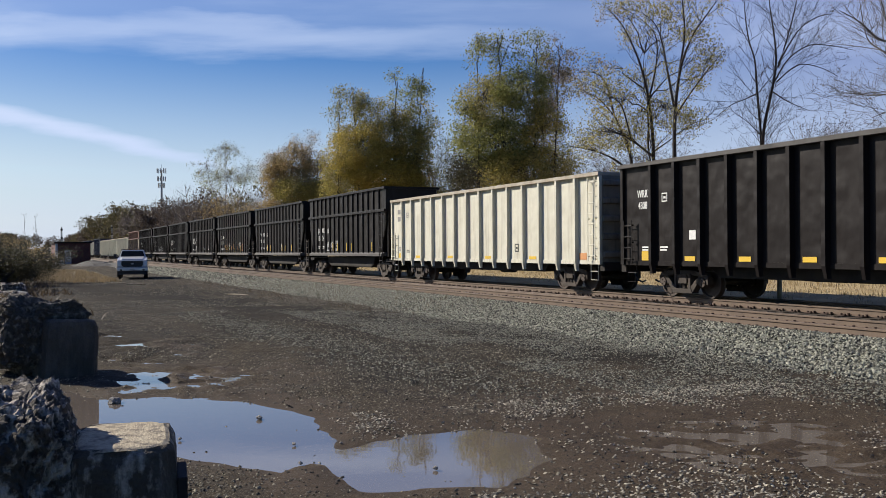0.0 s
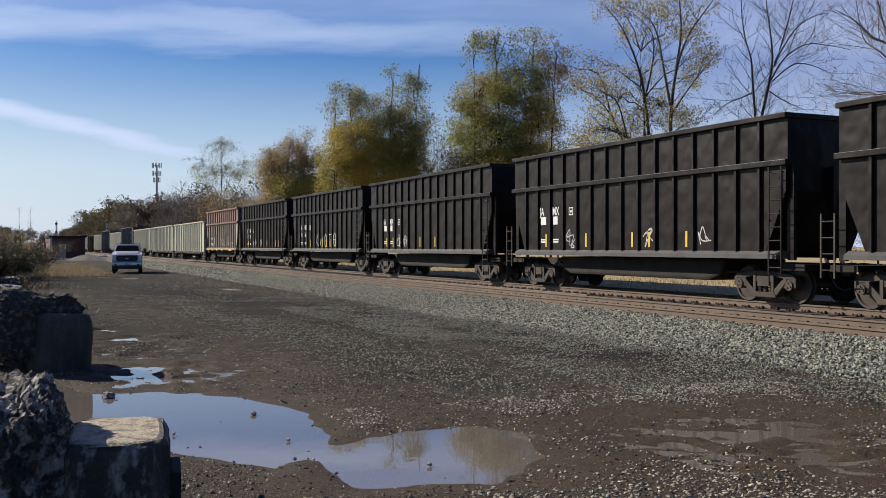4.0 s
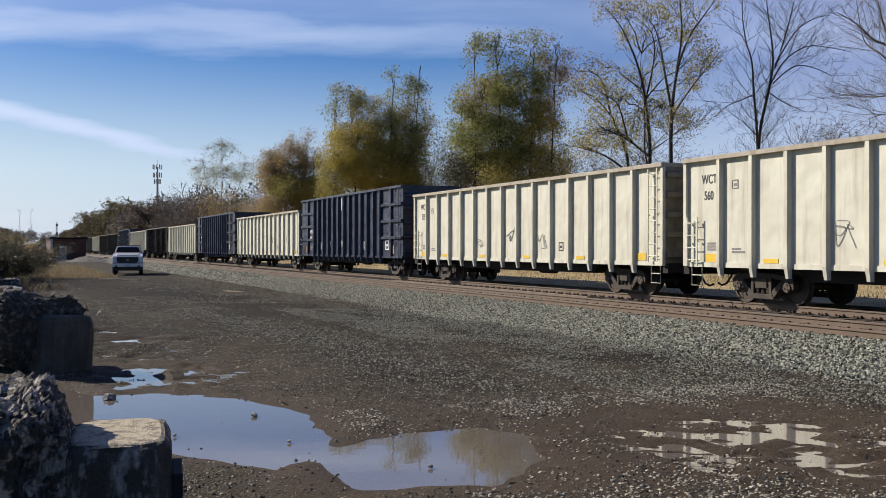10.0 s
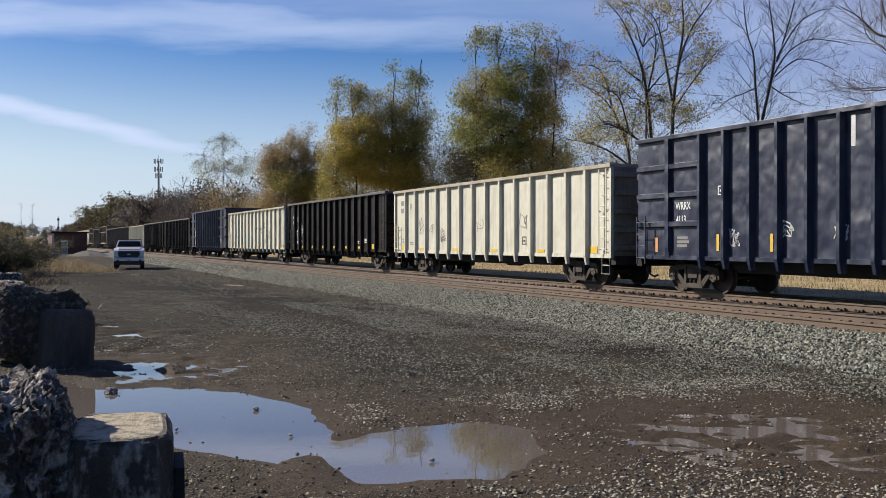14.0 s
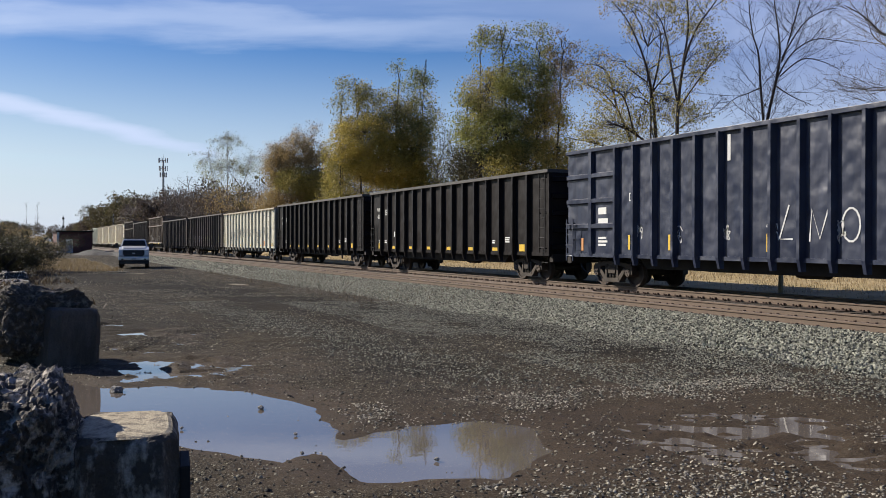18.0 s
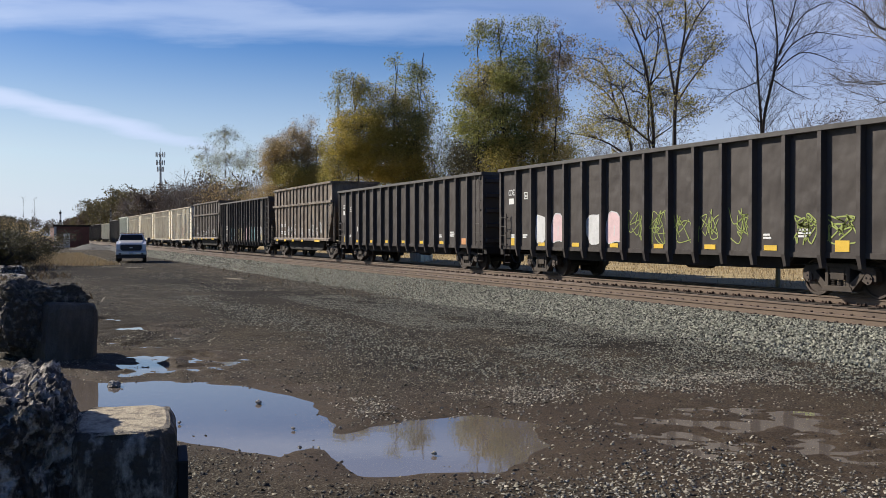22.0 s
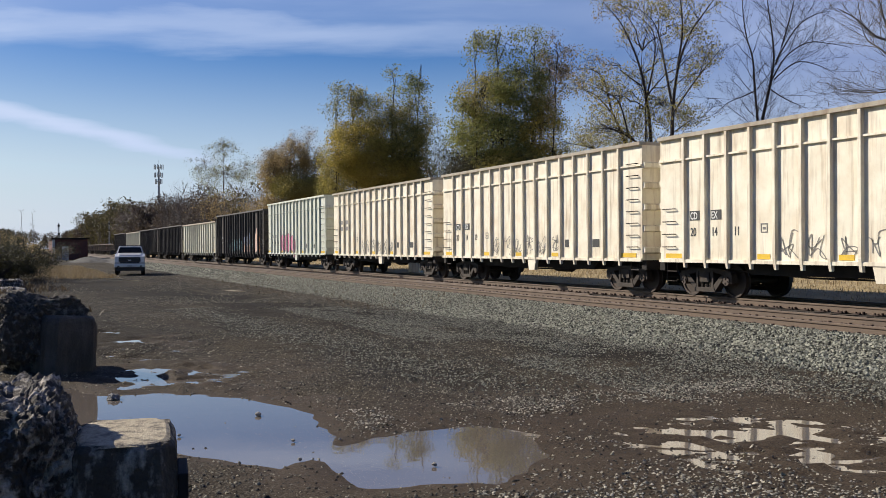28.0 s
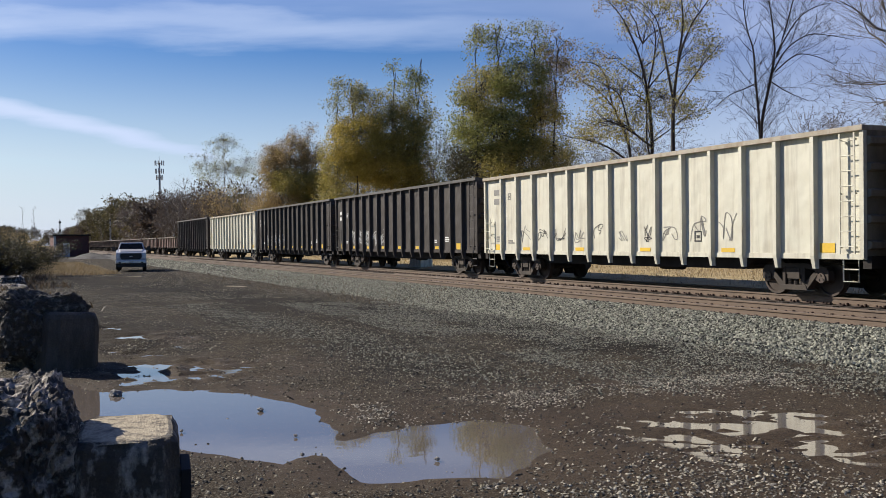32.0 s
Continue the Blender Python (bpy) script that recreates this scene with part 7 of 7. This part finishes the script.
def placard(root, face, x, z, s, mat="white_letter"):
    m = Mesh()
    t = s * 0.12
    for a, b, c, d in ((0, s, 0, t), (0, s, s - t, s), (0, t, t, s - t), (s - t, s, t, s - t), (s * 0.3, s * 0.7, s * 0.35, s * 0.6)):
        m.box(a, b, -0.004, 0, c, d)
    part("placard", m.data("placard", mat), root, at=(x, -face, z))


def patch(root, face, x, z, w, h, mat):
    part("paint_patch", Mesh().box(0, w, -0.003, 0, 0, h).data("paint_patch", mat), root, at=(x, -face, z))


def strips(root, face, xs, z, w, h, mat="yellow_strip"):
    me = Mesh().box(-w / 2, w / 2, -0.006, 0, 0, h).data("reflector", mat)
    for x in xs:
        part("reflector", me, root, "yellow reflective strip", (x, -face, z))


def ribbon(m, pts, w, lift=0.004):
    """A brush stroke: a flat band along (x, z) points."""
    n0 = len(m.v)
    k = len(pts)
    for i, (x, z) in enumerate(pts):
        a, b = pts[max(i - 1, 0)], pts[min(i + 1, k - 1)]
        dx, dz = b[0] - a[0], b[1] - a[1]
        l = math.hypot(dx, dz) or 1
        nx, nz = -dz / l * w / 2, dx / l * w / 2
        m.v += [(x + nx, -lift, z + nz), (x - nx, -lift, z - nz)]
    for i in range(k - 1):
        a = n0 + 2 * i
        m.f.append((a, a + 1, a + 3, a + 2))


def curve_pts(r, x, z, w, h, turns=5):
    """A loose looping line in a box."""
    c = [(x + r.uniform(0, w), z + r.uniform(0, h)) for _ in range(turns)]
    c.sort(key=lambda p: p[0] + r.uniform(-0.4, 0.4) * w)
    out = []
    for i in range(len(c) - 1):
        p0, p1, p2, p3 = c[max(i - 1, 0)], c[i], c[i + 1], c[min(i + 2, len(c) - 1)]
        for k in range(7):
            t = k / 7
            out.append(tuple(0.5 * (2 * p1[j] + (p2[j] - p0[j]) * t + (2 * p0[j] - 5 * p1[j] + 4 * p2[j] - p3[j]) * t * t + (3 * p1[j] - p0[j] - 3 * p2[j] + p3[j]) * t ** 3) for j in (0, 1)))
    return out + [c[-1]]


def scrawl(root, face, x, z, w, h, mat, seed, lines=3, width=0.035):
    r = random.Random(seed)
    m = Mesh()
    for _ in range(lines):
        ribbon(m, curve_pts(r, x, z, w, h, r.randint(4, 7)), width)
    part("scrawl", m.data("scrawl", mat, fix=False), root, "loose spray-painted scrawl", (0, -face, 0))


def strokes(root, face, x, z, s, shapes, mat, width=0.05):
    """Plain line figures on a 1 x 1.4 field: each a list of polylines."""
    m = Mesh()
    for i, lines in enumerate(shapes):
        for line in lines:
            ribbon(m, [(x + i * s * 1.55 + px * s, z + pz * s) for px, pz in line], width)
    part("scrawl", m.data("scrawl", mat, fix=False), root, "thin white spray-painted tag", (0, -face, 0))


def ring_line(cx, cz, rx, rz):
    return [(cx + rx * math.cos(2 * math.pi * k / 14), cz + rz * math.sin(2 * math.pi * k / 14)) for k in range(15)]


def blob(root, face, x, z, w, h, mat, seed, line=None, lift=0.003):
    """A filled, rounded letter-like shape, with a dark outline if asked."""
    r = random.Random(seed)
    n = 22
    ph = r.uniform(0, 6)
    pts = []
    for k in range(n):
        a = 2 * math.pi * k / n
        q = 1 + 0.10 * math.sin(3 * a + ph) + 0.06 * math.sin(5 * a + 2 * ph)
        cx, cz = math.cos(a), math.sin(a)
        pts.append((x + w / 2 + w / 2 * q * math.copysign(abs(cx) ** 0.6, cx), z + h / 2 + h / 2 * q * math.copysign(abs(cz) ** 0.6, cz)))
    m = Mesh().prism(pts, -lift, 0)
    part("painted_letter", m.data("painted_letter", mat), root, at=(0, -face, 0))
    if line:
        m = Mesh()
        ribbon(m, pts + pts[:1], 0.035, lift + 0.003)
        ribbon(m, [(x + w * 0.5, z + h * 0.25), (x + w * 0.52, z + h * 0.6)], 0.05, lift + 0.003)
        part("outline", m.data("outline", line, fix=False), root, at=(0, -face, 0))


def arch(root, face, x, z, w, h, mat):
    """A block letter with a rounded head and two notches."""
    n = 8
    head = [(x + w / 2 - w / 2 * math.cos(math.pi * k / n), z + h - w * 0.35 + w * 0.35 * math.sin(math.pi * k / n)) for k in range(n + 1)]
    leg = [(x + w, z), (x + w * 0.66, z), (x + w * 0.66, z + h * 0.30), (x + w * 0.42, z + h * 0.30), (x + w * 0.42, z), (x, z)]
    part("painted_letter", Mesh().prism(head + leg, -0.003, 0).data("painted_letter", mat), root, at=(0, -face, 0))
    part("letter_gap", Mesh().box(x + w * 0.4, x + w * 0.64, -0.007, -0.003, z + h * 0.52, z + h * 0.74).data("letter_gap", "faded_black"), root, at=(0, -face, 0))


def bay(kind, i):
    """The middle of the i-th bay from the rear end; bay 0 lies behind the first post."""
    p = POSTS[kind]
    if i == 0:
        return p[0] - 0.5 * (p[1] - p[0])
    return (p[i - 1] + p[i]) / 2 if i < len(p) else p[-1] + 0.5 * (p[-1] - p[-2])


def marks():
    r = random.Random(21)
    for i, (ob, s) in enumerate(CARS):
        kind = TRAIN[i][0]
        f = FACE[kind]
        if kind == "C":
            x = bay("C", 0) - 0.08
            num = {10: "510", 11: "560", 12: "535", 14: "530", 18: "508"}.get(i)
            if num:
                letters(ob, f, "WCTX", x - 0.10, 3.2, 0.35, "black_letter"), letters(ob, f, num, x, 2.76, 0.34, "black_letter")
            else:
                bars(ob, f, x - 0.06, 3.42, 0.62, 2, 0.22, "spray_grey")
            placard(ob, f, bay("C", 1) - 0.2, 3.0, 0.24, "spray_grey")
            strips(ob, f, [bay("C", 0) + 0.22], 1.07, 0.48, 0.22)
            strips(ob, f, [bay("C", k) for k in (2, 5, 8, 11)], 1.07, 0.52, 0.11)
            strips(ob, f, [bay("C", 14) - 0.25], 1.08, 0.46, 0.22, "yellow_strip" if i != 1 else "spray_orange")
            bars(ob, f, bay("C", 0) + 0.05, 1.60, 0.45, 3, 0.05, "spray_grey"), bars(ob, f, bay("C", 1) - 0.2, 1.45, 0.5, 2, 0.05, "spray_grey")
            placard(ob, f, bay("C", 10) - 0.15, 1.35, 0.30, "black_letter")
            n = {1: 0, 34: 10, 22: 16}.get(i, r.randint(3, 6))
            for k in range(n):
                b = (2 + k % 12) if i in (22, 34) else r.randint(2, 12)
                scrawl(ob, f, bay("C", b) - 0.42, 1.35 + r.uniform(0, 0.7) * (i not in (34,)), 0.8, r.uniform(0.4, 0.9), "spray_black" if r.random() < 0.3 else "spray_grey", i * 50 + k, 2 if i not in (22,) else 4, 0.024)
            if i == 22:
                for b in (12, 13):
                    blob(ob, f, bay("C", b) - 0.45, 2.4, 0.85, 0.95, "cream_paint", b, "spray_black")
                patch(ob, f, bay("C", 12) - 0.3, 1.1, 0.55, 0.4, "spray_orange")
            if i == 18:
                scrawl(ob, f, bay("C", 7) - 0.3, 1.9, 4.2, 1.0, "spray_black", 999, 2, 0.05)
                blob(ob, f, bay("C", 5) - 0.3, 1.4, 0.5, 0.6, "spray_cyan", 44)
            if i == 14:
                patch(ob, f, bay("C", 5) - 0.35, 1.9, 0.36, 0.75, "white_letter"), patch(ob, f, bay("C", 5) - 0.35, 2.65, 0.18, 0.6, "white_letter")
        elif kind in "KF":
            x = bay(kind, 0) - 0.2
            name, num = {0: ("WRRX", "4308"), 17: ("WRRX", "4328"), 20: ("WRRX", "4313"), 21: ("WRRX", "4305"), 23: ("CDEX", None), 24: ("CDEX", None)}.get(i, (None, None))
            if name:
                letters(ob, f, name, x - 0.04, 2.98, 0.31)
                if num:
                    letters(ob, f, num, x, 2.63, 0.31)
                else:
                    bars(ob, f, x, 2.86, 0.58, 1, 0.22)
            else:
                bars(ob, f, x, 3.2, 0.55, 2, 0.20)
            placard(ob, f, bay(kind, 1) - 0.15, 2.80, 0.26)
            if i in (0, 20, 21, 17, 24):
                patch(ob, f, bay(kind, 2) - 0.02, 1.68, 0.28, 0.26, "white_letter")
            strips(ob, f, [bay(kind, 0) + 0.15], 1.08, 0.36, 0.28)
            strips(ob, f, [bay(kind, k) for k in (2, 4, 6, 8, 10, 12)], 1.08, 0.45, 0.13)
            strips(ob, f, [bay(kind, 14)], 1.08, 0.42, 0.26, "yellow_strip" if i != 24 else "spray_orange")
            bars(ob, f, bay(kind, 0), 1.5, 0.36, 2, 0.05), bars(ob, f, bay(kind, 1) - 0.25, 1.5, 0.42, 2, 0.05), bars(ob, f, bay(kind, 13) - 0.25, 1.62, 0.5, 3, 0.05), bars(ob, f, bay(kind, 12) - 0.25, 1.5, 0.35, 2, 0.05)
            if i == 23:
                for k, b in enumerate((2, 3, 5, 6)):
                    blob(ob, f, bay("F", b) - 0.45, 1.2, 0.9, 0.95, "spray_white" if k in (0, 2) else "spray_rose", 60 + k, "spray_white")
                for b in range(7, 12):
                    scrawl(ob, f, bay("F", b) - 0.48, 1.2, 0.95, 1.0, "spray_olive", 80 + b, 4, 0.026)
                for b in (13, 14):
                    scrawl(ob, f, bay("F", b) - 0.45, 1.2, 0.9, 0.8, "spray_olive", 90 + b, 5, 0.035)
            elif i in (35, 36):
                for b in range(2, 7):
                    scrawl(ob, f, bay("F", b) - 0.45, 1.2, 0.9, 0.9, "spray_white", 500 + i * 20 + b, 4, 0.035)
            elif i == 17:
                scrawl(ob, f, bay("K", 1) - 0.45, 1.4, 1.6, 1.5, "spray_white", 77, 5, 0.05)
        elif kind == "H":
            wide = lambda b: bay("H", b) + 0.03
            if i == 26:
                cols = {4: "spray_cyan", 5: "spray_cyan", 7: "spray_yellow", 8: "spray_yellow", 9: "spray_peach", 10: "spray_rose", 11: "spray_rose", 12: "spray_cyan", 13: "spray_cyan"}
                for b, c in cols.items():
                    h = 1.15 if b != 9 else 0.80
                    arch(ob, f, wide(b) - 0.30, 1.06, 0.60, h, c)
                bars(ob, f, bay("H", 2) - 0.3, 2.3, 0.55, 2, 0.14), bars(ob, f, bay("H", 2) - 0.3, 1.6, 0.5, 3, 0.05), placard(ob, f, bay("H", 3) - 0.15, 2.9, 0.25)
                for b in range(3, 14):
                    scrawl(ob, f, wide(b) - 0.28, 2.28, 0.56, 0.95, "spray_haze", 300 + b, 3, 0.022)
                scrawl(ob, f, bay("H", 14) - 0.25, 1.2, 0.5, 1.0, "spray_white", 330, 6, 0.035), placard(ob, f, bay("H", 14) - 0.2, 1.15, 0.42)
                scrawl(ob, f, bay("H", 15) - 0.45, 1.2, 1.0, 1.1, "spray_white", 331, 7, 0.045), scrawl(ob, f, bay("H", 15) - 0.45, 2.2, 1.0, 1.4, "spray_haze", 332, 5, 0.03)
                scrawl(ob, f, bay("H", 15) - 0.4, 1.15, 0.9, 0.5, "spray_yellow", 333, 3, 0.04)
                scrawl(ob, f, bay("H", 16) - 0.3, 1.25, 0.6, 0.9, "spray_white", 334, 5, 0.045), scrawl(ob, f, bay("H", 16) - 0.3, 2.2, 0.6, 1.0, "spray_haze", 335, 4, 0.03)
                strips(ob, f, [bay("H", k) for k in (3, 6)], 1.08, 0.2, 0.3)
            else:
                letters(ob, f, "LEWX", bay("H", 2) - 0.35, 2.2, 0.30), letters(ob, f, "1242", bay("H", 2) - 0.32, 1.78, 0.30)
                for k, b in enumerate(range(5, 11)):
                    h = (0.75, 1.15, 1.20, 1.25, 1.30, 0.95)[k]
                    blob(ob, f, wide(b) - 0.36, 1.06, 0.74, h, "spray_cyan", 400 + b, None)
                    scrawl(ob, f + 0.004, wide(b) - 0.30, 1.12, 0.6, h * 0.85, "spray_mint", 410 + b, 2, 0.05)
                for k, b in enumerate((11, 12, 13)):
                    blob(ob, f, wide(b) - 0.38, 1.5, 0.78, (0.85, 1.0, 1.1)[k], "spray_blue", 420 + b, None)
                    blob(ob, f + 0.004, wide(b) - 0.38, 1.06, 0.78, 0.62, "spray_peach", 425 + b, None)
                    scrawl(ob, f + 0.008, wide(b) - 0.30, 1.1, 0.6, 1.2, "spray_white", 428 + b, 2, 0.03)
                scrawl(ob, f, wide(14) - 0.30, 1.15, 0.6, 1.1, "spray_cyan", 430, 5, 0.06), placard(ob, f, wide(14) - 0.2, 1.15, 0.4)
                for k, (dx, w, h) in enumerate(((-0.62, 0.42, 1.5), (-0.3, 0.5, 1.75), (0.1, 0.48, 1.35))):
                    blob(ob, f + 0.003 * k, bay("H", 15) + dx, 1.06, w, h, "spray_peach", 431 + k, "spray_rose")
                patch(ob, f, bay("H", 16) - 0.28, 1.1, 0.60, 1.12, "spray_orange")
                bars(ob, f + 0.004, bay("H", 16) - 0.2, 2.1, 0.42, 4, 0.12, "black_letter")
                scrawl(ob, f, bay("H", 1) - 0.3, 1.2, 0.6, 1.1, "spray_white", 433, 4, 0.05), scrawl(ob, f, bay("H", 3) - 0.25, 1.2, 0.5, 1.2, "spray_haze", 434, 4, 0.05), scrawl(ob, f, bay("H", 4) - 0.25, 1.2, 0.5, 1.3, "spray_white", 435, 4, 0.05)
                scrawl(ob, f, 8.55, 1.3, 0.4, 0.8, "spray_white", 436, 5, 0.04)
        elif kind == "T":
            name = {2: ("10", "24"), 3: ("10", "65"), 4: ("10", "11"), 7: ("10", "16"), 8: ("10", "27")}.get(i)
            xa, xb = bay("T", 2) - 0.27, bay("T", 3) - 0.27
            letters(ob, f, "JA", xa - 0.06, 2.53, 0.40), letters(ob, f, "MX", xb - 0.06, 2.53, 0.40)
            if name:
                letters(ob, f, name[0], xa - 0.04, 2.06, 0.40), letters(ob, f, name[1], xb - 0.04, 2.06, 0.40)
            else:
                bars(ob, f, xa, 2.48, 0.4, 1, 0.28), bars(ob, f, xb, 2.48, 0.4, 1, 0.28)
            for xx in (xa, xb):
                bars(ob, f, xx, 1.70, 0.36, 2, 0.05)
            placard(ob, f, bay("T", 4) - 0.1, 2.5, 0.26)
            strips(ob, f, [bay("T", k) + 0.1 for k in r.sample(range(2, 14), 5)], 1.42, 0.09, 0.45)
            if i == 7:
                K = [[(0, 0), (0, 1.4)], [(0.8, 1.4), (0.0, 0.6), (0.9, 0.1)]]
                U = [[(0, 1.0), (0.2, 0), (0.5, 0.8), (0.8, 0), (0.9, 1.0)]]
                O = [ring_line(0.45, 0.65, 0.42, 0.65), [(0.4, 0.65), (0.5, 0.65)]]
                Tt = [[(0, 1.3), (0.9, 1.3)], [(0.4, 1.3), (0.35, 0)]]
                Q = [ring_line(0.45, 0.75, 0.42, 0.65), [(0.0, 0.75), (0.9, 0.75)]]
                strokes(ob, f, bay("T", 6) - 0.35, 1.42, 0.56, [K, U, O, Tt, Q], "spray_white", 0.05)
            elif i == 2:
                letters(ob, f, "LOVE", bay("T", 6) - 0.25, 1.85, 0.24, "spray_white"), letters(ob, f, "TO", bay("T", 6) - 0.1, 1.63, 0.22, "spray_white"), letters(ob, f, "HATE", bay("T", 6) - 0.25, 1.42, 0.22, "spray_white")
                scrawl(ob, f, bay("T", 4) - 0.35, 1.4, 0.7, 0.6, "spray_white", 61, 2, 0.03), scrawl(ob, f, bay("T", 5) - 0.35, 1.4, 0.7, 0.6, "spray_white", 62, 2, 0.03)
            elif i == 4:
                for b in (4, 5, 7, 8, 10, 12):
                    scrawl(ob, f, bay("T", b) - 0.35, 1.45, 0.65, 0.6, "spray_orange", 630 + b, 2, 0.028)
                scrawl(ob, f, bay("T", 6) - 0.3, 1.45, 0.5, 0.7, "spray_white", 650, 5, 0.05), scrawl(ob, f, bay("T", 11) - 0.3, 1.7, 0.7, 0.5, "spray_white", 651, 4, 0.05)
            else:
                for k in range(3):
                    scrawl(ob, f, bay("T", r.randint(4, 13)) - 0.3, 1.4, 0.6, 0.6, "spray_white", 700 + i * 10 + k, 2, 0.028)
        elif kind in "RBD":
            if i == 9:
                letters(ob, f, "JTPX", bay("B", 2) - 0.30, 2.05, 0.30), letters(ob, f, "92131", bay("B", 3) - 0.32, 2.05, 0.30)
            elif i == 25:
                letters(ob, f, "JTPX", bay("B", 2) - 0.3, 2.05, 0.30), letters(ob, f, "8213", bay("B", 3) - 0.25, 2.05, 0.30)
            else:
                bars(ob, f, bay("B", 2) - 0.3, 2.3, 0.45, 2, 0.07, "spray_grey"), bars(ob, f, bay("B", 3) - 0.3, 2.3, 0.45, 2, 0.07, "spray_grey")
            bars(ob, f, bay("B", 2) - 0.3, 1.75, 0.45, 2, 0.06), bars(ob, f, bay("B", 3) - 0.3, 1.75, 0.45, 3, 0.06)
            for b in range(4, 14):
                if r.random() < 0.75:
                    scrawl(ob, f, bay("B", b) - 0.34, 1.42, 0.66, r.uniform(0.5, 0.9), "spray_white", 800 + i * 20 + b, 4, 0.035)
            strips(ob, 1.602, [-5.6, -3.4, -1.4, 0.9], 1.06, 0.5, 0.12), strips(ob, 1.602, [4.3], 1.06, 1.1, 0.13)
        elif kind == "U":
            xs = -8.8 + 2.22
            if i == 15:
                letters(ob, f, "WRRX", xs - 0.42, 2.36, 0.30), letters(ob, f, "4113", xs - 0.40, 1.98, 0.30), bars(ob, f, xs - 0.35, 1.6, 0.6, 3, 0.07, "spray_grey")
            elif i == 13:
                letters(ob, f, "WRRX", xs - 0.42, 2.36, 0.30), letters(ob, f, "4183", xs - 0.40, 1.98, 0.30), bars(ob, f, xs - 0.35, 1.6, 0.6, 3, 0.06, "spray_grey")
            else:
                bars(ob, f, xs - 0.35, 2.55, 0.65, 2, 0.22), bars(ob, f, xs - 0.35, 1.6, 0.6, 3, 0.07)
            strips(ob, f, [-7.9, 7.5], 1.15, 0.16, 0.42, "spray_orange")
            strips(ob, f, [-5.2, -3.2, 0.8, 4.6], 1.2, 0.10, 0.45)
            placard(ob, f, 6.4, 1.35, 0.5), placard(ob, f, -5.2, 2.7, 0.25)
            for k in range(5):
                scrawl(ob, f, -4.9 + 1.94 * k + r.uniform(-0.2, 0.2), 1.3 + r.uniform(0, 0.2), 0.45, 0.5, "spray_white", 1200 + i * 10 + k, 4, 0.028)
            if i == 19:
                L_ = [[(0.5, 1.4), (0.0, 0.1), (0.7, 0.1)]]
                N_ = [[(0, 0), (0.1, 1.2), (0.5, 0.1), (0.9, 1.2)]]
                O_ = [ring_line(0.4, 0.6, 0.4, 0.6)]
                strokes(ob, f + 0.0, 1.2, 1.45, 0.64, [L_, N_, O_], "spray_white", 0.05)
            patch(ob, f, -0.72, 3.6, 0.12, 0.7, "spray_white")
        elif kind in "WG":
            dark = "black_letter"
            z = 2.35
            xs = [bay("W", k) - 0.22 for k in (1, 2, 3)]
            if i in (29, 30, 32):
                for k, t in enumerate(("CD", "EX")):
                    q = 0.78 if i != 32 else 0.55
                    patch(ob, f, xs[k] - 0.03, 2.13, 0.55 * q, 0.34 * q, dark)
                    letters(ob, f + 0.004, t, xs[k], 2.13 + 0.04 * q, 0.36 * q)
                for k, t in enumerate({29: ("20", "14", "11"), 30: ("20", "14", "19"), 32: ("20", "21", "20")}[i]):
                    letters(ob, f, t, xs[k], 1.70, 0.33 if i != 32 else 0.22, dark)
            else:
                bars(ob, f, xs[0], z + 0.6, 0.45, 2, 0.22, "spray_grey"), bars(ob, f, xs[1], z + 0.6, 0.45, 2, 0.22, "spray_grey")
            placard(ob, f, bay("W", 4) - 0.1, 1.75, 0.24, "spray_grey")
            patch(ob, f, bay("W", 11) - 0.2, 1.4, 0.24, 0.26, dark), patch(ob, f, bay("W", 13) - 0.25, 1.4, 0.4, 0.26, dark)
            strips(ob, f, [bay("W", k) for k in (4, 7, 10)], 1.08, 0.45, 0.13)
            strips(ob, f, [-6.6, 6.55], 1.08, 0.9, 0.13)
            if i == 32:
                x0 = bay("G", 4) - 0.3
                for k in range(7):
                    blob(ob, f + (0.004 if k % 2 else 0), x0 + k * 0.50, 1.12 + (0.05 if k % 2 else 0) - (0.35 if k == 6 else 0), 0.62, 1.25 - (0.2 if k in (1, 5) else 0), "spray_pink", 900 + k, "spray_black")
            elif i == 28:
                x = bay("W", 1) - 0.3
                scrawl(ob, f, x - 0.4, 1.9, 1.2, 1.7, "spray_red", 950, 6, 0.05)
                strokes(ob, f, x, 1.5, 0.7, [[ring_line(0.5, 0.3, 0.45, 0.22), ring_line(0.5, 0.3, 0.12, 0.12)]], "spray_red", 0.06)
                for b in (2, 3, 9, 10, 11):
                    scrawl(ob, f, bay("W", b) - 0.36, 1.3, 0.7, 1.0, "spray_red", 960 + b, 4, 0.05)
            else:
                for k in range(6):
                    scrawl(ob, f, bay("W", 5 + k) - 0.3, 1.1, 0.62, 0.75, "spray_grey", 980 + i * 10 + k, 3, 0.022)


marks()


motions()
